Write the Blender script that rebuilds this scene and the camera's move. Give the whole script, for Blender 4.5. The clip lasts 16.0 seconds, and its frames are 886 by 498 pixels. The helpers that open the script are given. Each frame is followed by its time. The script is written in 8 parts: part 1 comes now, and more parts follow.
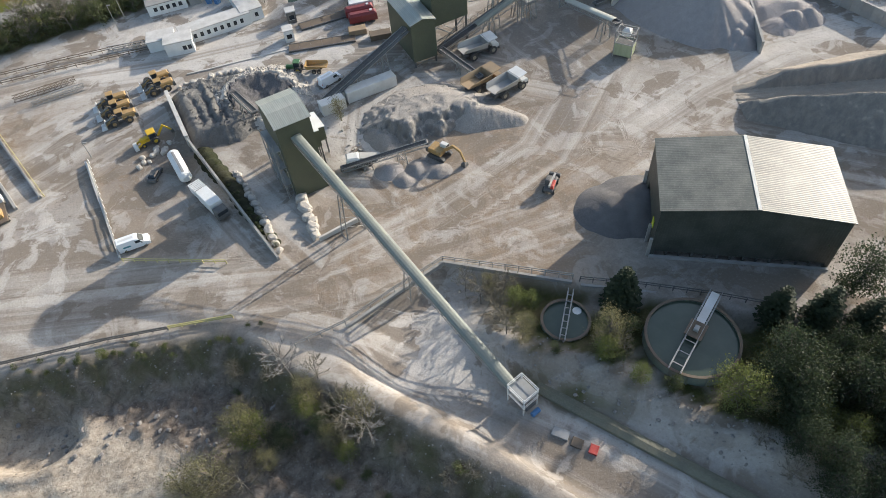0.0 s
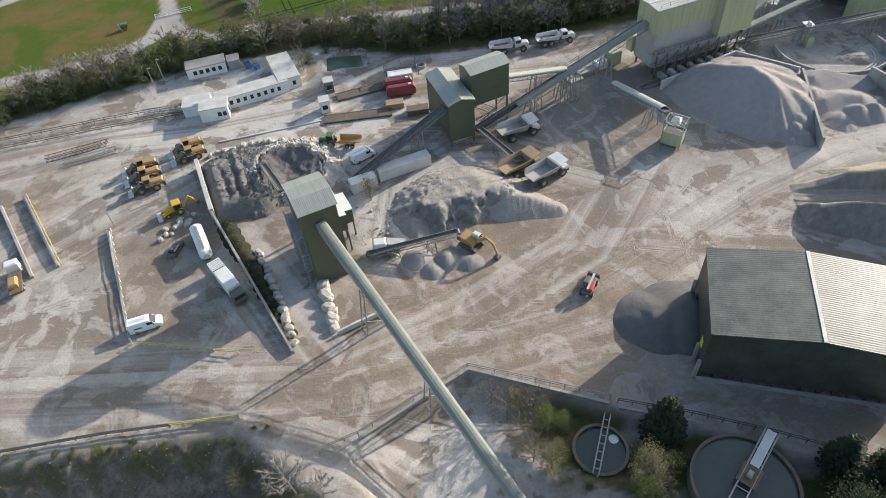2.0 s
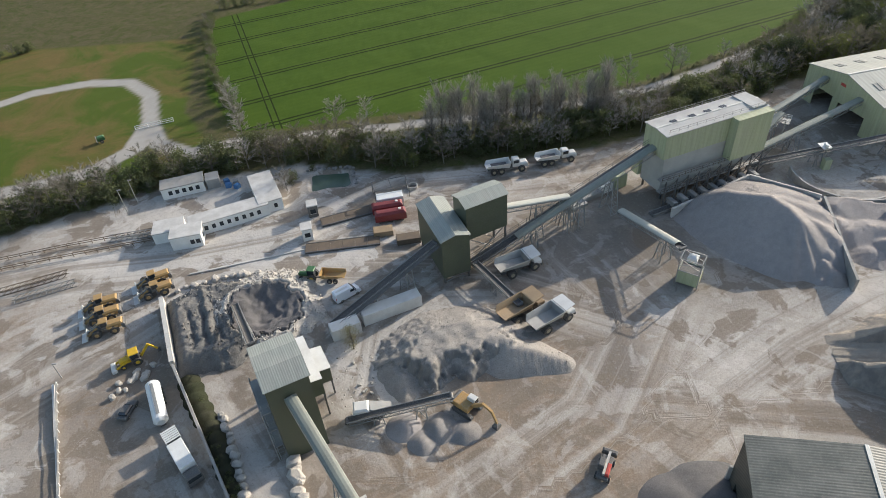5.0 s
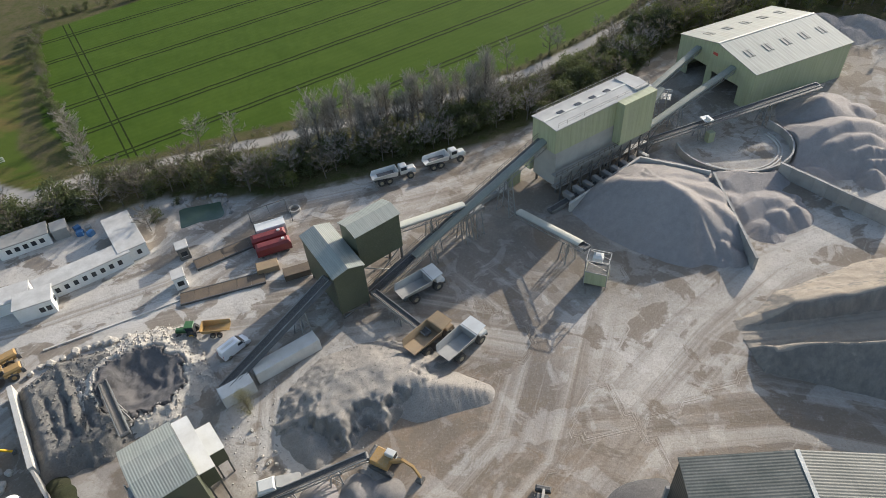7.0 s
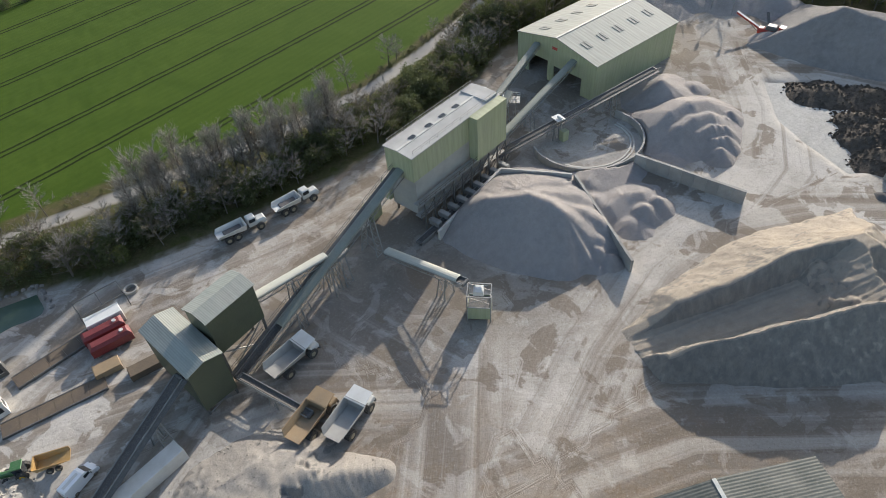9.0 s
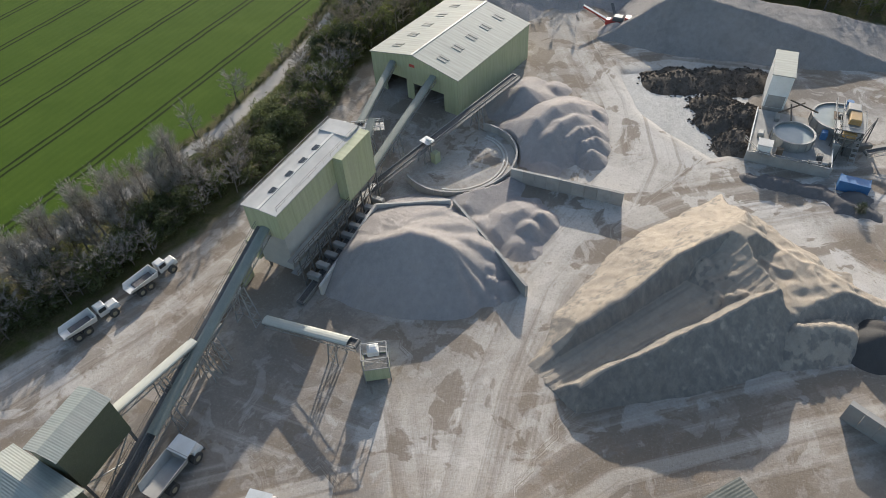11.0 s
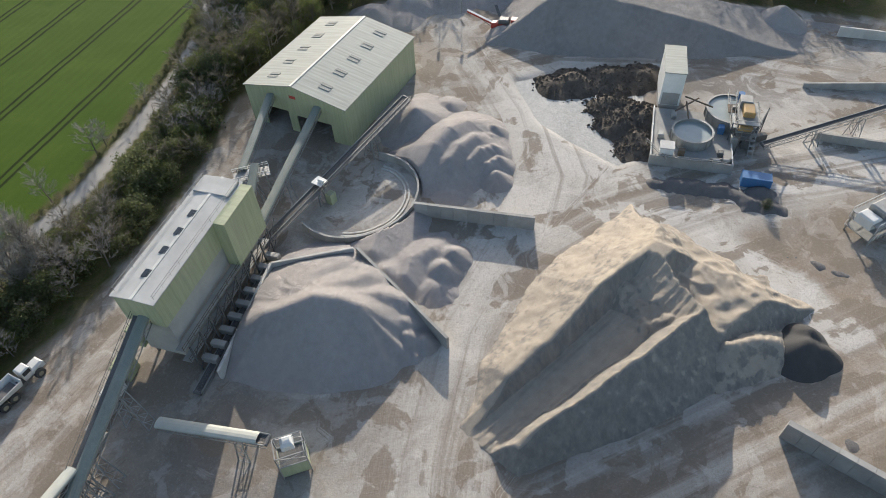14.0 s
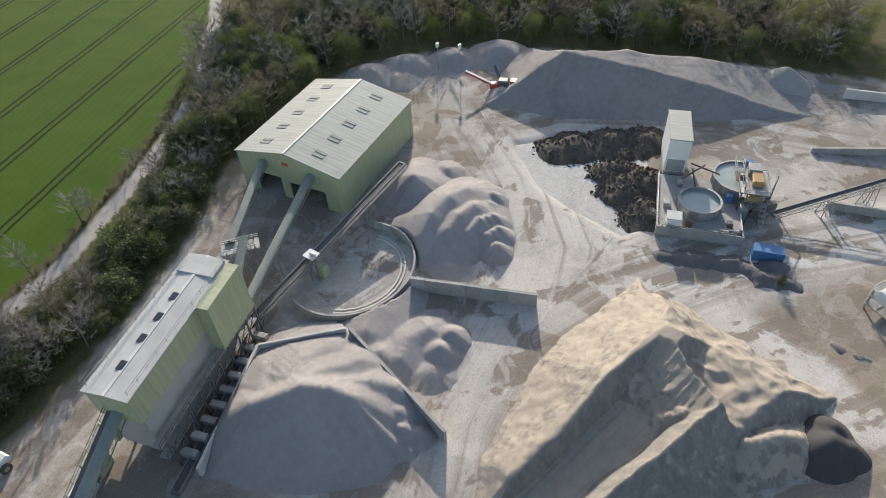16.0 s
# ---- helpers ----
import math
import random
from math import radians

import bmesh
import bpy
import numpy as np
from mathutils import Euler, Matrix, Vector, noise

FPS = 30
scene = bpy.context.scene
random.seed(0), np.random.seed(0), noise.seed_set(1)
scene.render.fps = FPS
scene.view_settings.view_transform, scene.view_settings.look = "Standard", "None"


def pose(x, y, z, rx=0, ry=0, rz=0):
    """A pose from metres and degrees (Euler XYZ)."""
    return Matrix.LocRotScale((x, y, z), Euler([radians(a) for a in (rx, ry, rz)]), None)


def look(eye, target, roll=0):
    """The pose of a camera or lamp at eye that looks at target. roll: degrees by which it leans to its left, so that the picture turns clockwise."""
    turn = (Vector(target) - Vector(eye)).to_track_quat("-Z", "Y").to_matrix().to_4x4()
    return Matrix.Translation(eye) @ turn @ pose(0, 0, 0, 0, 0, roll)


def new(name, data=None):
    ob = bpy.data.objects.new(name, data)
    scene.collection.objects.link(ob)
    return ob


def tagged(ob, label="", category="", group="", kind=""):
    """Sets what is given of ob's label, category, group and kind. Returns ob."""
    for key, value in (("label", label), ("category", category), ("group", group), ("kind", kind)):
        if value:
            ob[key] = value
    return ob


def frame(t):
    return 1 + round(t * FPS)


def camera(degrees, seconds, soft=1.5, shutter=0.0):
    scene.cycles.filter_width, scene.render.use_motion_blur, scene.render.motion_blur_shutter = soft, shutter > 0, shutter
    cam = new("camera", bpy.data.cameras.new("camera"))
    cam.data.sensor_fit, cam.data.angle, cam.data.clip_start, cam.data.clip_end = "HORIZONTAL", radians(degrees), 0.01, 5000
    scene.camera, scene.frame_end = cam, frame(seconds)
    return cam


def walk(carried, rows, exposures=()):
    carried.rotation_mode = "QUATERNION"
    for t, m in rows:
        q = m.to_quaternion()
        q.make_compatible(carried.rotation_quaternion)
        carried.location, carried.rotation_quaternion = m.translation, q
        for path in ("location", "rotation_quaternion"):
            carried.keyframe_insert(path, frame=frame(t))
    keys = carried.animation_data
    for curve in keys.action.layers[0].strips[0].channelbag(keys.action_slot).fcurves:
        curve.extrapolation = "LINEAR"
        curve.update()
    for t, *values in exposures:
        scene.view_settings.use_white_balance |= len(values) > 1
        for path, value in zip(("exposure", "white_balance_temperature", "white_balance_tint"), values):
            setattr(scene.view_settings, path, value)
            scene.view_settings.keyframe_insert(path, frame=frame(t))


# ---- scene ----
import functools

cam = camera(69.1, 16.0, soft=0.85)
METRES, EYE, TILT, LEAN, TURN = 97.0, 85.2, 0.0, 0.0, 0.0
ROWS = [
    (0.0, 0.0, 0.0, 0.0, -4.73, -50.7, 3.89),
    (0.5, 0.0035, 0.0283, 0.0005, -4.12, -50.67, 3.9),
    (1.0, 0.0065, 0.0593, 0.0019, -2.8, -50.18, 3.92),
    (1.5, 0.0096, 0.0908, 0.0027, -1.03, -48.36, 3.94),
    (2.0, 0.0121, 0.1232, 0.0039, -0.51, -46.57, 3.91),
    (2.5, 0.0137, 0.1565, 0.0049, -0.21, -44.77, 3.86),
    (3.0, 0.0166, 0.191, 0.007, 0.01, -42.85, 3.83),
    (3.5, 0.0179, 0.2259, 0.0088, 0.01, -40.88, 3.76),
    (4.0, 0.0191, 0.2601, 0.0089, -0.0, -39.01, 3.68),
    (6.5, 0.0398, 0.4344, 0.0107, -7.49, -43.03, 3.65),
    (7.0, 0.0491, 0.4697, 0.0104, -12.31, -43.18, 3.54),
    (7.5, 0.0613, 0.5049, 0.0113, -17.32, -43.36, 3.39),
    (8.0, 0.0751, 0.5398, 0.0109, -20.38, -43.54, 3.28),
    (8.5, 0.0916, 0.5742, 0.0118, -23.46, -44.24, 3.21),
    (9.0, 0.11, 0.6063, 0.0115, -27.22, -44.97, 3.12),
    (11.5, 0.2103, 0.7259, 0.0149, -43.99, -46.48, 2.66),
    (12.0, 0.2288, 0.7441, 0.0157, -47.27, -47.01, 2.48),
    (12.5, 0.2488, 0.7593, 0.017, -49.73, -47.52, 2.41),
    (13.0, 0.2679, 0.7749, 0.0183, -51.0, -47.93, 2.34),
    (13.5, 0.2876, 0.7895, 0.0206, -51.32, -48.01, 2.34),
    (14.0, 0.3064, 0.8035, 0.0214, -51.34, -47.95, 2.35),
    (14.5, 0.3257, 0.818, 0.023, -51.36, -47.87, 2.35),
    (15.0, 0.3461, 0.8322, 0.025, -51.35, -47.1, 2.36),
    (15.5, 0.3654, 0.8459, 0.0264, -51.34, -45.84, 2.36),
    (16.0, 0.3837, 0.8607, 0.0285, -51.38, -44.69, 2.31),
]
walk(cam, [(t, pose(0, 0, EYE, TILT, LEAN, TURN) @ pose(METRES * x, METRES * y, METRES * z, 90 + pitch, roll, yaw)) for t, x, y, z, yaw, pitch, roll in ROWS],
     [(0.0, 0.74), (2.0, 0.7), (4.0, 0.6), (6.5, 0.52), (9.0, 0.5), (12.0, 0.53), (16.0, 0.59)])

# ---- world and sun ----
SUN = Vector((0.79, 0.61, 0.34)).normalized()
world = bpy.data.worlds.new("sky_world")
scene.world = world
world.use_nodes = True
wn = world.node_tree.nodes
sky = wn.new("ShaderNodeTexSky")
sky.sky_type = "NISHITA"
sky.sun_disc = False
sky.sun_elevation = math.asin(SUN.z)
sky.sun_rotation = math.atan2(SUN.x, SUN.y)
sky.air_density, sky.dust_density = 1.0, 1.6
wn["Background"].inputs["Strength"].default_value = 0.15
world.node_tree.links.new(sky.outputs[0], wn["Background"].inputs["Color"])
sun_data = bpy.data.lights.new("sun", "SUN")
sun_data.energy, sun_data.angle, sun_data.color = 4.1, radians(0.6), (1.0, 0.925, 0.83)
sun = new("sun", sun_data)
sun.matrix_world = look((0, 0, 200), Vector((0, 0, 200)) - SUN)

rng = random.Random(11)


# ---- materials ----
def nodes_of(name):
    m = bpy.data.materials.new(name)
    m.use_nodes = True
    t = m.node_tree
    return m, t, t.nodes["Principled BSDF"]


def ramp_node(t, fac, stops):
    r = t.nodes.new("ShaderNodeValToRGB")
    e = r.color_ramp.elements
    while len(e) < len(stops):
        e.new(0.5)
    for k, (p, c) in enumerate(stops):
        e[k].position, e[k].color = p, (*c, 1) if len(c) == 3 else c
    t.links.new(fac, r.inputs[0])
    return r.outputs[0]


def noise_node(t, vec, scale, detail=6.0, rough=0.6, dist=0.0):
    n = t.nodes.new("ShaderNodeTexNoise")
    n.inputs["Scale"].default_value, n.inputs["Detail"].default_value = scale, detail
    n.inputs["Roughness"].default_value, n.inputs["Distortion"].default_value = rough, dist
    if vec is not None:
        t.links.new(vec, n.inputs["Vector"])
    return n.outputs["Fac"]


def mix_node(t, fac, a, b, mode="MIX"):
    n = t.nodes.new("ShaderNodeMix")
    n.data_type, n.blend_type = "RGBA", mode
    for sock, v in ((n.inputs["Factor"], fac), (n.inputs["A"], a), (n.inputs["B"], b)):
        if isinstance(v, (int, float)):
            sock.default_value = v
        elif isinstance(v, tuple):
            sock.default_value = (*v, 1)
        else:
            t.links.new(v, sock)
    return n.outputs["Result"]


def math_node(t, op, a, b=0.0, clamp=False):
    n = t.nodes.new("ShaderNodeMath")
    n.operation, n.use_clamp = op, clamp
    for k, v in enumerate((a, b)):
        if isinstance(v, (int, float)):
            n.inputs[k].default_value = v
        else:
            t.links.new(v, n.inputs[k])
    return n.outputs[0]


def bump_node(t, p, height, strength, distance):
    n = t.nodes.new("ShaderNodeBump")
    n.inputs["Strength"].default_value, n.inputs["Distance"].default_value = strength, distance
    t.links.new(height, n.inputs["Height"])
    t.links.new(n.outputs[0], p.inputs["Normal"])


def where(t):
    return t.nodes.new("ShaderNodeTexCoord").outputs["Object"]


def worn(name, c, c2=None, rough=0.6, metal=0.0, big=0.35, fine=6.0, dust=0.35, bump=0.02, dustcol=(0.42, 0.38, 0.33), each=0.0):
    """Paint, metal or masonry with stains at two scales and a film of quarry dust."""
    m, t, p = nodes_of(name)
    v = where(t)
    c2 = c2 or tuple(x * 0.72 for x in c)
    col = mix_node(t, ramp_node(t, noise_node(t, v, big, 5), [(0.35, (0, 0, 0)), (0.7, (1, 1, 1))]), c, c2)
    g = noise_node(t, v, fine, 8, 0.7)
    col = mix_node(t, math_node(t, "MULTIPLY", ramp_node(t, g, [(0.45, (0, 0, 0)), (0.75, (1, 1, 1))]), dust), col, dustcol)
    if each:
        o = t.nodes.new("ShaderNodeObjectInfo").outputs["Random"]
        col = mix_node(t, math_node(t, "MULTIPLY", o, each), col, tuple(x * 0.4 for x in c))
    t.links.new(col, p.inputs["Base Color"])
    t.links.new(ramp_node(t, g, [(0.3, (rough * 0.8,) * 3), (0.8, (min(1, rough * 1.3),) * 3)]), p.inputs["Roughness"])
    p.inputs["Metallic"].default_value = metal
    bump_node(t, p, g, 0.4, bump)
    return m


def corrugated(name, c, pitch, axis=0, rough=0.45, metal=0.0, depth=0.03, dust=0.25):
    """Profiled steel sheet: ribs across the given axis, with rain streaks along them."""
    m, t, p = nodes_of(name)
    uv = t.nodes.new("ShaderNodeUVMap").outputs[0]
    s = t.nodes.new("ShaderNodeSeparateXYZ")
    t.links.new(uv, s.inputs[0])
    u = math_node(t, "MULTIPLY", s.outputs[axis], 2 * math.pi / pitch)
    w = math_node(t, "SINE", u)
    mp = t.nodes.new("ShaderNodeMapping")
    mp.inputs["Scale"].default_value = (1.6, 0.12, 1) if axis == 0 else (0.12, 1.6, 1)
    t.links.new(uv, mp.inputs[0])
    st = noise_node(t, mp.outputs[0], 1.0, 5)
    g = noise_node(t, uv, 3.0, 8, 0.7)
    col = mix_node(t, ramp_node(t, st, [(0.3, (0, 0, 0)), (0.75, (1, 1, 1))]), c, tuple(x * 0.7 for x in c))
    col = mix_node(t, math_node(t, "MULTIPLY", ramp_node(t, noise_node(t, uv, 0.25, 6), [(0.4, (0, 0, 0)), (0.7, (1, 1, 1))]), dust), col, (0.45, 0.42, 0.37))
    col = mix_node(t, math_node(t, "MULTIPLY", ramp_node(t, g, [(0.5, (0, 0, 0)), (0.8, (1, 1, 1))]), dust), col, (0.5, 0.47, 0.42))
    groove = math_node(t, "MULTIPLY", math_node(t, "LESS_THAN", w, -0.55), 0.1)
    col = mix_node(t, groove, col, tuple(x * 0.45 for x in c))
    t.links.new(col, p.inputs["Base Color"])
    p.inputs["Roughness"].default_value, p.inputs["Metallic"].default_value = rough, metal
    bump_node(t, p, w, 0.25, depth)
    return m


def gravel(name, c, c2, grain=9.0, streak=0.5, light=None, cutface_shade=None):
    """Loose stone or sand: grain, slips down the slope and paler patches."""
    m, t, p = nodes_of(name)
    v = where(t)
    big = noise_node(t, v, 0.09, 6, 0.65, 0.6)
    mp = t.nodes.new("ShaderNodeMapping")
    mp.inputs["Scale"].default_value = (1, 1, 0.25)
    t.links.new(v, mp.inputs[0])
    mid = noise_node(t, mp.outputs[0], 0.8, 8, 0.7)
    fine = noise_node(t, v, grain, 6, 0.8)
    col = mix_node(t, ramp_node(t, big, [(0.35, (0, 0, 0)), (0.68, (1, 1, 1))]), c, c2)
    if cutface_shade:
        # steep dug faces: grey stone, darkened in colour to carry their shade
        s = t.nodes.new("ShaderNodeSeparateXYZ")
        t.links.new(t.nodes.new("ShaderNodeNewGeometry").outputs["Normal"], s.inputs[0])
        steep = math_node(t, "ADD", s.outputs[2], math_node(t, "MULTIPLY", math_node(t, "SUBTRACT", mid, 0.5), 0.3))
        col = mix_node(t, ramp_node(t, steep, [(0.745, (1, 1, 1)), (0.8, (0, 0, 0))]), col, cutface_shade)
    col = mix_node(t, ramp_node(t, mid, [(0.4, (0, 0, 0)), (0.75, (streak,) * 3)]), col, light or tuple(min(1, x * 1.35) for x in c))
    col = mix_node(t, ramp_node(t, fine, [(0.34, (0.5,) * 3), (0.56, (0, 0, 0))]), col, tuple(x * 0.45 for x in c))
    t.links.new(col, p.inputs["Base Color"])
    p.inputs["Roughness"].default_value = 0.95
    p.inputs["Specular IOR Level"].default_value = 0.15
    both = math_node(t, "ADD", math_node(t, "MULTIPLY", mid, 0.4), math_node(t, "MULTIPLY", fine, 0.35))
    bump_node(t, p, both, 0.9, 0.35)
    return m


def leafy(name, c, c2):
    m, t, p = nodes_of(name)
    r = t.nodes.new("ShaderNodeNewGeometry").outputs["Random Per Island"]
    o = t.nodes.new("ShaderNodeObjectInfo").outputs["Random"]
    col = mix_node(t, r, c, c2)
    col = mix_node(t, math_node(t, "MULTIPLY", o, 0.5), col, tuple(x * 0.6 for x in c))
    t.links.new(col, p.inputs["Base Color"])
    p.inputs["Roughness"].default_value = 0.7
    thin = t.nodes.new("ShaderNodeBsdfTranslucent")
    t.links.new(col, thin.inputs["Color"])
    both = t.nodes.new("ShaderNodeMixShader")
    both.inputs[0].default_value = 0.45
    t.links.new(p.outputs[0], both.inputs[1])
    t.links.new(thin.outputs[0], both.inputs[2])
    t.links.new(both.outputs[0], t.nodes["Material Output"].inputs["Surface"])
    return m


GREEN = worn("olive_green_cladding", (0.075, 0.088, 0.052), (0.06, 0.07, 0.045), 0.5, dust=0.18)
GREENROOF = corrugated("olive_corrugated_roof", (0.34, 0.365, 0.32), 0.33, 0, 0.45, dust=0.35)
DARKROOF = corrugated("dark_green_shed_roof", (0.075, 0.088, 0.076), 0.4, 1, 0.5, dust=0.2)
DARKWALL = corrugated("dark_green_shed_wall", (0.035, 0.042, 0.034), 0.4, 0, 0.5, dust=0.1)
CREAM = corrugated("pale_green_cladding", (0.42, 0.45, 0.27), 0.3, 0, 0.55, depth=0.01, dust=0.2)
CREAMROOF = corrugated("pale_grey_roof", (0.36, 0.375, 0.325), 1.0, 0, 0.7, depth=0.02, dust=0.12)
WHITE = worn("white_painted_panel", (0.78, 0.78, 0.75), (0.66, 0.66, 0.62), 0.5, dust=0.3)
FLATROOF = worn("white_flat_roof_felt", (0.58, 0.565, 0.53), (0.4, 0.385, 0.355), 0.8, dust=0.45)
GREYROOF = worn("grey_membrane_roof", (0.46, 0.46, 0.44), (0.36, 0.36, 0.345), 0.85, dust=0.4)
CONCRETE = worn("grey_concrete", (0.4, 0.39, 0.36), (0.28, 0.27, 0.25), 0.9, dust=0.4, each=0.3)
STEEL = worn("galvanised_steel", (0.36, 0.36, 0.34), (0.24, 0.24, 0.23), 0.55, 0.35, dust=0.45)
DARKSTEEL = worn("dusty_dark_steel", (0.12, 0.12, 0.115), (0.08, 0.08, 0.078), 0.6, 0.2, dust=0.4)
BELT = worn("black_rubber_belt", (0.05, 0.05, 0.05), (0.085, 0.08, 0.075), 0.8, dust=0.4)
COVER = worn("grey_green_conveyor_cover", (0.2, 0.225, 0.19), (0.16, 0.175, 0.15), 0.6, dust=0.45)
PALECOVER = worn("pale_conveyor_cover", (0.5, 0.5, 0.43), (0.42, 0.42, 0.36), 0.6, dust=0.4)
RUST = worn("rusty_steel_deck", (0.15, 0.11, 0.072), (0.1, 0.077, 0.058), 0.85, dust=0.15)
REDPAINT = worn("dull_red_paint", (0.22, 0.03, 0.03), (0.15, 0.025, 0.025), 0.5, dust=0.15)
BRIGHTRED = worn("bright_red_paint", (0.5, 0.06, 0.04), (0.4, 0.05, 0.04), 0.45, dust=0.2)
YELLOW = worn("machine_yellow_paint", (0.42, 0.25, 0.07), (0.3, 0.19, 0.08), 0.5, dust=0.5)
BRIGHTYELLOW = worn("bright_yellow_paint", (0.72, 0.45, 0.02), None, 0.4, dust=0.12)
OCHRE = worn("worn_ochre_tub_steel", (0.34, 0.235, 0.125), (0.25, 0.18, 0.11), 0.6, dust=0.35)
DIRTYWHITE = worn("dirty_white_paint", (0.68, 0.68, 0.65), (0.56, 0.55, 0.51), 0.5, dust=0.2)
VANWHITE = worn("clean_white_van_paint", (0.85, 0.86, 0.86), (0.8, 0.8, 0.8), 0.25, dust=0.05)
BLUE = worn("blue_container_paint", (0.05, 0.17, 0.36), (0.04, 0.13, 0.28), 0.5, dust=0.2)
TRACTORGREEN = worn("tractor_green_paint", (0.05, 0.16, 0.05), None, 0.45, dust=0.25)
TYRE = worn("dusty_black_tyre", (0.03, 0.03, 0.03), (0.05, 0.05, 0.047), 0.9, dust=0.35)
YELLOWRAIL = worn("faded_yellow_rail", (0.5, 0.44, 0.16), (0.4, 0.36, 0.2), 0.6, dust=0.3)
RIMMAT = worn("dusty_wheel_rim", (0.35, 0.3, 0.2), None, 0.5, dust=0.5)


def glass_mat(name, c, rough=0.08):
    m, t, p = nodes_of(name)
    n = noise_node(t, where(t), 3.0, 4)
    t.links.new(ramp_node(t, n, [(0.3, c), (0.8, tuple(x * 1.6 + 0.01 for x in c))]), p.inputs["Base Color"])
    p.inputs["Roughness"].default_value = rough
    p.inputs["Specular IOR Level"].default_value = 0.6
    return m


WINDOW = glass_mat("dark_window_glass", (0.02, 0.025, 0.03))
SKYLIGHT = worn("dusty_rooflight_sheet", (0.24, 0.248, 0.22), (0.19, 0.196, 0.175), 0.7, dust=0.15)


def water_mat(name, c, c2, wave=1.2):
    m, t, p = nodes_of(name)
    v = where(t)
    t.links.new(ramp_node(t, noise_node(t, v, 0.25, 5), [(0.35, c), (0.7, c2)]), p.inputs["Base Color"])
    p.inputs["Roughness"].default_value = 0.18
    bump_node(t, p, noise_node(t, v, wave, 4), 0.25, 0.06)
    return m


PONDWATER = water_mat("green_pond_water", (0.07, 0.11, 0.075), (0.1, 0.14, 0.1))
TANKWATER = water_mat("murky_tank_water", (0.055, 0.075, 0.055), (0.075, 0.095, 0.07))
MILKWATER = water_mat("milky_grey_water", (0.3, 0.34, 0.33), (0.38, 0.41, 0.39), 2.0)

LIMESTONE = gravel("grey_crushed_stone", (0.3, 0.28, 0.26), (0.23, 0.215, 0.2))
BLUESTONE = gravel("pale_grey_stone_sand", (0.36, 0.33, 0.31), (0.3, 0.28, 0.265), 14)
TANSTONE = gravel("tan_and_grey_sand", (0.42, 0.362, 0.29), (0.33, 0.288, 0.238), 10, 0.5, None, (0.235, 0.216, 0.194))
BLACKSTONE = gravel("black_gravel", (0.085, 0.083, 0.08), (0.06, 0.058, 0.056), 6)
DARKSTONE = gravel("dark_grey_gravel", (0.17, 0.16, 0.155), (0.13, 0.125, 0.12), 8)
MUCK = gravel("black_wet_silt", (0.08, 0.068, 0.055), (0.12, 0.1, 0.08), 4, 0.6, (0.2, 0.17, 0.14))
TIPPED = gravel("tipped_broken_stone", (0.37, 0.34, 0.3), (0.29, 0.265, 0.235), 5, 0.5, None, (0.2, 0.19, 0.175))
DARKROCK = gravel("dark_broken_rock", (0.2, 0.19, 0.172), (0.14, 0.133, 0.122), 3.5, 0.6)
BOULDER = gravel("pale_limestone_boulder", (0.52, 0.48, 0.42), (0.42, 0.39, 0.34), 6)
BARK = worn("grey_bark", (0.15, 0.13, 0.11), (0.1, 0.09, 0.075), 0.95, dust=0.2)
PALEBARK = worn("pale_grey_twigs", (0.34, 0.315, 0.28), (0.24, 0.222, 0.195), 0.95, dust=0.1)
LEAF_SPRING = leafy("spring_green_leaf", (0.2, 0.225, 0.06), (0.1, 0.13, 0.04))
LEAF_OLIVE = leafy("olive_bush_leaf", (0.16, 0.18, 0.075), (0.085, 0.105, 0.042))
LEAF_DARK = leafy("dark_evergreen_needle", (0.06, 0.082, 0.036), (0.026, 0.042, 0.02))
LEAF_BUD = leafy("yellow_green_bud", (0.27, 0.25, 0.12), (0.17, 0.16, 0.08))
TWIGLEAF = leafy("brown_grey_twig_haze", (0.21, 0.19, 0.145), (0.12, 0.112, 0.082))


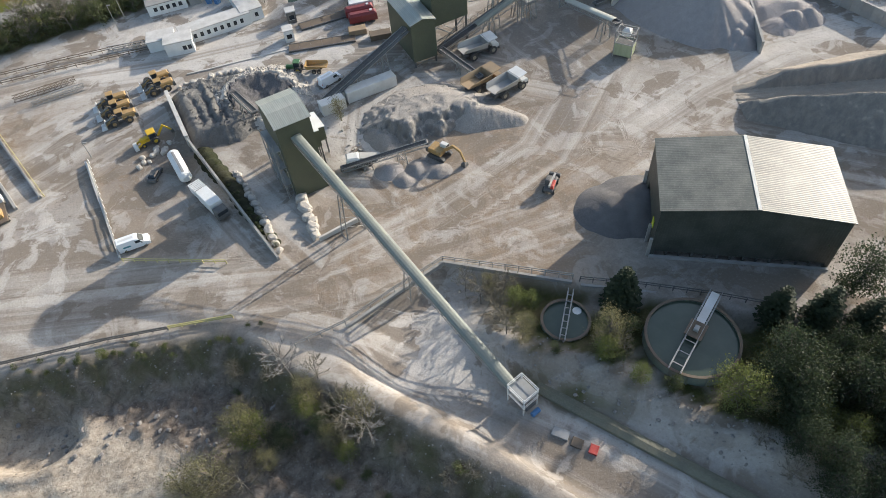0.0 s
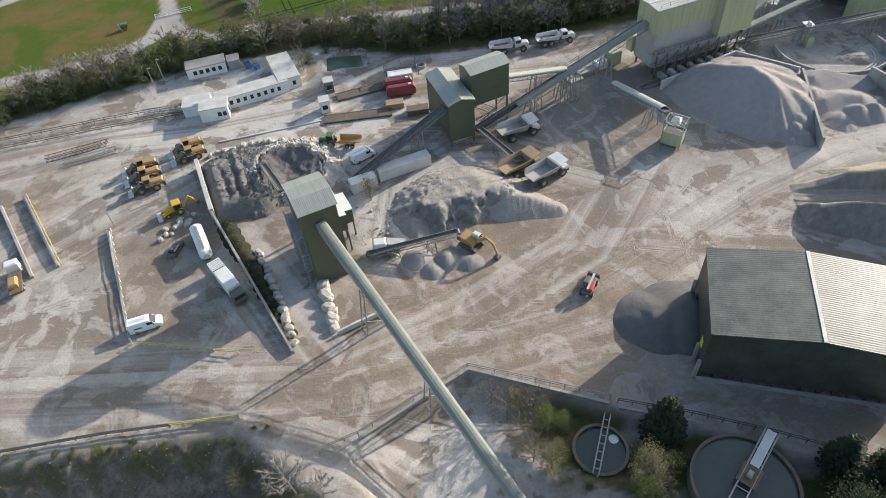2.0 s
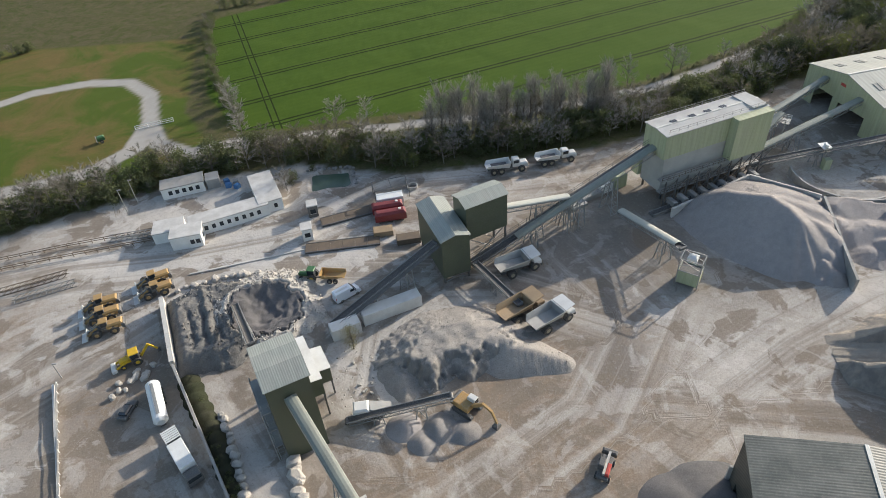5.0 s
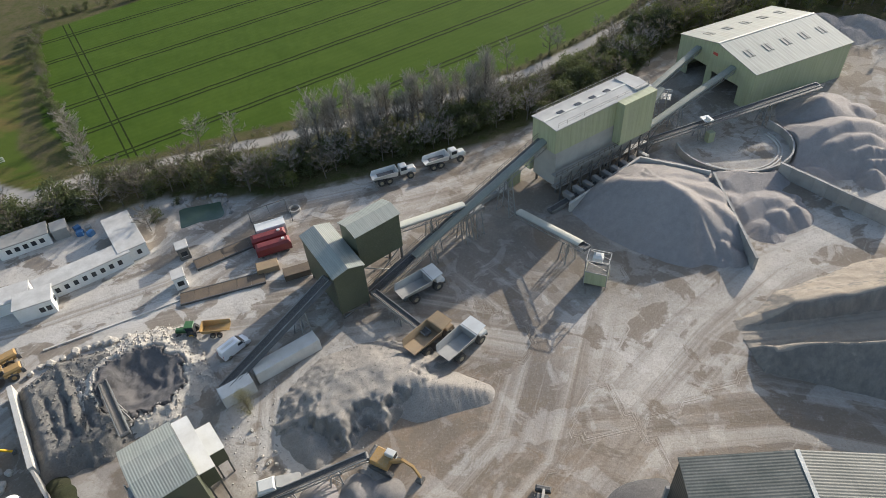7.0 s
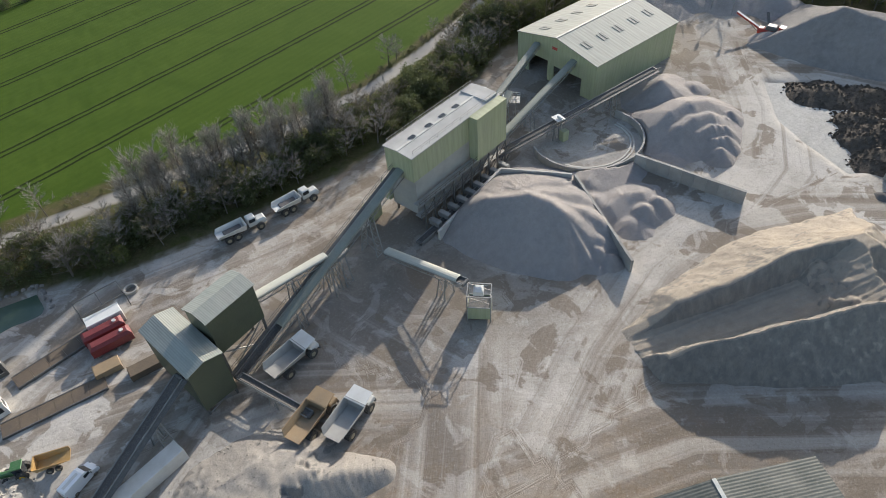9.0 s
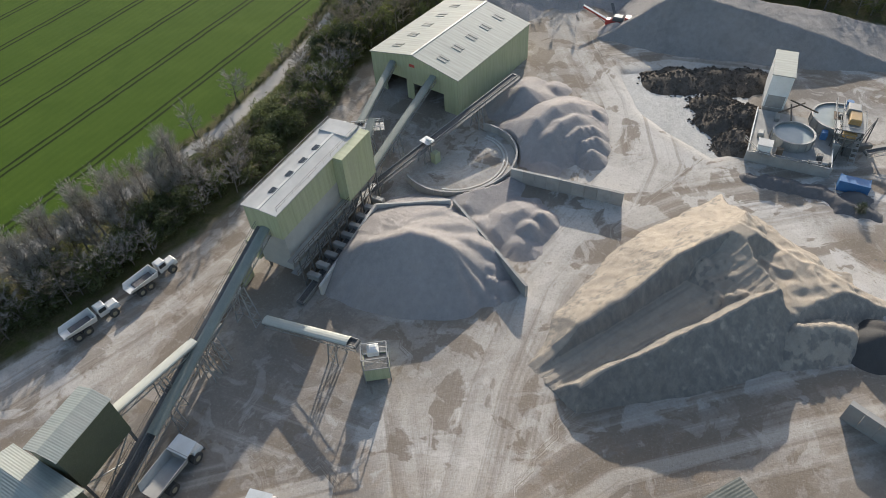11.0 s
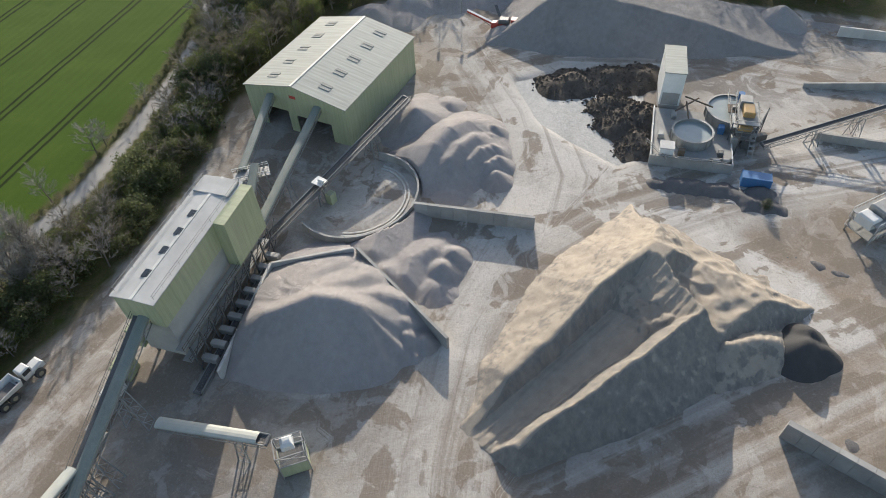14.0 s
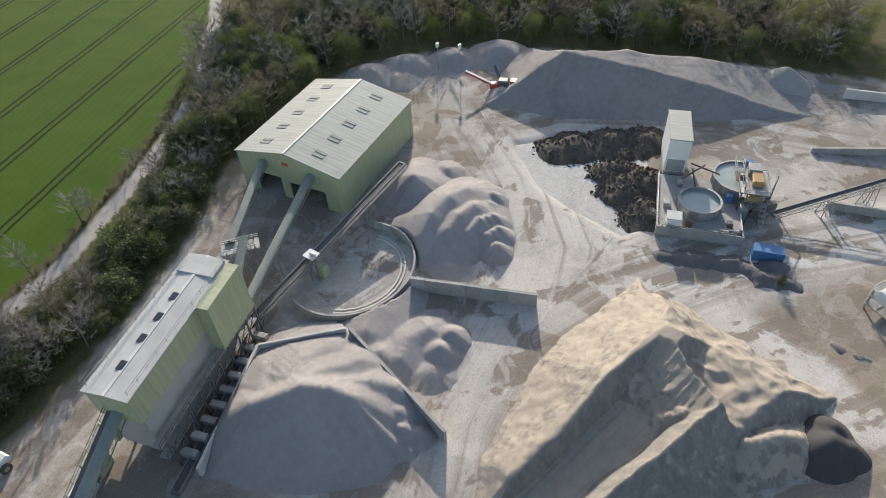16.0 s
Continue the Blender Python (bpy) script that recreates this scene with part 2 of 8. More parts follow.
# ---- mesh building ----
class Build:
    """Collects boxes, beams, tubes and sheets into one mesh."""

    def __init__(self):
        self.v, self.f = [], []

    def add(self, vs, fs):
        k = len(self.v)
        self.v += [tuple(p) for p in vs]
        self.f += [tuple(i + k for i in f) for f in fs]
        return self

    def box(self, x, y, z, sx, sy, sz, rz=0.0, bevel=0.0):
        """Box with its base centre at x, y, z; a bevel cuts the top edges."""
        c, s = math.cos(rz), math.sin(rz)
        b = min(bevel, sx * 0.45, sy * 0.45, sz * 0.45)
        rings = [(0, 0.0), (sz - b, 0.0), (sz, b)] if b else [(0, 0.0), (sz, 0.0)]
        vs, fs = [], []
        for h, ins in rings:
            for px, py in ((-1, -1), (1, -1), (1, 1), (-1, 1)):
                lx, ly = px * (sx / 2 - ins), py * (sy / 2 - ins)
                vs.append((x + lx * c - ly * s, y + lx * s + ly * c, z + h))
        n = len(rings)
        fs.append((3, 2, 1, 0))
        for r in range(n - 1):
            for k in range(4):
                fs.append((4 * r + k, 4 * r + (k + 1) % 4, 4 * r + 4 + (k + 1) % 4, 4 * r + 4 + k))
        o = 4 * (n - 1)
        fs.append((o, o + 1, o + 2, o + 3))
        return self.add(vs, fs)

    def beam(self, p, q, w, h=None):
        """Bar of w by h from p to q."""
        p, q = Vector(p), Vector(q)
        h = h or w
        d = (q - p).normalized()
        up = Vector((0, 0, 1)) if abs(d.z) < 0.95 else Vector((0, 1, 0))
        s = d.cross(up).normalized() * (w / 2)
        u = s.cross(d).normalized() * (h / 2)
        vs = [e + a * s + b * u for e in (p, q) for a, b in ((-1, -1), (1, -1), (1, 1), (-1, 1))]
        return self.add(vs, [(0, 1, 2, 3), (7, 6, 5, 4), (1, 0, 4, 5), (2, 1, 5, 6), (3, 2, 6, 7), (0, 3, 7, 4)])

    def tube(self, p, q, r, r2=None, n=8, caps=True):
        p, q = Vector(p), Vector(q)
        r2 = r if r2 is None else r2
        d = (q - p).normalized()
        a = d.orthogonal().normalized()
        b = d.cross(a)
        vs = [e + (a * math.cos(2 * math.pi * k / n) + b * math.sin(2 * math.pi * k / n)) * rr for e, rr in ((p, r), (q, r2)) for k in range(n)]
        fs = [(k, (k + 1) % n, n + (k + 1) % n, n + k) for k in range(n)]
        if caps:
            fs += [tuple(range(n - 1, -1, -1)), tuple(range(n, 2 * n))]
        return self.add(vs, fs)

    def prism(self, profile, p0, p1, side):
        """Sweeps a 2D profile (along side, up) from p0 to p1."""
        p0, p1, side = Vector(p0), Vector(p1), Vector(side)
        up = Vector((0, 0, 1))
        n = len(profile)
        vs = [e + side * a + up * b for e in (p0, p1) for a, b in profile]
        fs = [(k, (k + 1) % n, n + (k + 1) % n, n + k) for k in range(n)]
        fs += [tuple(range(n - 1, -1, -1)), tuple(range(n, 2 * n))]
        return self.add(vs, fs)

    def ring(self, x, y, z, r0, r1, h, n=48):
        """Upright ring wall between two radii."""
        vs, fs = [], []
        for k in range(n):
            a = 2 * math.pi * k / n
            for r, zz in ((r0, z), (r1, z), (r1, z + h), (r0, z + h)):
                vs.append((x + r * math.cos(a), y + r * math.sin(a), zz))
        for k in range(n):
            j = (k + 1) % n
            for c in range(4):
                fs.append((4 * k + c, 4 * j + c, 4 * j + (c + 1) % 4, 4 * k + (c + 1) % 4))
        return self.add(vs, fs)

    def mesh(self, name, material, smooth=False):
        me = bpy.data.meshes.new(name)
        me.from_pydata(self.v, [], self.f)
        bm = bmesh.new()
        bm.from_mesh(me)
        bmesh.ops.recalc_face_normals(bm, faces=bm.faces[:])
        uv = bm.loops.layers.uv.new("UVMap")
        for f in bm.faces:
            n = f.normal
            if abs(n.z) > 0.75:
                a, b = Vector((1, 0, 0)), Vector((0, 1, 0))
            else:
                a = Vector((-n.y, n.x, 0)).normalized()
                b = Vector((0, 0, 1))
            for lp in f.loops:
                lp[uv].uv = (lp.vert.co.dot(a), lp.vert.co.dot(b))
            f.smooth = smooth
        bm.to_mesh(me)
        bm.free()
        me.materials.append(material)
        return me


def part(name, build, material, parent, label="", smooth=False):
    ob = new(name, build.mesh(name, material, smooth) if isinstance(build, Build) else build)
    ob.parent = parent
    if label:
        ob["label"] = label
    return ob


def thing(name, m, label, category, group="", kind=""):
    ob = new(name)
    ob.empty_display_size = 0.5
    ob.matrix_basis = m
    return tagged(ob, label, category, group, kind)


def single(name, build, material, label, category, m=None, group="", kind="", smooth=False):
    ob = new(name, build.mesh(name, material, smooth) if isinstance(build, Build) else build)
    if m is not None:
        ob.matrix_basis = m
    return tagged(ob, label, category, group, kind)


# ---- the lie of the land ----
def smooth01(x):
    x = np.clip(x, 0, 1)
    return x * x * (3 - 2 * x)


def poly_dist(x, y, pts):
    """Signed distance to a closed outline, negative inside."""
    x, y = np.asarray(x, float), np.asarray(y, float)
    best = np.full(x.shape, 1e9)
    inside = np.zeros(x.shape, bool)
    for (ax, ay), (bx, by) in zip(pts, pts[1:] + pts[:1]):
        dx, dy = bx - ax, by - ay
        k = np.clip(((x - ax) * dx + (y - ay) * dy) / (dx * dx + dy * dy + 1e-9), 0, 1)
        best = np.minimum(best, np.hypot(x - ax - k * dx, y - ay - k * dy))
        cross = (ay > y) != (by > y)
        inside ^= cross & (x < (bx - ax) * (y - ay) / (by - ay + 1e-12) + ax)
    return np.where(inside, -best, best)


def line_dist(x, y, pts):
    """Distance to an open line, with the signed offset and the length along it."""
    best = np.full(np.shape(x), 1e9)
    off, along = np.zeros(np.shape(x)), np.zeros(np.shape(x))
    run = 0.0
    for (ax, ay), (bx, by) in zip(pts, pts[1:]):
        dx, dy = bx - ax, by - ay
        ln = math.hypot(dx, dy)
        k = np.clip(((x - ax) * dx + (y - ay) * dy) / (ln * ln), 0, 1)
        d = np.hypot(x - ax - k * dx, y - ay - k * dy)
        near = d < best
        best = np.where(near, d, best)
        off = np.where(near, ((x - ax) * dy - (y - ay) * dx) / ln, off)
        along = np.where(near, run + k * ln, along)
        run += ln
    return best, off, along


@functools.lru_cache(maxsize=None)
def gradients(seed, octaves):
    """Turn, shifts and a table of unit gradients for each octave of a noise."""
    r = np.random.RandomState(seed)
    out = []
    for o in range(octaves):
        a = r.rand(64, 64) * 6.2832
        out.append((r.rand() * 6.28, r.rand() * 60, r.rand() * 60, np.cos(a), np.sin(a)))
    return out


def fbm(x, y, scale, seed=0, octaves=4):
    """Gradient noise summed over octaves; scale is the width of the largest lumps."""
    x, y = np.broadcast_arrays(np.asarray(x, float), np.asarray(y, float))
    out, amp, tot = 0, 1.0, 0.0
    for o, (turn, su, sv, gx, gy) in enumerate(gradients(seed, octaves)):
        f = (2 ** o) / (0.62 * scale)
        u = (x * math.cos(turn) - y * math.sin(turn)) * f + su
        v = (x * math.sin(turn) + y * math.cos(turn)) * f + sv
        iu, iv = np.floor(u).astype(int), np.floor(v).astype(int)
        fu, fv = u - iu, v - iv
        wu, wv = fu ** 3 * (fu * (fu * 6 - 15) + 10), fv ** 3 * (fv * (fv * 6 - 15) + 10)
        corner = lambda a, b: gx[(iu + a) % 64, (iv + b) % 64] * (fu - a) + gy[(iu + a) % 64, (iv + b) % 64] * (fv - b)
        low = corner(0, 0) * (1 - wu) + corner(1, 0) * wu
        high = corner(0, 1) * (1 - wu) + corner(1, 1) * wu
        out = out + amp * (low * (1 - wv) + high * wv)
        tot += amp
        amp *= 0.5
    return out * 2.3 / tot


WALL_LINE = [(-23, 54.2), (-16.5, 57), (-8.6, 62.4), (-0.1, 68.2), (10, 64.6), (20.8, 60.8), (31.3, 57.5), (41, 54), (62, 46), (90, 38)]
BASIN = [(-21, 53), (-16.2, 55.8), (-8.3, 61.2), (0, 67), (10, 63.4), (20.6, 59.6), (31, 56.3), (41, 52.8), (62, 44.6), (90, 36.5), (95, 10), (24, 10), (20, 19.5), (10, 28.6), (-3, 38.4), (-15, 46.8)]
PIT = [(-150, 50), (-72, 55), (-45, 58.2), (-35, 58.6), (-29, 55), (-24, 50.5), (-15, 45.5), (-3, 37), (10, 27), (22, 15), (22, -5), (-150, -5)]


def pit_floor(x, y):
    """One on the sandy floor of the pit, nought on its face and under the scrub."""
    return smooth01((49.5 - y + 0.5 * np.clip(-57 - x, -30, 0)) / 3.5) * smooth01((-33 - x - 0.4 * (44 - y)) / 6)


def land(x, y):
    x, y = np.asarray(x, float), np.asarray(y, float)
    z = -1.0 + 0.035 * np.clip(97 - y, 0, 60)
    z = z - 2.4 * smooth01(-poly_dist(x, y, BASIN) / 2.8) * smooth01((x + 22) / 16)
    z = z + 1.3 * np.exp(-(((x - 28) / 19) ** 2 + ((y - 49) / 7) ** 2))
    d = -poly_dist(x, y, PIT)
    rough = fbm(x, y, 9, 3) * 0.5 + (np.abs(fbm(x, y, 6.0, 5, 2)) - 0.3) * 0.9 + (np.abs(fbm(x, y, 2.6, 61, 2)) - 0.25) * 0.45 + fbm(x, y, 1.3, 62, 2) * 0.14
    z = z - smooth01(d / 8.5) * 5.4 + smooth01(d / 4) * rough * (1 - 0.65 * pit_floor(x, y))
    # crescent hollow dug into the pit floor
    q = np.hypot((x + 65.5) / 7.0, (y - 44.6) / 4.6)
    z = z - 2.4 * smooth01((1.12 - q) / 0.35) + 0.5 * np.exp(-((q - 1.3) / 0.2) ** 2)
    # stony bank between the tanks and the haul road
    b, side, _ = line_dist(x, y, [(9, 50), (16, 46.4), (24, 41.2), (38, 31.8), (60, 20)])
    bank = np.where(side > 0, np.exp(-(b / 3.6) ** 2), np.exp(-(b / 7.0) ** 2))
    z = z + bank * (2.5 + fbm(x, y, 2.5, 8, 3) * 0.45 + (np.abs(fbm(x, y, 1.7, 81, 2)) - 0.3) * 0.5)
    z = z + 0.10 * fbm(x, y, 14, 1) + 0.05 * fbm(x, y, 4, 2, 2)
    # slurry lagoon
    lag = poly_dist(x, y, [(142, 153), (156, 142), (163, 126), (150, 119), (134, 113), (128, 115), (129, 128), (131, 138)])
    z = z - 0.9 * smooth01(-lag / 3)
    # settling pond beside the office
    z = z - 1.6 * smooth01(-poly_dist(x, y, [(-34.5, 167.3), (-25.6, 167.8), (-24.2, 162), (-33.6, 160.3)]) / 1.5 + 0.5)
    # bank under the roadside hedge and beyond
    return z


def land1(x, y):
    return float(land(np.array([x]), np.array([y]))[0])


# ---- ground: one sheet to the horizon ----
FIELD = [(-58.8, 190.7), (-45, 190.8), (-25, 194.2), (4.4, 197.4), (38.6, 200.4), (58, 206), (74, 215), (95.4, 227.6), (120, 246.4), (146, 272), (190, 330), (190, 420), (-120, 420), (-58.4, 297.8), (-88.2, 281.4), (-90.3, 271), (-74.3, 215.7)]
PADDOCK = [(-60, 183), (-66, 186), (-78, 205), (-90, 262), (-170, 262), (-175, 158), (-122, 158), (-88, 168), (-74, 176)]
LOOP = [(-200, 190), (-147, 213), (-134, 224.5), (-117, 229.5), (-103, 228), (-93, 218), (-86.5, 199.5), (-80, 187), (-70, 181), (-58, 184.9), (-38, 186.4), (-17.7, 188), (6.6, 190.9), (34, 194.6), (58, 201.2), (76.4, 210.4), (96.4, 221.9), (111.5, 232.6), (142, 264), (170, 300)]
LANE = [(-87, 196), (-86, 185), (-94, 174), (-108, 168.5), (-121, 164.5), (-190, 140)]
HAUL = [
    [(-130, 66), (-60, 66), (-22, 66), (0, 76), (22, 92), (34, 112), (28, 124)],
    [(-22, 66), (20, 78), (40, 92), (58, 104), (78, 114), (98, 118), (118, 126), (134, 142), (146, 160)],
    [(98, 116), (112, 112), (136, 97), (150, 84), (175, 62)],
    [(-110, 78), (-84, 100), (-72, 112), (-52, 134), (-26, 134), (-8, 132)],
    [(-120, 124), (-84, 134), (-60, 136), (-34, 142), (-12, 158), (24, 160), (44, 165), (72, 178)],
    [(-24, 54), (-14, 50), (0, 41), (14, 32), (30, 20)],
    [(36, 92), (60, 88), (88, 73), (112, 60)],
    [(-40, 92), (-30, 78), (-22, 68)],
    [(-8, 92), (-13, 100), (-12, 112), (-2, 121), (10, 120), (26, 112)],
    [(146, 160), (160, 150), (180, 118), (186, 96)],
]


def axis(lo, hi, step, far):
    a = list(np.arange(lo, hi + 0.01, step))
    s, left, right = step, [], []
    x = lo
    while x > -far:
        s *= 1.5
        x -= s
        left.append(x)
    s, x = step, hi
    while x < far:
        s *= 1.5
        x += s
        right.append(x)
    return np.array(left[::-1] + a + right)


def make_ground():
    xs, ys = axis(-180, 215, 1.25, 2500), axis(8, 312, 1.25, 2500)
    xs = np.unique(np.concatenate([xs[(xs < -82) | (xs > 14)], np.arange(-82, 14.1, 0.62)]))
    ys = np.unique(np.concatenate([ys[(ys < 22) | (ys > 61)], np.arange(22, 61.1, 0.62)]))
    X, Y = np.meshgrid(xs, ys)
    Z = land(X, Y)
    far = np.maximum(np.maximum(-180 - X, X - 215), np.maximum(8 - Y, Y - 312)).clip(0)
    Z = Z - far * 0.004
    nx, ny = len(xs), len(ys)
    verts = np.stack([X.ravel(), Y.ravel(), Z.ravel()], 1)
    i = np.arange(nx * (ny - 1)).reshape(ny - 1, nx)[:, :-1].ravel()
    faces = np.stack([i, i + 1, i + nx + 1, i + nx], 1)
    me = bpy.data.meshes.new("ground")
    me.from_pydata(verts.tolist(), [], faces.tolist())
    me.polygons.foreach_set("use_smooth", np.ones(len(faces), bool))
    n1, n2 = fbm(X, Y, 12, 21), fbm(X, Y, 5, 22, 3)
    # worn haul routes: offset and length along the nearest one
    best, U, V = np.full(X.shape, 1e9), np.zeros(X.shape), np.zeros(X.shape)
    for k, h in enumerate(HAUL):
        d, o, a = line_dist(X, Y, h)
        near = d < best
        best, U, V = np.where(near, d, best), np.where(near, o, U), np.where(near, a + 400 * k, V)
    haul = 1 - smooth01((best - 4) / 11)
    # pale dust round the plant, tan in the middle of the yard
    def blob(cx, cy, r):
        return np.exp(-((X - cx) ** 2 + (Y - cy) ** 2) / (r * r))
    white = 1.1 * blob(-60, 146, 30) + 0.6 * blob(-20, 146, 22) + 0.45 * blob(5, 155, 14) + 0.3 * blob(-10, 117, 13) + 1.5 * np.exp(-(line_dist(X, Y, [(-14.5, 96), (-13.6, 100.7), (-12.1, 106.3), (-9.1, 111), (-1.7, 114.9)])[0] / 2.6) ** 2) + 0.5 * blob(-17, 104, 7) + 1.0 * blob(2, 53, 9) + 0.7 * blob(-6, 56, 7)
    white = white + 2.6 * np.exp(-(line_dist(X, Y, [(112, 104), (130, 96), (150, 84), (172, 68)])[0] / 6) ** 2) + 1.0 * blob(136, 120, 9) + 1.0 * blob(166, 100, 13) + 0.2 * blob(190, 98, 14)
    white = white + 0.5 * blob(-30, 82, 8) + 0.6 * blob(45, 104, 13) + 0.35 * haul + 0.5 * blob(75, 125, 14) + 0.35 * blob(-80, 100, 22) + 0.4 * blob(-90, 80, 18) + 0.6 * blob(-70, 84, 10) + 0.5 * blob(-40, 136, 16) + 0.7 * blob(94, 151, 13) + 0.7 * blob(106, 126, 12) + 0.5 * blob(128, 140, 12)
    white = white + 2.4 * np.exp(-(line_dist(X, Y, [(114, 110), (119.2, 105), (120, 96), (119.6, 85), (117, 75.5), (113.5, 69)])[0] / 3.4) ** 2) * (0.7 + 0.6 * n1) + 0.8 * np.exp(-(line_dist(X, Y, [(126, 112), (124, 122), (128, 132), (134, 142), (140, 154)])[0] / 2.5) ** 2)
    tan = 0.9 * blob(-76, 100, 26) + 0.7 * blob(-84, 122, 18) + 0.8 * blob(16, 70, 14) + 0.6 * blob(30, 110, 10) + 1.0 * blob(2, 84, 20) + 0.9 * blob(20, 100, 14) + 0.8 * blob(-14, 68, 16) + 0.8 * blob(20, 163, 16) + 0.9 * blob(50, 86, 20) + 0.5 * blob(66, 84, 16) + 0.7 * blob(-72, 118, 24) + 0.8 * blob(110, 70, 25) + 0.5 * blob(0, 40, 20) + 0.5 * blob(-40, 72, 20)
    pit = smooth01(-poly_dist(X, Y, PIT) / 2.5)
    basin = smooth01(-poly_dist(X, Y, BASIN) / 2) * smooth01((X - 2) / 12)
    # darker ground: mud, tracks, and shade painted along haul road, conveyors and pond
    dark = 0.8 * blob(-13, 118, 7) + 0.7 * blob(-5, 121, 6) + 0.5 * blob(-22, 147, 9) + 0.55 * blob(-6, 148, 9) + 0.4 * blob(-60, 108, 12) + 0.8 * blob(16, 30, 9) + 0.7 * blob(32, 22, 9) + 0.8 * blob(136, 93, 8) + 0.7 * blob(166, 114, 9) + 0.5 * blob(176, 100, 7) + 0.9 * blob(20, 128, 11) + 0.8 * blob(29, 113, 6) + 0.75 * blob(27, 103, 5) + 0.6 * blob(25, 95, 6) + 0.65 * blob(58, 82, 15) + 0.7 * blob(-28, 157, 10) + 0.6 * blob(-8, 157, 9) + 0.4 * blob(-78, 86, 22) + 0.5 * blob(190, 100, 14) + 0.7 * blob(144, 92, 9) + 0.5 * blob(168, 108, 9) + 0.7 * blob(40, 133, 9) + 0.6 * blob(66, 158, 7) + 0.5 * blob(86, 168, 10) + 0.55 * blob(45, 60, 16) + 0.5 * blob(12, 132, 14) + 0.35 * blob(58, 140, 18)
    # vegetation
    fieldm = smooth01(-poly_dist(X, Y, FIELD) / 1.2 + 0.5)
    edge = np.array(Y - (139 + 0.18 * (X + 120)))
    out = [(-400, 60), (-150, 128), (-111, 145), (-88, 157), (-75, 163.5), (-57, 168), (-38, 172), (-12, 164.5), (6, 165.8), (36, 171), (56, 177.5), (72, 184), (86, 192), (96, 200), (128, 205), (140, 208), (152, 205), (172, 190), (188, 166), (208, 120), (222, 80), (500, 60), (2000, 2000), (-2000, 2000)]
    veg = smooth01(-poly_dist(X, Y, out) / 2 + 0.5 + n2 * 0.5)
    veg = np.maximum(veg, basin * smooth01((n1 + 0.55) * 2) * smooth01((Y - 36 + 0.3 * (X - 20)) / 4))
    veg = np.maximum(veg, 0.75 * pit * np.exp(-((poly_dist(X, Y, PIT) + 3.5) / 3.0) ** 2) * smooth01(n2 + 0.7))
    veg = np.maximum(veg, smooth01(far / 20))
    bd, bs, _ = line_dist(X, Y, [(9, 50), (16, 46.4), (24, 41.2), (38, 31.8), (60, 20)])
    veg = veg * (1 - np.exp(-((bd - 1.2) / 3.0) ** 2) * (bs > -1.5) * smooth01(1.1 + n2))
    pad = smooth01(-poly_dist(X, Y, PADDOCK) / 2 + 0.5)
    road = 1 - smooth01((line_dist(X, Y, LOOP)[0] - np.where(X > -50, 1.35, 1.6)) / np.where(X > -50, 0.7, 1.5))
    road = np.maximum(road, 1 - smooth01((line_dist(X, Y, LANE)[0] - 2.3) / 0.9))
    def colour(name, r, g, b):
        at = me.color_attributes.new(name, "FLOAT_COLOR", "POINT")
        at.data.foreach_set("color", np.stack([r.ravel(), g.ravel(), b.ravel(), np.ones(r.size)], 1).clip(-1e5, 1e5).astype(np.float32).ravel())
    # dust attribute: white and tan dust, and the dark mask with painted shade
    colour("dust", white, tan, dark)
    colour("green", veg * (1 - road), fieldm, pad * (1 - road))
    colour("other", pit, road, haul)
    colour("route", U, V, pit_floor(X, Y))
    me.materials.append(ground_material())
    return tagged(new("ground", me), "dusty pale quarry yard with wheel tracks, green fields beyond", "ground", kind="structure")


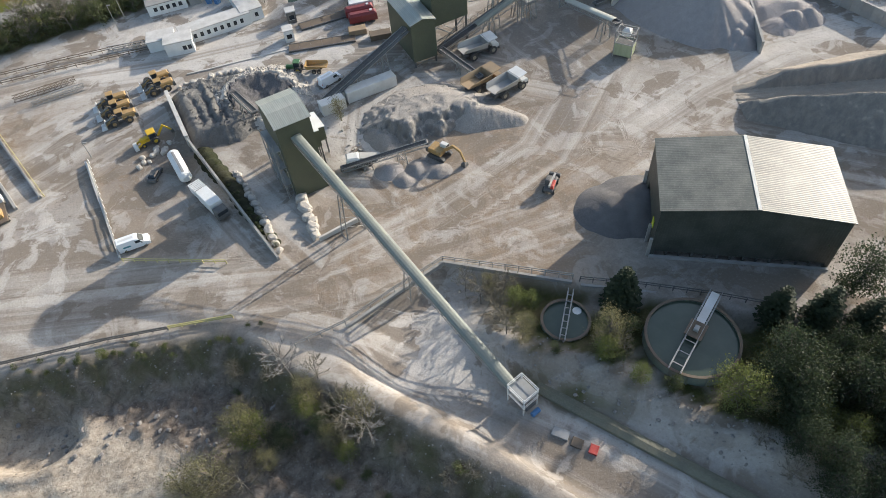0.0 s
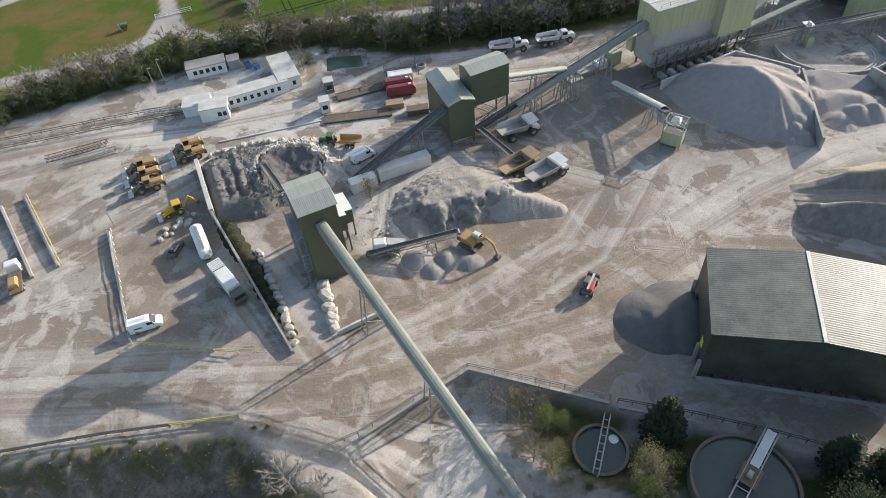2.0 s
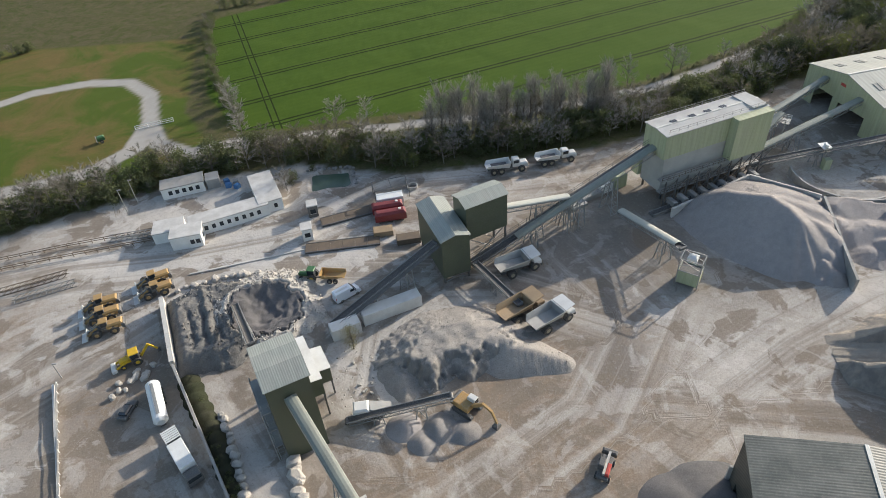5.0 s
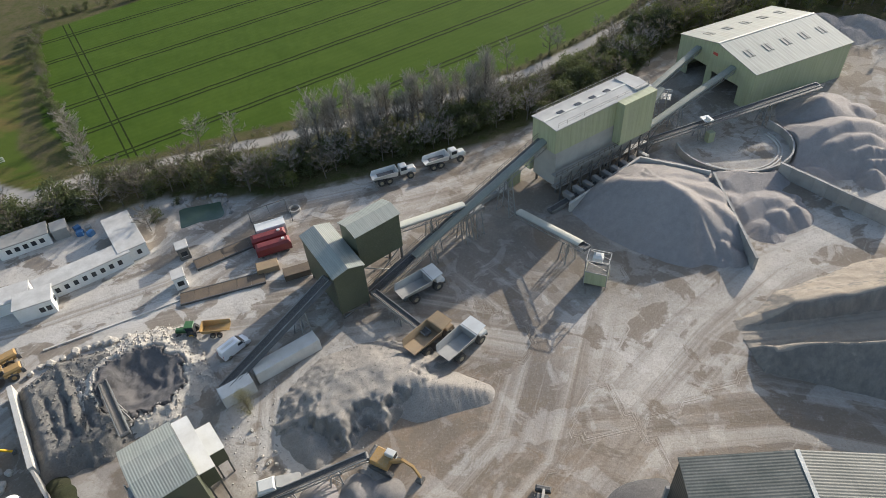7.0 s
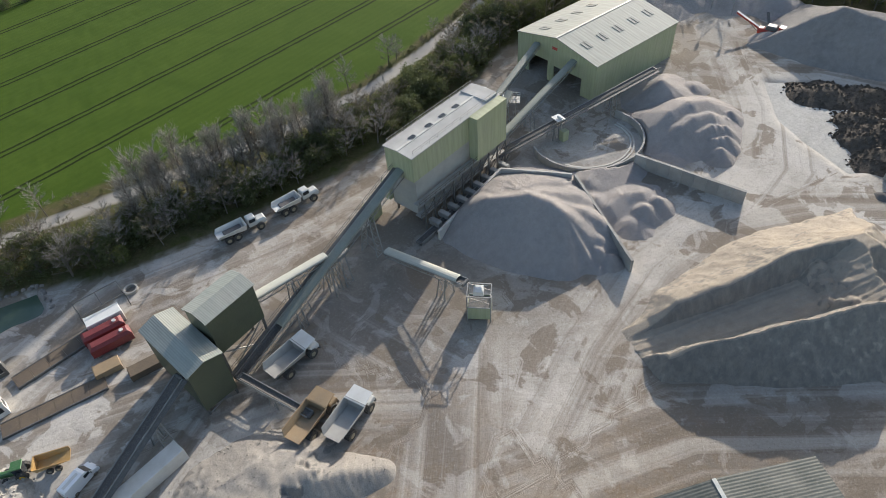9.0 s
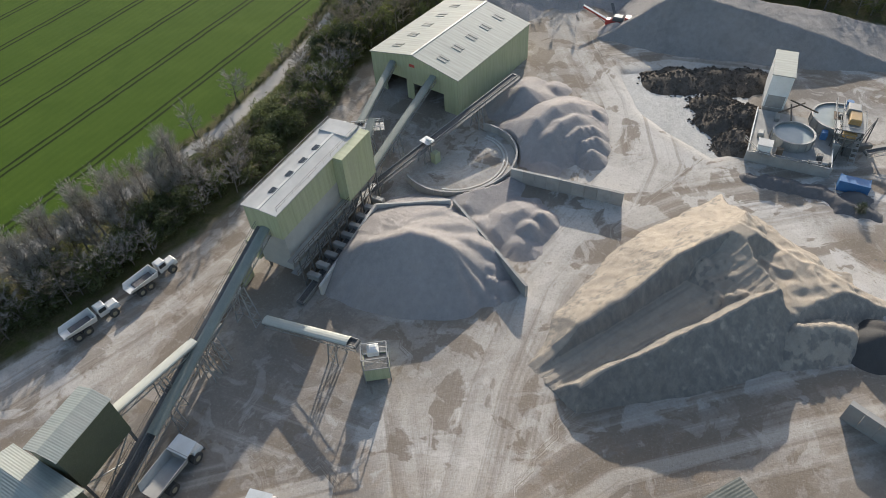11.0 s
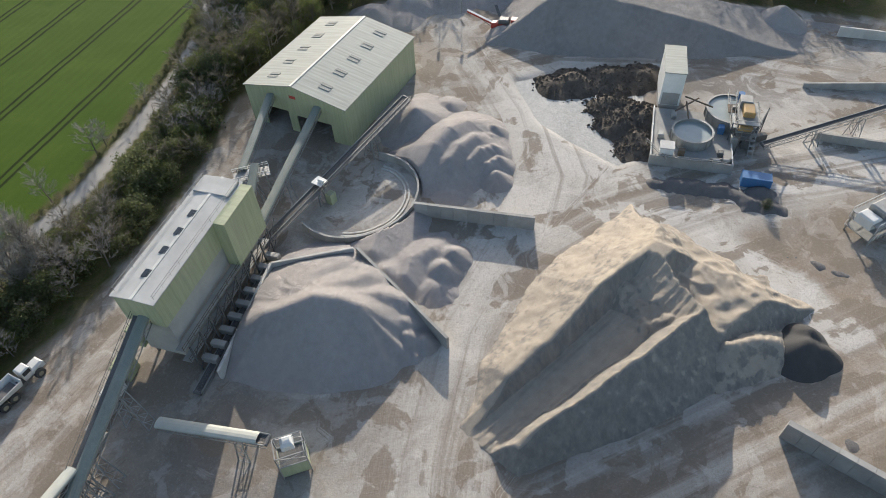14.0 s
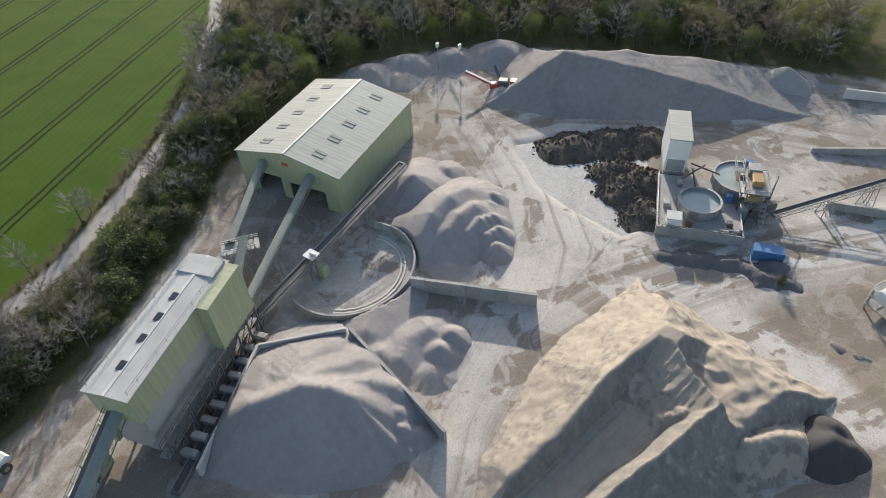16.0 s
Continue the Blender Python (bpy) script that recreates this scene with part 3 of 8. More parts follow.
def ground_material():
    m, t, p = nodes_of("quarry_ground")
    v = where(t)

    def attr(name):
        a = t.nodes.new("ShaderNodeAttribute")
        a.attribute_name = name
        s = t.nodes.new("ShaderNodeSeparateXYZ")
        t.links.new(a.outputs["Vector"], s.inputs[0])
        return s.outputs, a.outputs["Vector"]

    (white, tan, dark), _ = attr("dust")
    (veg, field, pad), _ = attr("green")
    (pit, road, haul), _ = attr("other")
    (ru, rv, rd), _ = attr("route")
    big = noise_node(t, v, 0.045, 8, 0.65, 0.8)
    mid = noise_node(t, v, 0.22, 9, 0.68, 1.2)
    fine = noise_node(t, v, 2.4, 8, 0.75)
    grit = noise_node(t, v, 11.0, 4, 0.8)
    # wheel tracks: noise stretched along the routes
    cv = t.nodes.new("ShaderNodeCombineXYZ")
    t.links.new(math_node(t, "MULTIPLY", ru, 1.0), cv.inputs[0])
    t.links.new(math_node(t, "MULTIPLY", rv, 0.016), cv.inputs[1])
    track = noise_node(t, cv.outputs[0], 0.3, 8, 0.6, 0.35)
    broad = noise_node(t, cv.outputs[0], 0.11, 5, 0.55, 0.8)
    col = mix_node(t, ramp_node(t, big, [(0.41, (0, 0, 0)), (0.6, (1, 1, 1))]), (0.285, 0.25, 0.208), (0.45, 0.418, 0.37))
    tanf = math_node(t, "MULTIPLY", math_node(t, "MULTIPLY", tan, 1.25), math_node(t, "ADD", mid, 0.45), True)
    col = mix_node(t, tanf, col, (0.265, 0.205, 0.148))
    whf = ramp_node(t, math_node(t, "ADD", math_node(t, "MULTIPLY", white, 0.6), math_node(t, "SUBTRACT", mid, 0.5)), [(0.12, (0, 0, 0)), (0.62, (1, 1, 1))])
    col = mix_node(t, math_node(t, "MULTIPLY", whf, 0.85), col, (0.6, 0.565, 0.51))
    # dark mask: browner colour for mud and for shade painted into the yard
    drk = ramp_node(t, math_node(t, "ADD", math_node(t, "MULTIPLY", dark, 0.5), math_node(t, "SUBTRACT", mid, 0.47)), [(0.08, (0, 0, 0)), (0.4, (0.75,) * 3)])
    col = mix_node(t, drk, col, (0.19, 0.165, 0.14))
    # damp patches with crisp edges, dragged out along the routes
    damp = noise_node(t, v, 0.1, 10, 0.58, 0.7)
    damp = math_node(t, "ADD", math_node(t, "MULTIPLY", damp, 0.62), math_node(t, "MULTIPLY", broad, 0.38))
    col = mix_node(t, ramp_node(t, damp, [(0.508, (0, 0, 0)), (0.524, (0.78,) * 3), (0.64, (0.92,) * 3)]), col, (0.222, 0.182, 0.14))
    wfac = math_node(t, "ADD", math_node(t, "MULTIPLY", white, 0.5, True), 0.25)
    col = mix_node(t, math_node(t, "MULTIPLY", ramp_node(t, noise_node(t, v, 0.13, 10, 0.6, 0.9), [(0.53, (0, 0, 0)), (0.565, (0.8,) * 3), (0.66, (1, 1, 1))]), wfac), col, (0.6, 0.565, 0.515))
    trf = math_node(t, "MULTIPLY", ramp_node(t, track, [(0.4, (1, 1, 1)), (0.49, (0, 0, 0))]), math_node(t, "MULTIPLY", haul, 0.6))
    col = mix_node(t, trf, col, (0.215, 0.175, 0.135))
    trl = math_node(t, "MULTIPLY", ramp_node(t, track, [(0.52, (0, 0, 0)), (0.62, (1, 1, 1))]), math_node(t, "MULTIPLY", haul, 0.55))
    col = mix_node(t, trl, col, (0.56, 0.52, 0.46))
    # scattered stones and clods
    clod = t.nodes.new("ShaderNodeTexVoronoi")
    clod.inputs["Scale"].default_value = 0.9
    t.links.new(v, clod.inputs["Vector"])
    cl = ramp_node(t, math_node(t, "ADD", clod.outputs["Distance"], math_node(t, "MULTIPLY", mid, 0.35)), [(0.2, (0.55,) * 3), (0.27, (0, 0, 0))])
    col = mix_node(t, cl, col, (0.17, 0.145, 0.12))
    col = mix_node(t, math_node(t, "MULTIPLY", ramp_node(t, grit, [(0.35, (1, 1, 1)), (0.65, (0, 0, 0))]), 0.22), col, (0.15, 0.13, 0.11))
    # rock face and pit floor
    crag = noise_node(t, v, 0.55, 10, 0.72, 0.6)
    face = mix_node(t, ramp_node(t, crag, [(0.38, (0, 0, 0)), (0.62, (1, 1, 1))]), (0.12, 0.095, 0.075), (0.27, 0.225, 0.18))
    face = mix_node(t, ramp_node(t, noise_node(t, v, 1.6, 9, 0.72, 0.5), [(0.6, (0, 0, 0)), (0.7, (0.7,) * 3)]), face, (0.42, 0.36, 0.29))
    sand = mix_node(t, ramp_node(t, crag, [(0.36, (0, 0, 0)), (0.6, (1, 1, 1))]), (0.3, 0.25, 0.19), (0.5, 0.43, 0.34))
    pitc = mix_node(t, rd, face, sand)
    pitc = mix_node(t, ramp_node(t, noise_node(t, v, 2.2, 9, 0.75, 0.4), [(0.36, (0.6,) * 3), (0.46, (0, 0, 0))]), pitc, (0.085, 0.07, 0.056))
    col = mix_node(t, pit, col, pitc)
    col = mix_node(t, ramp_node(t, fine, [(0.36, (0.3,) * 3), (0.48, (0, 0, 0))]), col, (0.16, 0.135, 0.11))
    col = mix_node(t, ramp_node(t, fine, [(0.55, (0, 0, 0)), (0.68, (0.22,) * 3)]), col, (0.6, 0.56, 0.5))
    # rough grass and scrub
    grass = mix_node(t, ramp_node(t, mid, [(0.35, (0, 0, 0)), (0.65, (1, 1, 1))]), (0.075, 0.085, 0.022), (0.13, 0.105, 0.06))
    grass = mix_node(t, ramp_node(t, fine, [(0.4, (0, 0, 0)), (0.7, (0.7,) * 3)]), grass, (0.035, 0.042, 0.016))
    col = mix_node(t, veg, col, grass)
    padc = mix_node(t, ramp_node(t, big, [(0.42, (0, 0, 0)), (0.6, (1, 1, 1))]), (0.075, 0.11, 0.015), (0.17, 0.12, 0.045))
    padc = mix_node(t, ramp_node(t, fine, [(0.35, (0.5,) * 3), (0.65, (0, 0, 0))]), padc, (0.06, 0.075, 0.02))
    col = mix_node(t, pad, col, padc)
    # crop with wheelings in pairs
    s = t.nodes.new("ShaderNodeSeparateXYZ")
    t.links.new(v, s.inputs[0])
    acr = math_node(t, "ADD", math_node(t, "MULTIPLY", s.outputs[0], -0.40), math_node(t, "MULTIPLY", s.outputs[1], 0.9165))
    acr = math_node(t, "ADD", acr, math_node(t, "MULTIPLY", mid, 0.5))
    md = math_node(t, "ABSOLUTE", math_node(t, "SUBTRACT", math_node(t, "MODULO", math_node(t, "ADD", acr, 1020 - 215 + 8.5), 17.0), 8.5))
    rut = math_node(t, "LESS_THAN", math_node(t, "ABSOLUTE", math_node(t, "SUBTRACT", md, 0.95)), 0.38)
    head = math_node(t, "ADD", math_node(t, "MULTIPLY", s.outputs[0], 0.936), math_node(t, "MULTIPLY", s.outputs[1], 0.35))
    hm = math_node(t, "ABSOLUTE", math_node(t, "SUBTRACT", head, 22.6))
    rut = math_node(t, "MAXIMUM", rut, math_node(t, "LESS_THAN", math_node(t, "ABSOLUTE", math_node(t, "SUBTRACT", hm, 0.95)), 0.22))
    crop = mix_node(t, ramp_node(t, big, [(0.3, (0, 0, 0)), (0.7, (1, 1, 1))]), (0.05, 0.09, 0.009), (0.07, 0.112, 0.013))
    drill = math_node(t, "SINE", math_node(t, "MULTIPLY", acr, 2.6))
    crop = mix_node(t, math_node(t, "MULTIPLY", math_node(t, "ADD", drill, 1.0), 0.07), crop, (0.028, 0.062, 0.004))
    crop = mix_node(t, ramp_node(t, fine, [(0.35, (0.4,) * 3), (0.6, (0, 0, 0))]), crop, (0.028, 0.07, 0.004))
    crop = mix_node(t, math_node(t, "MULTIPLY", rut, 0.9), crop, (0.014, 0.022, 0.005))
    col = mix_node(t, field, col, crop)
    col = mix_node(t, road, col, mix_node(t, mid, (0.3, 0.28, 0.25), (0.42, 0.4, 0.36)))
    t.links.new(col, p.inputs["Base Color"])
    p.inputs["Roughness"].default_value = 0.95
    p.inputs["Specular IOR Level"].default_value = 0.12
    h = math_node(t, "ADD", math_node(t, "ADD", math_node(t, "MULTIPLY", track, haul), math_node(t, "MULTIPLY", math_node(t, "MULTIPLY", noise_node(t, v, 0.9, 9, 0.75), pit), 2.2)), math_node(t, "ADD", math_node(t, "MULTIPLY", fine, 0.6), math_node(t, "MULTIPLY", grit, 0.1)))
    bump_node(t, p, math_node(t, "MULTIPLY", h, math_node(t, "SUBTRACT", 1.0, road)), 0.5, 0.3)
    return m


make_ground()


# ---- stockpiles ----
HEAPS = {}


def mound(name, cones, material, label, lo, hi, step=0.7, wrinkle=0.35, seed=1, cut=None, rim=0.6, category="stockpile", gully=0.0, rough=0.0):
    """Heap of loose stone as a height sheet: the upper hull of cones (x, y, top, slope, flat radius), with slips and wrinkles."""
    xs, ys = np.arange(lo[0], hi[0], step), np.arange(lo[1], hi[1], step)
    X, Y = np.meshgrid(xs, ys)
    base = land(X, Y)
    WX, WY = X + wrinkle * 1.6 * fbm(X, Y, 14, seed + 9, 2), Y + wrinkle * 1.6 * fbm(X, Y, 13, seed + 17, 2)
    H = np.full(X.shape, -50.0)
    for cx, cy, top, slope, flat in cones:
        r = np.hypot(WX - cx, WY - cy)
        a = np.arctan2(WY - cy, WX - cx)
        g = gully * np.sin(a * 9 + seed + 2.0 * np.sin(a * 4)) * np.clip(r / 8, 0, 1)
        h = top - slope * np.sqrt(np.clip(r - flat * 0.6, 0, None) ** 2 + 0.12) + g
        H = np.maximum(H, h) + 0.05 * np.exp(-np.abs(H - h) / 0.2)
    H = H + wrinkle * 0.4 * fbm(X, Y, 11, seed, 2) - wrinkle * 0.12 * np.abs(fbm(X, Y, 4, seed + 3, 2))
    if rough:
        H = H + rough * (0.5 - 1.5 * np.abs(fbm(X, Y, 7.5, seed + 5, 2)) - 0.8 * np.abs(fbm(X, Y, 3.6, seed + 6, 2)))
    if cut is not None:
        H = cut(X, Y, H)
    keep = H > base - 0.6
    Z = np.where(keep, H, base - 0.6)
    nx, ny = len(xs), len(ys)
    k4 = keep[:-1, :-1] | keep[1:, :-1] | keep[:-1, 1:] | keep[1:, 1:]
    idx = np.arange(nx * ny).reshape(ny, nx)
    f = np.stack([idx[:-1, :-1], idx[:-1, 1:], idx[1:, 1:], idx[1:, :-1]], -1)[k4]
    used = np.unique(f)
    remap = np.full(nx * ny, -1)
    remap[used] = np.arange(len(used))
    vv = np.stack([X.ravel(), Y.ravel(), Z.ravel()], 1)[used]
    me = bpy.data.meshes.new(name)
    me.from_pydata(vv.tolist(), [], remap[f].tolist())
    me.polygons.foreach_set("use_smooth", np.ones(len(f), bool))
    me.materials.append(material)
    HEAPS[label] = (xs, ys, np.where(H > base + 0.05, H, -99.0))
    return tagged(new(name, me), label, category)


def cut_ring(X, Y, H):
    return np.where(np.hypot((X - 90.2) / 13.2, (Y - 152.6) / 12.1) < 1, -50.0, H)


# the tall grey heap behind the screening house, scooped on its far side
def cut_main(X, Y, H):
    s = (X - 78.4) * (116.5 - 141) - (Y - 141) * (73.2 - 78.4)
    side = s / math.hypot(5.2, 24.5)
    H = np.where(side < -0.2, -50.0, H)
    w = ((X - 47.5) * (151 - 141.5) - (Y - 141.5) * (66.5 - 47.5)) / math.hypot(9.5, 19)
    return np.where(w < -0.2, -50.0, H)


def ridge(pts, slope, step=1.1):
    """Cones set close along a crest line of (x, y, top)."""
    out = []
    for a, b in zip(pts, pts[1:]):
        n = max(2, int(math.dist(a[:2], b[:2]) / step))
        out += [(a[0] + (b[0] - a[0]) * k / n, a[1] + (b[1] - a[1]) * k / n, a[2] + (b[2] - a[2]) * k / n, slope, 0.1) for k in range(n + 1)]
    return out


mound("stockpile", ridge([(55.5, 143.6, 3.6), (58, 141.2, 5.4), (61.5, 138.4, 6.4), (64.2, 136.2, 7.3), (66.4, 133.2, 6.7), (67.6, 130, 5.9)], 0.64)
      + ridge([(67.6, 130, 5.9), (69.6, 127, 3.4), (71.6, 124.6, 2.4)], 0.72) + [(70.2, 122.2, 1.9, 0.85, 0.1), (71.6, 119.9, 1.2, 0.85, 0.1), (68.6, 119.5, 0.2, 0.8, 0.1)]
      + ridge([(66.5, 137.5, 5.8), (70.5, 135.8, 4.9), (74, 134.6, 3.9)], 0.5) + ridge([(64.5, 140.2, 5.2), (69, 141.4, 4.2), (73.5, 140.4, 3.2)], 0.42) + ridge([(68.5, 133, 5.0), (72, 130.2, 4.2), (74, 127.6, 3.2)], 0.55)
      + ridge([(61, 142.6, 4.3), (64.5, 146, 3.2)], 0.45) + [(67.5, 144.8, 3.0, 0.4, 0.2), (74.5, 137.4, 3.2, 0.5, 0.1)],
      BLUESTONE, "large steep heap of pale grey crushed stone", (36, 108), (84, 156), 0.4, 0.1, 3, cut_main, gully=0.28)
mound("stockpile", ridge([(80.5, 139.6, 1.6), (85, 141.6, 1.7), (92, 142, 0.9)], 0.36) + ridge([(80, 131.5, 1.1), (83.6, 132.4, 1.3), (87.2, 131.2, 1.4)], 0.42) + [(85.2, 127.2, 1.9, 0.72, 0.1), (88.9, 127.6, 1.9, 0.78, 0.1), (81.5, 125.8, 0.4, 0.34, 0.5), (78.6, 134.5, 1.4, 0.4, 0.2), (91.0, 131.0, 0.4, 0.9, 0.1), (92.2, 132.2, 0.2, 0.9, 0.1)],
      BLUESTONE, "low worked heap of tan and grey sand with scooped hollows", (72, 114), (98, 148), 0.35, 0.12, 5, cut_ring, gully=0.1)
mound("stockpile", ridge([(104, 146.4, 2.6), (108.5, 147.6, 4.0), (114, 147.6, 4.5), (118.6, 147, 3.6)], 0.5) + ridge([(107.5, 142.6, 3.6), (111, 143.2, 4.1), (115.4, 142.6, 3.8)], 0.6) + ridge([(109.6, 139.4, 3.0), (113.2, 139.4, 3.4), (116.4, 138.6, 2.6)], 0.85) + ridge([(111.4, 136.2, 2.4), (114.2, 135.6, 2.3)], 0.9)
      + [(110.6, 133.4, 1.9, 0.8, 0.1), (120.8, 145.6, 2.6, 0.8, 0.1), (122.6, 142.8, 1.8, 0.8, 0.1), (119.6, 141.6, 2.0, 0.85, 0.1), (121.2, 148.6, 2.2, 0.8, 0.1), (101.5, 138.5, 0.4, 0.4, 0.3)],
      BLUESTONE, "row of overlapping grey sand heaps", (92, 124), (134, 160), 0.35, 0.1, 7, cut_ring, gully=0.1)
mound("stockpile", ridge([(115.0, 158.0, 4.6), (118, 161, 3.4)], 0.6) + [(121, 162, 1.4, 0.45, 0.6), (125, 157, 0.6, 0.4, 0.3)], BLUESTONE, "conical grey heap under the stacker conveyor", (100, 144), (134, 172), 0.5, 0.12, 8, cut_ring, gully=0.15)


# the long carved stockpile: two ridges with a driven cut between them
def cut_long(X, Y, H):
    u = (X - 64) * 0.982 - (Y - 101.5) * 0.19
    v = (X - 64) * 0.19 + (Y - 101.5) * 0.982
    n, n2, n3 = fbm(X, Y, 14, 31, 2), fbm(X, Y, 4, 33, 2), fbm(X, Y, 1.6, 35, 2)
    uu = np.clip(u, 0, None)
    v_se, v_nw = -3.8 - 0.135 * uu + 0.3 * n + 0.2 * n2, 4.8 + 0.3 * n + 0.2 * n2
    top_nw = np.interp(u, [-2, 3, 8, 22, 28, 42], [-1.2, 0.2, 3.0, 6.2, 7.9, 8.0]) + 0.1 * n
    top_se = np.interp(u, [0, 2.3, 10, 17, 30, 40], [1.5, 2.0, 4.6, 6.7, 8.2, 7.2]) + 0.25 * n
    # outer faces
    se = top_se - np.clip(v_se - v, 0, None) * 0.98 - 0.16 * np.abs(n3) * smooth01((v_se - v) / 2)
    nw = top_nw - np.clip(v - v_nw, 0, None) * 0.7 + 0.1 * n * smooth01((v - v_nw) / 4) + 0.03 * n3
    H = np.where(v > 0.5 * (v_se + v_nw), nw, se)
    # driven cut, its floor climbing to the working face
    lane = v + 0.35 * n
    floor = np.interp(u, [-2, 3, 28, 40], [-1.0, -0.4, 3.2, 4.6]) + 0.1 * np.sin(lane * 3.1) * np.sin(lane * 1.3 + 1) + 0.07 * np.sin(lane * 7.3 + 0.08 * u) + 0.05 * n3
    inner = np.maximum(floor + np.clip(v - (v_nw - 2.0 - 0.02 * uu), 0, None) * 2.0, floor + np.clip(v_se + 2.6 - v, 0, None) * 1.5)
    back = floor + np.clip(u - 30 - 1.2 * n + 0.05 * v * v, 0, None) * 0.34
    for lu, lv, lz in ((30.5, -3.6, 4.6), (32, -0.6, 5.2), (32.5, -5.6, 5.8), (34.5, -2.4, 6.1), (35.5, 1.2, 6.6), (32.5, 2.6, 6.2), (37, -4.8, 6.6), (37.5, -1.0, 7.0), (39, 2.0, 7.5), (40, -2.6, 7.2), (41.5, 0.6, 7.8)):
        back = np.maximum(back, lz - 0.85 * np.sqrt((u - lu - 0.6 * n2) ** 2 + (v - lv + 0.4 * n3) ** 2 + 0.25) + 0.4)
    H = np.minimum(H, np.maximum(inner, back))
    # the far end drops in slumped lobes to the haul road
    far = 8.1 - 0.6 * np.clip(u - 41 + 0.05 * (v - 4) + 2.2 * n, 0, None) - 0.8 * np.abs(fbm(X, Y, 9, 47, 2)) * smooth01((u - 40) / 4) - 0.3 * np.abs(n2) * smooth01((u - 38) / 4)
    low = 8.6 - (4.2 + 0.7 * np.abs(fbm(X, Y, 7, 48, 2))) * smooth01((u - 36 - 0.8 * n2 - 0.3 * (v + 8)) / 1.8) * smooth01((2.5 - v) / 4)
    H = np.minimum(H, np.minimum(far, low))
    # steep block end
    return np.minimum(H, -1.3 + (u + 1.5 + 0.12 * v + 0.4 * n + 0.25 * n2) * 1.25)


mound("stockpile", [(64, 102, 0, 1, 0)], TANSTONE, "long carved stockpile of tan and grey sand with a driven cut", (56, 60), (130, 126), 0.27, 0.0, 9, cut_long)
mound("stockpile", [(104.5, 71.5, 4.0, 0.9, 0.4), (107.5, 72, 3.0, 0.9, 0.3), (105.6, 69.2, 2.8, 0.9, 0.3)], BLACKSTONE, "dark gravel heap at the end of the carved stockpile", (94, 60), (118, 84), 0.5, 0.3, 12)
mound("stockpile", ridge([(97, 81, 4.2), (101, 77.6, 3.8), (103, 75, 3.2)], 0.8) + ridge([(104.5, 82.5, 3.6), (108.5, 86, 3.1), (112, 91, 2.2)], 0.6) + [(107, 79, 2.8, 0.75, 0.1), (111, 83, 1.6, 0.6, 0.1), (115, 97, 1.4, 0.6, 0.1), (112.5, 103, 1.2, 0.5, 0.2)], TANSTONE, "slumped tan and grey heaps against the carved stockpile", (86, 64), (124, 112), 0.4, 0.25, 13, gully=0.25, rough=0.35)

# quarry waste heap in the feed yard
FEED_YARD = [(-57, 122.4), (-51.5, 127), (-44, 128), (-37, 126), (-31, 121.5), (-30, 115.5), (-35, 111.5), (-39.5, 106.4), (-49.2, 104.6)]


def cut_feed(X, Y, H):
    n, n2 = fbm(X, Y, 7, 51, 3), fbm(X, Y, 1.8, 52, 2)
    d = poly_dist(X, Y, FEED_YARD)
    H = 1.5 + 0.35 * n + 0.2 * n2 - 0.9 * np.clip(d + 2.2, 0, None)
    # three deep wheel ruts across the top
    w = (X + 47.5) * 0.92 + (Y - 115) * 0.39 + 0.5 * n
    rut = np.exp(-((w + 1.7) / 0.42) ** 2) + np.exp(-((w - 0.6) / 0.42) ** 2) + np.exp(-((w - 3.0) / 0.42) ** 2)
    H = H - 0.55 * rut * smooth01((6.5 - np.abs((Y - 114.5) * 0.92 - (X + 47.5) * 0.39)) / 2) + 0.3 * np.exp(-((w - 1.7) / 0.5) ** 2)
    r = np.hypot((X + 36) * 0.92, Y - 118.6) + 1.2 * fbm(X, Y, 5, 53, 3)
    return np.where(r < 6.9, -50, H)


def cut_rim(X, Y, H):
    n, n2 = fbm(X, Y, 5, 53, 3), fbm(X, Y, 1.6, 54, 2)
    r = np.hypot((X + 36) * 0.92, Y - 118.6) + 1.2 * n
    return 2.0 + 0.25 * n2 - np.where(r > 7.0, 0.5 * (r - 7.0), 1.3 * (7.0 - r)) - 1.6 * smooth01((Y - X - 163) / -14)


def cut_bowl(X, Y, H):
    r = np.hypot((X + 36) * 0.92, Y - 118.6) + 1.2 * fbm(X, Y, 5, 53, 3)
    H = -0.85 + 0.66 * np.clip(r - 2.0, 0, None) + 0.12 * fbm(X, Y, 2, 55, 2) - 1.6 * smooth01((Y - X - 163) / -14) * smooth01((r - 3) / 3)
    return np.where(r > 6.5, -50, H)


mound("stockpile", [(-45, 117, 1, 1, 1)], DARKROCK, "dark broken rock heap in the feed yard with wheel ruts", (-66, 98), (-24, 134), 0.3, 0.0, 15, cut_feed)
mound("stockpile", [(-36, 118, 1, 1, 1)], BOULDER, "curved bank of pale tipped rock round a hollow", (-50, 104), (-20, 134), 0.35, 0.0, 16, cut_rim)
# dark lining: fine rock, with the hollow's shade put into the colour
mound("stockpile", [(-36, 118, 1, 1, 1)], DARKSTONE, "dark fines lining the hollow of the feed yard, with its shade in their colour", (-45, 109), (-27, 128), 0.35, 0.0, 50, cut_bowl)


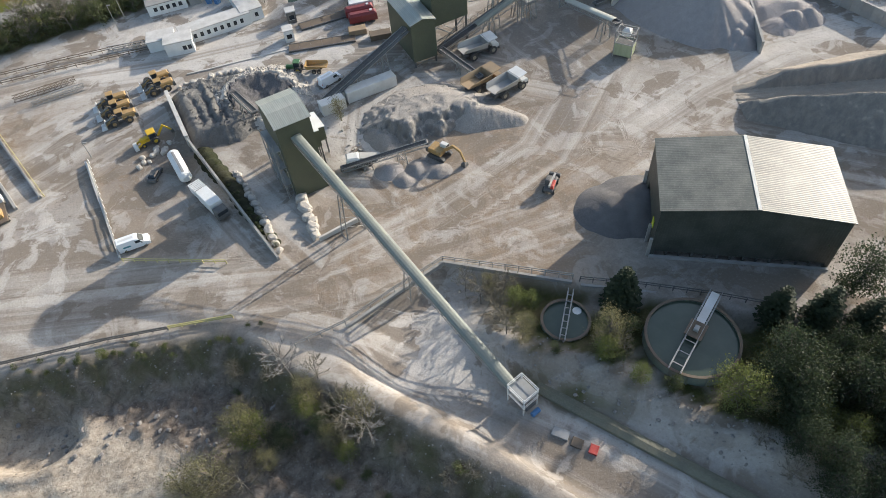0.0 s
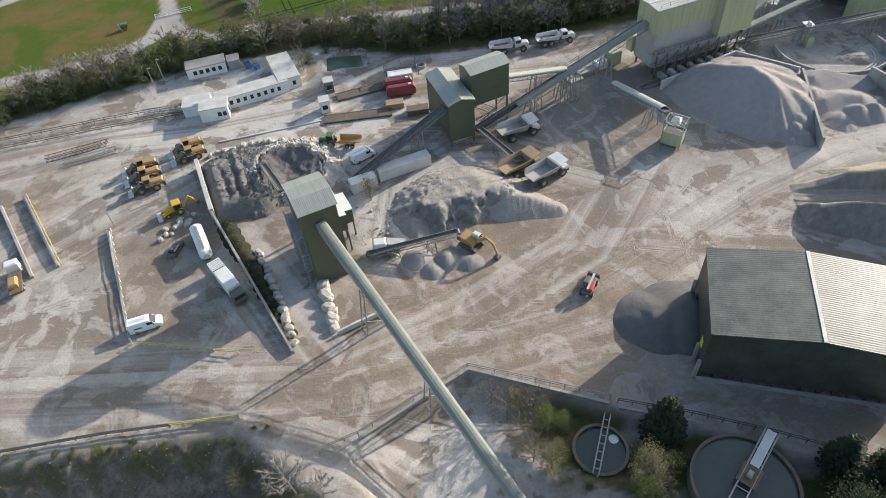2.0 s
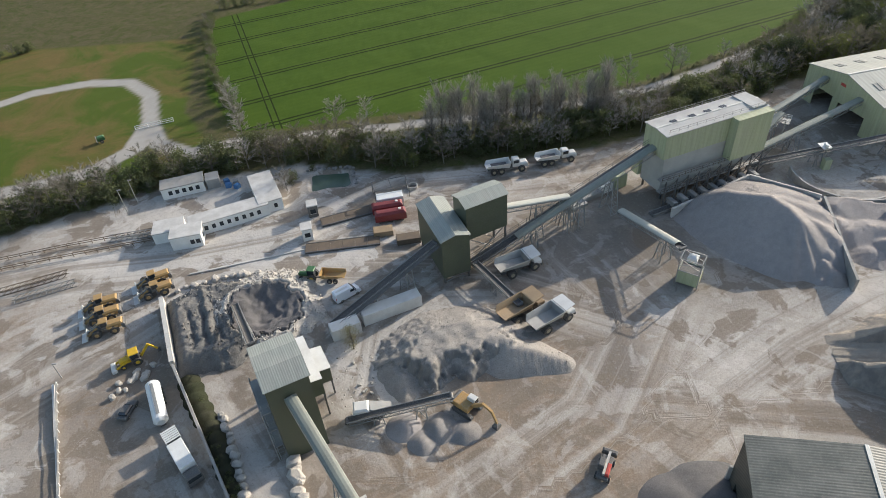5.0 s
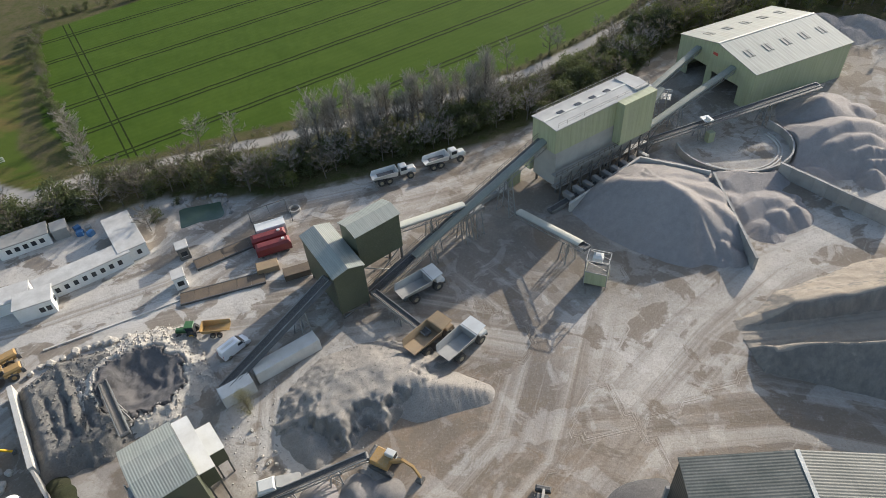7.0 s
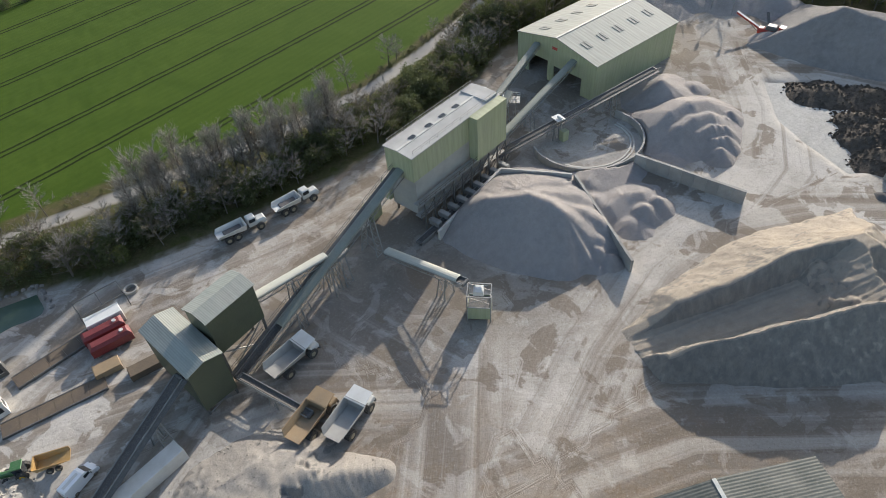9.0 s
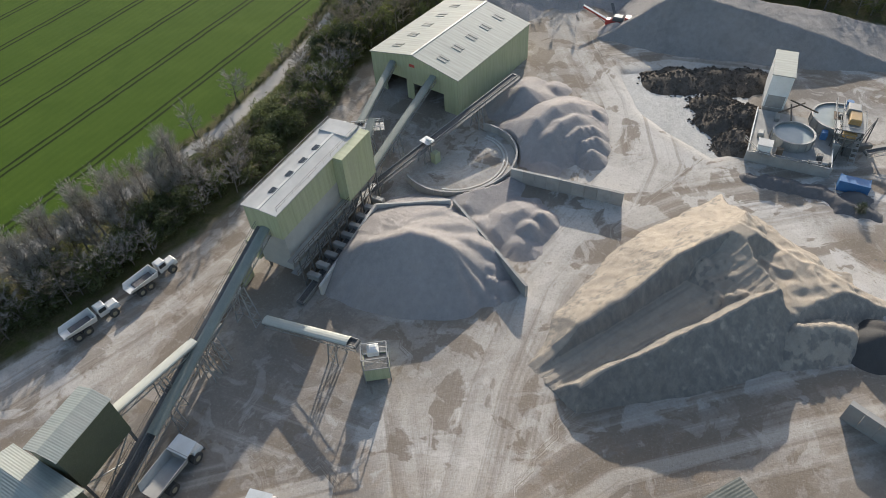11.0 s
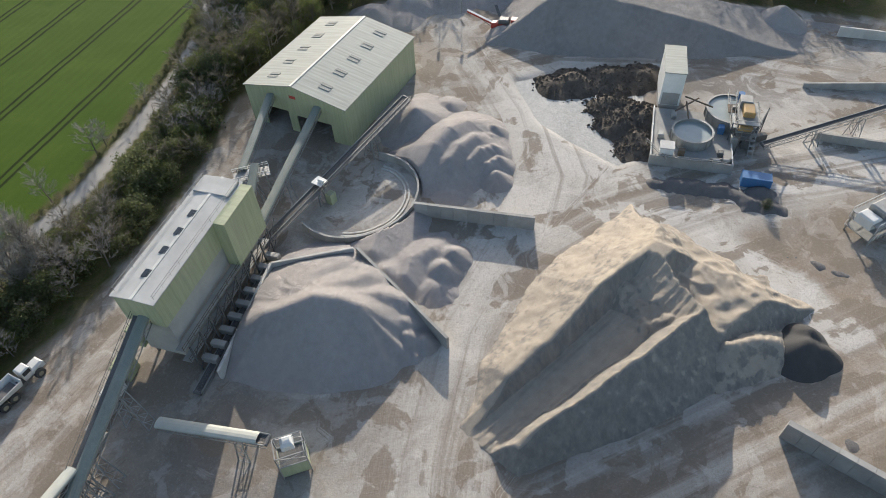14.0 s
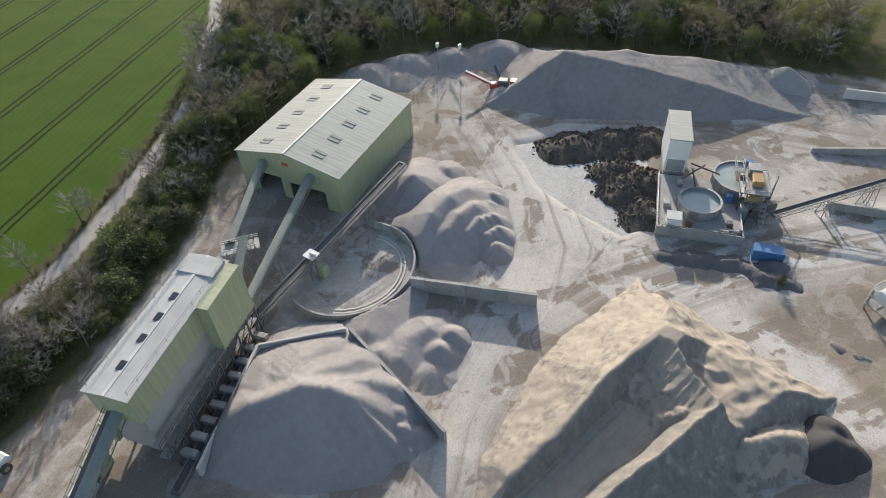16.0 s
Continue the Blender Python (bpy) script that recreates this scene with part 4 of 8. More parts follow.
# ragged tip: a flat top worn by tyres and a cliffed, gullied front
def cut_tip(X, Y, H):
    n, n2, n3 = fbm(X, Y, 6, 56, 2), fbm(X, Y, 2.6, 57, 2), fbm(X, Y, 1.1, 58, 2)
    d = poly_dist(X + 0.9 * n2, Y + 0.9 * n, [(-8, 103.6), (-7, 107.5), (-3.5, 110.6), (2, 111.4), (7, 109.4), (10, 106.0), (8.6, 104.4), (5.5, 105.8), (2.5, 103.4), (-1, 104.8), (-4, 101.8)])
    front = smooth01((107.5 - Y + 0.25 * X) / 3)
    top = 1.9 + 0.3 * n + 0.5 * front
    T = top - np.clip(d, 0, None) * (0.42 + 0.75 * front) - (0.9 * np.abs(n2) + 0.3 * np.abs(n3)) * front * smooth01((d + 1.5) / 2)
    return np.maximum(T, H)


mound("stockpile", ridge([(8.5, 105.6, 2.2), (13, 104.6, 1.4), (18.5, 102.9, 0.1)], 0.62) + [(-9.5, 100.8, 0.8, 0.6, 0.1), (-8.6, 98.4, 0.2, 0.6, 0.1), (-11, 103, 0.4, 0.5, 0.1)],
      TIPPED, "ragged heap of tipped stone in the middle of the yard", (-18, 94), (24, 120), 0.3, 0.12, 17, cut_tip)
mound("stockpile", [(28, 74, 1.8, 0.5, 1.0), (31, 74.5, 2.6, 0.5, 2), (35, 75, 3.2, 0.5, 2)], DARKSTONE, "dark sand heap spilling from the shed", (14, 62), (40, 86), 0.5, 0.2, 18)
mound("stockpile", [(-9, 91.5, 1.0, 0.65, 0.2)], BLUESTONE, "small cone of pale grit under the screen", (-16, 86), (-2, 97), 0.35, 0.12, 19)
mound("stockpile", [(-3, 91, 0.6, 0.6, 0.5), (1, 90, 0.3, 0.5, 0.4), (-6, 88.5, 0.4, 0.5, 0.4)], LIMESTONE, "low grey heaps beside the excavator", (-12, 84), (8, 96), 0.4, 0.3, 20)
# far stock
def cut_ramp(X, Y, H):
    n, n2 = fbm(X, Y, 16, 71, 2), fbm(X, Y, 3.5, 72, 2)
    run = np.hypot(18.5, 48.0)
    along = ((X - 169.8) * 18.5 + (Y - 156.0) * -48.0) / run
    out = -((X - 169.8) * 48.0 + (Y - 156.0) * 18.5) / run + 0.7 * n
    top = np.interp(along, [-4, 0, 12, 34, 52, 62], [8.2, 8.8, 8.0, 4.8, 0.4, -1.2]) + 0.12 * n2
    rise = np.clip(-out, 0, 22) * 0.02 + 0.9 * np.exp(-((along - 16) ** 2 + (out + 9) ** 2) / 9)
    back = np.clip(-out - 0.8 - 0.33 * np.clip(along, 0, 50), 0, None) * 0.55
    H = top + rise - back - np.clip(out, 0, None) * 0.7 - 0.1 * np.abs(n2) * smooth01(out / 2)
    return np.minimum(H, 8.8 - 0.62 * np.clip(-along + 0.8 * n, 0, None))


mound("stockpile", [(170, 155, 1, 1, 1)], LIMESTONE, "huge grey stone heap below the wood with a sunlit ramp", (140, 84), (222, 190), 0.6, 0.0, 21, cut_ramp)
mound("stockpile", [(146, 200, 2.2, 0.5, 2), (155, 195, 2.4, 0.5, 2), (165, 187, 2.2, 0.5, 2), (150, 192, 1.0, 0.4, 2), (175, 178, 3.0, 0.5, 2)], BLUESTONE, "grey sand bank along the wood's edge", (130, 170), (186, 212), 0.8, 0.5, 22)
mound("stockpile", [(158, 165, 1.8, 0.6, 0.4)], BLUESTONE, "small grey cone below the mobile screen", (148, 154), (168, 176), 0.5, 0.2, 23)
mound("stockpile", [(203, 110, 4.0, 0.7, 0.5)], BLUESTONE, "pale conical heap at the wood's edge", (192, 98), (214, 122), 0.6, 0.3, 24)
mound("spoil_heap", [(146, 126, 1.0, 0.5, 2), (142, 122, 1.2, 0.5, 2.0), (138, 116, 1.0, 0.5, 1.5), (146, 120, 1.0, 0.5, 2)], MUCK, "black wet silt heap beside the wash plant", (128, 106), (158, 134), 0.4, 1.0, 25, category="spoil heap")
mound("spoil_heap", [(150, 139, 0.8, 0.4, 2), (156, 133, 1.0, 0.4, 2), (161, 127, 0.8, 0.4, 2), (146, 142, 0.4, 0.4, 1)], MUCK, "bank of black silt along the lagoon", (138, 120), (172, 150), 0.45, 0.8, 26, category="spoil heap")
mound("stockpile", [(92, 52, 1.2, 0.5, 3), (97, 56, 1.0, 0.6, 1), (94, 61, 0.6, 0.5, 0.8)], DARKSTONE, "dark sand stored behind the bay wall", (84, 42), (112, 70), 0.5, 0.5, 27)
mound("spoil_heap", ridge([(128.5, 108, -0.1), (132, 100, 0.4), (135, 95.6, 0.2), (133.6, 90.4, 0.6), (134.6, 85.4, 0.4)], 0.5) + [(137.5, 89.5, 0.6, 0.5, 0.3)], DARKSTONE, "low earth bank below the wash plant", (118, 76), (146, 116), 0.4, 0.4, 28, category="spoil heap", rough=0.35)
mound("spoil_heap", ridge([(124.4, 80, -0.3), (125, 75, 0.1), (125.3, 70.6, 0.2), (124.2, 64.5, 0.1)], 0.55), DARKSTONE, "low dark earth bank along the plant's track", (116, 58), (134, 88), 0.4, 0.4, 29, category="spoil heap", rough=0.35)

# water sheets
def sheet(name, pts, z, material, label, category="water"):
    b = Build()
    b.add([(x, y, z) for x, y in pts], [tuple(range(len(pts)))])
    return single(name, b, material, label, category, kind="structure")


sheet("pond", [(-35.5, 168.6), (-24.8, 169), (-23.2, 161), (-34.6, 159.3)], -1.75, PONDWATER, "small square pond of green water")
sheet("lagoon", [(140, 157), (160, 146), (168, 126), (150, 116), (134, 110), (125, 114), (126, 130), (129, 142)], -1.42, gravel("white_slurry", (0.55, 0.53, 0.485), (0.42, 0.4, 0.36), 2.5, 0.5, (0.68, 0.66, 0.62)), "lagoon of pale liquid slurry")


# ---- buildings ----
def rect_frame(cx, cy, deg, z=None):
    return pose(cx, cy, land1(cx, cy) - 0.1 if z is None else z, 0, 0, deg)


def gable_house(name, m, lx, ly, eave, ridge, wall_mat, roof_mat, label, category, ridge_along="x", openings=(), over=0.25, base=0.0):
    """Hall with a pitched roof. openings: (side, centre, width, z0, z1) cut into the wall on side -y, +y, -x or +x."""
    top = thing(name, m, label, category)
    hx, hy, th = lx / 2, ly / 2, 0.3
    for side in ("-y", "+y", "-x", "+x"):
        along = lx if side[1] == "y" else ly
        gable = (side[1] == "x") == (ridge_along == "x")
        ops = sorted((o for o in openings if o[0] == side), key=lambda o: o[1])
        h = along / 2 - (th + 0.002 if side[1] == "x" else 0)
        line = [(-h, base)]
        for _, c, w, z0, z1 in ops:
            line += [(c - w / 2, base), (c - w / 2, z1), (c + w / 2, z1), (c + w / 2, base)]
        line += [(h, base), (h, eave)] + ([(0, ridge)] if gable else []) + [(-h, eave)]
        at = {"-y": lambda a, dd, z: (a, -hy + dd, z), "+y": lambda a, dd, z: (a, hy - dd, z), "-x": lambda a, dd, z: (-hx + dd, a, z), "+x": lambda a, dd, z: (hx - dd, a, z)}[side]
        n = len(line)
        b = Build().add([at(a, dd, z) for dd in (0, th) for a, z in line], [tuple(range(n)), tuple(range(2 * n - 1, n - 1, -1))] + [(k, (k + 1) % n, n + (k + 1) % n, n + k) for k in range(n)])
        part("wall", b, wall_mat, top)
    # two roof slopes with thickness
    for s in (-1, 1):
        b = Build()
        t = 0.18
        if ridge_along == "x":
            a = [(-hx - over, s * (hy + over), eave - 0.05 + 0.06), (hx + over, s * (hy + over), eave + 0.01), (hx + over, 0, ridge + 0.06), (-hx - over, 0, ridge + 0.06)]
        else:
            a = [(s * (hx + over), -hy - over, eave + 0.01), (s * (hx + over), hy + over, eave + 0.01), (0, hy + over, ridge + 0.06), (0, -hy - over, ridge + 0.06)]
        b.add(a + [(x, y, z + t) for x, y, z in a], [(0, 1, 2, 3), (4, 5, 6, 7), (0, 1, 5, 4), (1, 2, 6, 5), (2, 3, 7, 6), (3, 0, 4, 7)])
        part("roof_slope", b, roof_mat, top)
    b = Build()
    if ridge_along == "x":
        b.beam((-hx - over, 0, ridge + 0.26), (hx + over, 0, ridge + 0.26), 0.5, 0.1)
    else:
        b.beam((0, -hy - over, ridge + 0.26), (0, hy + over, ridge + 0.26), 0.5, 0.1)
    part("ridge_cap", b, PALECAP, top, "pale ridge flashing")
    return top


PALECAP = worn("pale_ridge_flashing", (0.6, 0.6, 0.55), None, 0.45, dust=0.2)

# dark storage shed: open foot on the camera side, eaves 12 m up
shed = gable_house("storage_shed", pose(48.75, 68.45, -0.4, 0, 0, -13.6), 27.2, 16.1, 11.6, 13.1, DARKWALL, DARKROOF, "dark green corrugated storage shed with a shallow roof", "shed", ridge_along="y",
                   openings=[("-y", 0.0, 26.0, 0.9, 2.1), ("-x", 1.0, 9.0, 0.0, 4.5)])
for a in range(-13, 14, 2):
    part("foot_column", Build().box(a, -7.6, 0.0, 0.3, 0.3, 2.3), DARKSTEEL, shed)
b = Build().box(0, -8.3, 0, 27.4, 0.5, 1.1)
part("plinth_wall", b, CONCRETE, shed, "pale concrete plinth")
for a in (-7.9, -4.8, 7.9):
    part("bay_wall", Build().box(-13.9, a, 0, 0.5, 0.4, 4.8), CONCRETE, shed)
b = Build().box(-13.7, -5.2, 4.9, 0.12, 1.2, 1.6)
part("hazard_board", b, worn("lime_yellow_board", (0.6, 0.65, 0.05), None, 0.5, dust=0.1), shed, "lime yellow hazard board")

# big pale aggregate hall
hall = gable_house("aggregate_hall", pose(113.4, 181.5, -1.0, 0, 0, 13.2), 31.0, 25.8, 9.4, 12.0, CREAM, CREAMROOF, "large pale green steel hall with rooflights", "hall", ridge_along="x",
                   openings=[("-x", 5.6, 6.5, 0.0, 5.2), ("-x", -4.2, 9.0, 0.0, 4.6)])
for s in (-1, 1):
    for k in range(5):
        for d in (-0.55, 0.55):
            x = -11.6 + 5.9 * k + d
            b = Build()
            v0, v1 = (6.0, 8.6) if s > 0 else (4.8, 7.4)
            zz = lambda v: 12.0 - (v / 12.9) * 2.6 + 0.34
            b.add([(x - 0.38, s * v0, zz(v0)), (x + 0.38, s * v0, zz(v0)), (x + 0.38, s * v1, zz(v1)), (x - 0.38, s * v1, zz(v1)),
                   (x - 0.38, s * v0, zz(v0) - 0.2), (x + 0.38, s * v0, zz(v0) - 0.2), (x + 0.38, s * v1, zz(v1) - 0.2), (x - 0.38, s * v1, zz(v1) - 0.2)],
                  [(0, 1, 2, 3), (4, 5, 6, 7), (0, 1, 5, 4), (1, 2, 6, 5), (2, 3, 7, 6), (3, 0, 4, 7)])
            part("rooflight", b, SKYLIGHT, hall)
part("sign_panel", Build().box(-15.56, 0.3, 8.9, 0.06, 1.6, 0.7), BRIGHTRED, hall, "small red panel under the gable")

# screening house on steel legs
ang = 22.6
scr = gable_house("screening_house", pose(56.4, 155.9, -1.0, 0, 0, ang), 26.6, 7.0, 16.2, 16.45, CREAM, GREYROOF, "tall pale green screening house on steel framing", "screening house", base=10.6)
part("lower_wall", Build().box(0.1, 0.0, 2.2, 25.8, 6.7, 8.38), worn("grey_dusty_lower_cladding", (0.4, 0.4, 0.37), (0.32, 0.32, 0.3), 0.7, dust=0.5), scr, "dusty grey lower cladding")
part("annex", Build().box(8.2, -4.6, 6.5, 9.6, 2.2, 9.9), CREAM, scr, "projecting pale green bay")
for k, x in enumerate((-8.6, -3.8, 0.3, 4.4)):
    part("roof_hatch", Build().box(x, 0.5, 16.62, 1.5, 1.1, 0.14), WINDOW, scr, "dark roof opening")
part("roof_upstand", Build().box(11.2, 0.0, 16.5, 3.8, 6.6, 0.3, 0, 0.05), GREYROOF, scr)
for s in (-1, 1):
    b = Build()
    for k in range(12):
        b.beam((-12.6 + 2.3 * k, s * 3.3, 16.5), (-12.6 + 2.3 * k, s * 3.3, 17.5), 0.06)
    b.beam((-12.8, s * 3.3, 17.5), (12.8, s * 3.3, 17.5), 0.06)
    b.beam((-12.8, s * 3.3, 17.0), (12.8, s * 3.3, 17.0), 0.05)
    part("roof_rail", b, STEEL, scr)
for x in (-12, -7, -2, 3, 8, 12.5):
    for y in (-3.1, 3.1):
        part("leg", Build().beam((x, y, 0), (x, y, 2.3), 0.35), DARKSTEEL, scr)
# walkways with rails along the discharge side
for z, off in ((3.6, 4.6), (6.4, 4.4)):
    b = Build().box(-1.0, -off - 0.4, z, 27.0, 1.6, 0.15)
    part("walkway", b, STEEL, scr)
    b = Build()
    for k in range(19):
        b.beam((-14.4 + 1.5 * k, -off - 1.15, z), (-14.4 + 1.5 * k, -off - 1.15, z + 1.15), 0.07)
    for zz in (0.55, 1.12):
        b.beam((-14.5, -off - 1.15, z + zz), (12.5, -off - 1.15, z + zz), 0.06)
    part("handrail", b, RUST, scr)
b = Build()
for k in range(10):
    x = -13.5 + 2.9 * k
    b.beam((x, -5.9, 0), (x, -5.9, 6.5), 0.22)
    b.beam((x, -5.9, 3.5), (x + 2.9, -5.9, 6.3), 0.12)
    b.beam((x, -5.9, 0.4), (x + 2.9, -5.9, 3.5), 0.12)
part("brace_frame", b, DARKSTEEL, scr)
for k in range(9):
    part("discharge_chute", Build().box(-12 + 2.8 * k, -7.0, 0.9, 1.1, 2.6, 1.3, 0, 0.1), CONCRETE if k % 2 else STEEL, scr)
part("side_cabin", Build().box(-11.5, 4.6, 3.0, 4.2, 2.2, 4.0, 0, 0.1), CREAM, scr, "small pale cabin on the side")


# olive towers of the crushing line
def tower(m, lx, ly, h, rise, label, legs=0.0, curved=False, along="x"):
    top = thing("crusher_house", m, label, "crusher house")
    hx, hy = lx / 2, ly / 2
    if along == "y":
        m2 = lambda a, s, z: (s, a, z)
        ha, hs = hy, hx
    else:
        m2 = lambda a, s, z: (a, s, z)
        ha, hs = hx, hy
    n = 3 if curved else 2
    prof = [(-hs + 2 * hs * k / n, h + (rise * math.sin(math.pi * k / n) if curved else rise * (1 - abs(2 * k / n - 1)))) for k in range(n + 1)]
    b = Build()
    # walls as one shell with gables
    pts0 = [(-hs, legs)] + prof + [(hs, legs)]
    for e in (-ha, ha):
        b.add([m2(e, s, z) for s, z in pts0], [tuple(range(len(pts0)))])
    for s in (-hs, hs):
        b.add([m2(-ha, s, legs), m2(ha, s, legs), m2(ha, s, h), m2(-ha, s, h)], [(0, 1, 2, 3)])
    part("cladding", b, GREEN, top)
    b = Build()
    eaves = [(s + (-0.25 if s == -hs else 0.25 if s == hs else 0), z) for s, z in prof]
    k = len(eaves)
    vs = [m2(e, s, z + d) for d in (0.05, 0.17) for e in (-ha - 0.25, ha + 0.25) for s, z in eaves]
    fs = [(0, k, 3 * k, 2 * k), (k - 1, 2 * k - 1, 4 * k - 1, 3 * k - 1)]
    for j in range(k - 1):
        fs += [(j, j + 1, k + j + 1, k + j), (2 * k + j, 2 * k + j + 1, 3 * k + j + 1, 3 * k + j), (j, j + 1, 2 * k + j + 1, 2 * k + j), (k + j, k + j + 1, 3 * k + j + 1, 3 * k + j)]
    b.add(vs, fs)
    part("roof", b, GREENROOF, top, "ribbed grey-green roof")
    for s in (-hs, hs):
        part("gutter", Build().beam(m2(-ha - 0.3, s, h + 0.02), m2(ha + 0.3, s, h + 0.02), 0.22, 0.14), STEEL, top)
    if legs:
        for x in (-hx + 0.3, hx - 0.3):
            for y in (-hy + 0.3, hy - 0.3):
                part("leg", Build().beam((x, y, 0), (x, y, legs + 0.2), 0.35), DARKSTEEL, top)
        for y in (-hy + 0.3, hy - 0.3):
            part("brace", Build().beam((-hx + 0.3, y, 0.2), (hx - 0.3, y, legs), 0.15), STEEL, top)
            part("brace", Build().beam((hx - 0.3, y, 0.2), (-hx + 0.3, y, legs), 0.15), STEEL, top)
    return top


feed = tower(pose(-25.2, 92.1, -1.0, 0, 0, 26), 6.3, 9.0, 17.0, 1.3, "tall olive green crusher tower with a curved ribbed roof", curved=True, along="x")
b = Build()
for k in range(14):
    b.beam((-3.3, -3.6 + 0.02 * k, 1 + 0.9 * k), (-4.3, -3.6 + 0.02 * k, 1 + 0.9 * k), 0.06)
for x in (-3.35, -4.3):
    b.beam((x, -3.6, 0), (x, -3.4, 13.5), 0.1)
for z in (4.0, 8.0, 12.0):
    b.box(-4.0, -0.5, z, 1.4, 7.0, 0.12)
    for k in range(6):
        b.beam((-4.65, -3.8 + 1.3 * k, z), (-4.65, -3.8 + 1.3 * k, z + 1.1), 0.06)
    b.beam((-4.65, -4, z + 1.1), (-4.65, 3, z + 1.1), 0.06)
for y in (-3.8, 0, 2.9):
    b.beam((-4.6, y, 0), (-4.6, y, 13), 0.14)
part("access_stair", b, STEEL, feed, "galvanised stairs and landings")
for x, y, lx, ly, z, h in ((4.25, 5.6, 2.0, 9.8, 5.6, 3.7), (6.35, 6.8, 2.1, 5.0, 3.6, 3.2)):
    ann = part("annex", Build().box(x, y, z, lx, ly, h), GREEN, feed, "olive clad side annex")
    part("annex_roof", Build().add([(x + a * (lx / 2 + 0.15), y + c * (ly / 2 + 0.15), z + h + 0.02 - 0.12 * a + e) for e in (0, 0.14) for a, c in ((-1, -1), (1, -1), (1, 1), (-1, 1))], [(3, 2, 1, 0), (4, 5, 6, 7), (0, 1, 5, 4), (1, 2, 6, 5), (2, 3, 7, 6), (3, 0, 4, 7)]), DIRTYWHITE, ann, "pale sheet roof")
    for c in (-1, 1):
        for a in (-1, 1):
            part("leg", Build().beam((x + a * (lx / 2 - 0.2), y + c * (ly / 2 - 0.2), 0), (x + a * (lx / 2 - 0.2), y + c * (ly / 2 - 0.2), z + 0.05), 0.24), DARKSTEEL, feed)
tower(pose(-1.6, 131.6, -1.0, 0, 0, 21), 5.7, 13.4, 10.6, 0.9, "olive green transfer house with a ridged roof", legs=1.6, along="y")
tower(pose(6.0, 134.0, -1.0, 0, 0, 27), 9.2, 5.2, 14.2, 0.9, "olive green upper transfer house on a steel frame", legs=6.5, along="x")


# ---- conveyors ----
def conveyor(p0, p1, width, label, cover=None, truss=0.9, trestles=(), walk_side=0, belt_load=None, cover_from=0.0, cover_to=1.0):
    """Belt conveyor from tail p0 to head p1. cover: roof sheet material; trestles: fractions with supports down to the ground."""
    p0, p1 = Vector(p0), Vector(p1)
    top = thing("conveyor", Matrix.Translation(p0), label, "conveyor")
    d = p1 - p0
    ln = d.length
    flat = Vector((d.x, d.y, 0)).normalized()
    side = Vector((flat.y, -flat.x, 0))
    dn = d.normalized()
    up = side.cross(dn).normalized()
    if up.z < 0:
        up = -up
    w = width / 2
    # troughed belt
    b = Build()
    vs = []
    for e in (0.0, 1.0):
        for s, h in ((-w * 0.75, 0.22), (-w * 0.35, 0.02), (w * 0.35, 0.02), (w * 0.75, 0.22), (w * 0.75, 0.16), (w * 0.35, -0.05), (-w * 0.35, -0.05), (-w * 0.75, 0.16)):
            vs.append(d * e + side * s + up * h)
    b.add(vs, [(k, (k + 1) % 8, 8 + (k + 1) % 8, 8 + k) for k in range(8)])
    part("belt", b, BELT, top, "black rubber belt")
    for s in (-1, 1):
        b = Build()
        o = side * (w * s)
        b.beam(o + up * 0.1, o + d + up * 0.1, 0.12, 0.2)
        b.beam(o - up * truss, o + d - up * truss, 0.1, 0.14)
        n = max(2, int(ln / (truss * 1.5)))
        for k in range(n):
            a, c = d * (k / n), d * ((k + 1) / n)
            b.beam(o + a + up * 0.1, o + a - up * truss, 0.07)
            if k % 2:
                b.beam(o + a + up * 0.1, o + c - up * truss, 0.07)
            else:
                b.beam(o + a - up * truss, o + c + up * 0.1, 0.07)
        part("truss", b, STEEL, top)
    for e in (0.0, 1.0):
        part("drum", Build().tube(d * e - side * w * 0.9 + up * -0.1, d * e + side * w * 0.9 + up * -0.1, 0.32, n=12), DARKSTEEL, top)
    b = Build()
    n = max(3, int(ln / 1.6))
    for k in range(n):
        b.tube(d * (k / n) - side * w * 0.8 - up * 0.12, d * (k / n) + side * w * 0.8 - up * 0.12, 0.09, n=6)
    tagged(part("roller_set", b, DARKSTEEL, top), kind="stuff")
    if cover is not None:
        b = Build()
        n = 6
        prof = [(w * 1.08 * math.cos(math.pi * k / n), 0.25 + 0.4 * math.sin(math.pi * k / n)) for k in range(n + 1)]
        vs = [d * e + side * s + up * h for e in (cover_from, cover_to) for s, h in prof]
        vs += [d * e + side * s * 0.95 + up * (h - 0.06) for e in (cover_from, cover_to) for s, h in prof]
        m = n + 1
        fs = [(k, k + 1, m + k + 1, m + k) for k in range(n)] + [(2 * m + k, 2 * m + k + 1, 3 * m + k + 1, 3 * m + k) for k in range(n)]
        fs += [(k, k + 1, 2 * m + k + 1, 2 * m + k) for k in range(n)] + [(m + k, m + k + 1, 3 * m + k + 1, 3 * m + k) for k in range(n)]
        b.add(vs, fs)
        part("cover", b, cover, top)
    if walk_side:
        b = Build()
        o = side * (walk_side * (w + 0.5))
        b.beam(o, o + d, 0.8, 0.08)
        o2 = side * (walk_side * (w + 0.9))
        n = max(3, int(ln / 2.0))
        for k in range(n + 1):
            b.beam(o2 + d * (k / n), o2 + d * (k / n) + Vector((0, 0, 1.1)), 0.06)
        b.beam(o2 + up * 1.08, o2 + d + up * 1.08, 0.06)
        b.beam(o2 + up * 0.55, o2 + d + up * 0.55, 0.05)
        part("walkway", b, DARKSTEEL, top, "railed steel walkway")
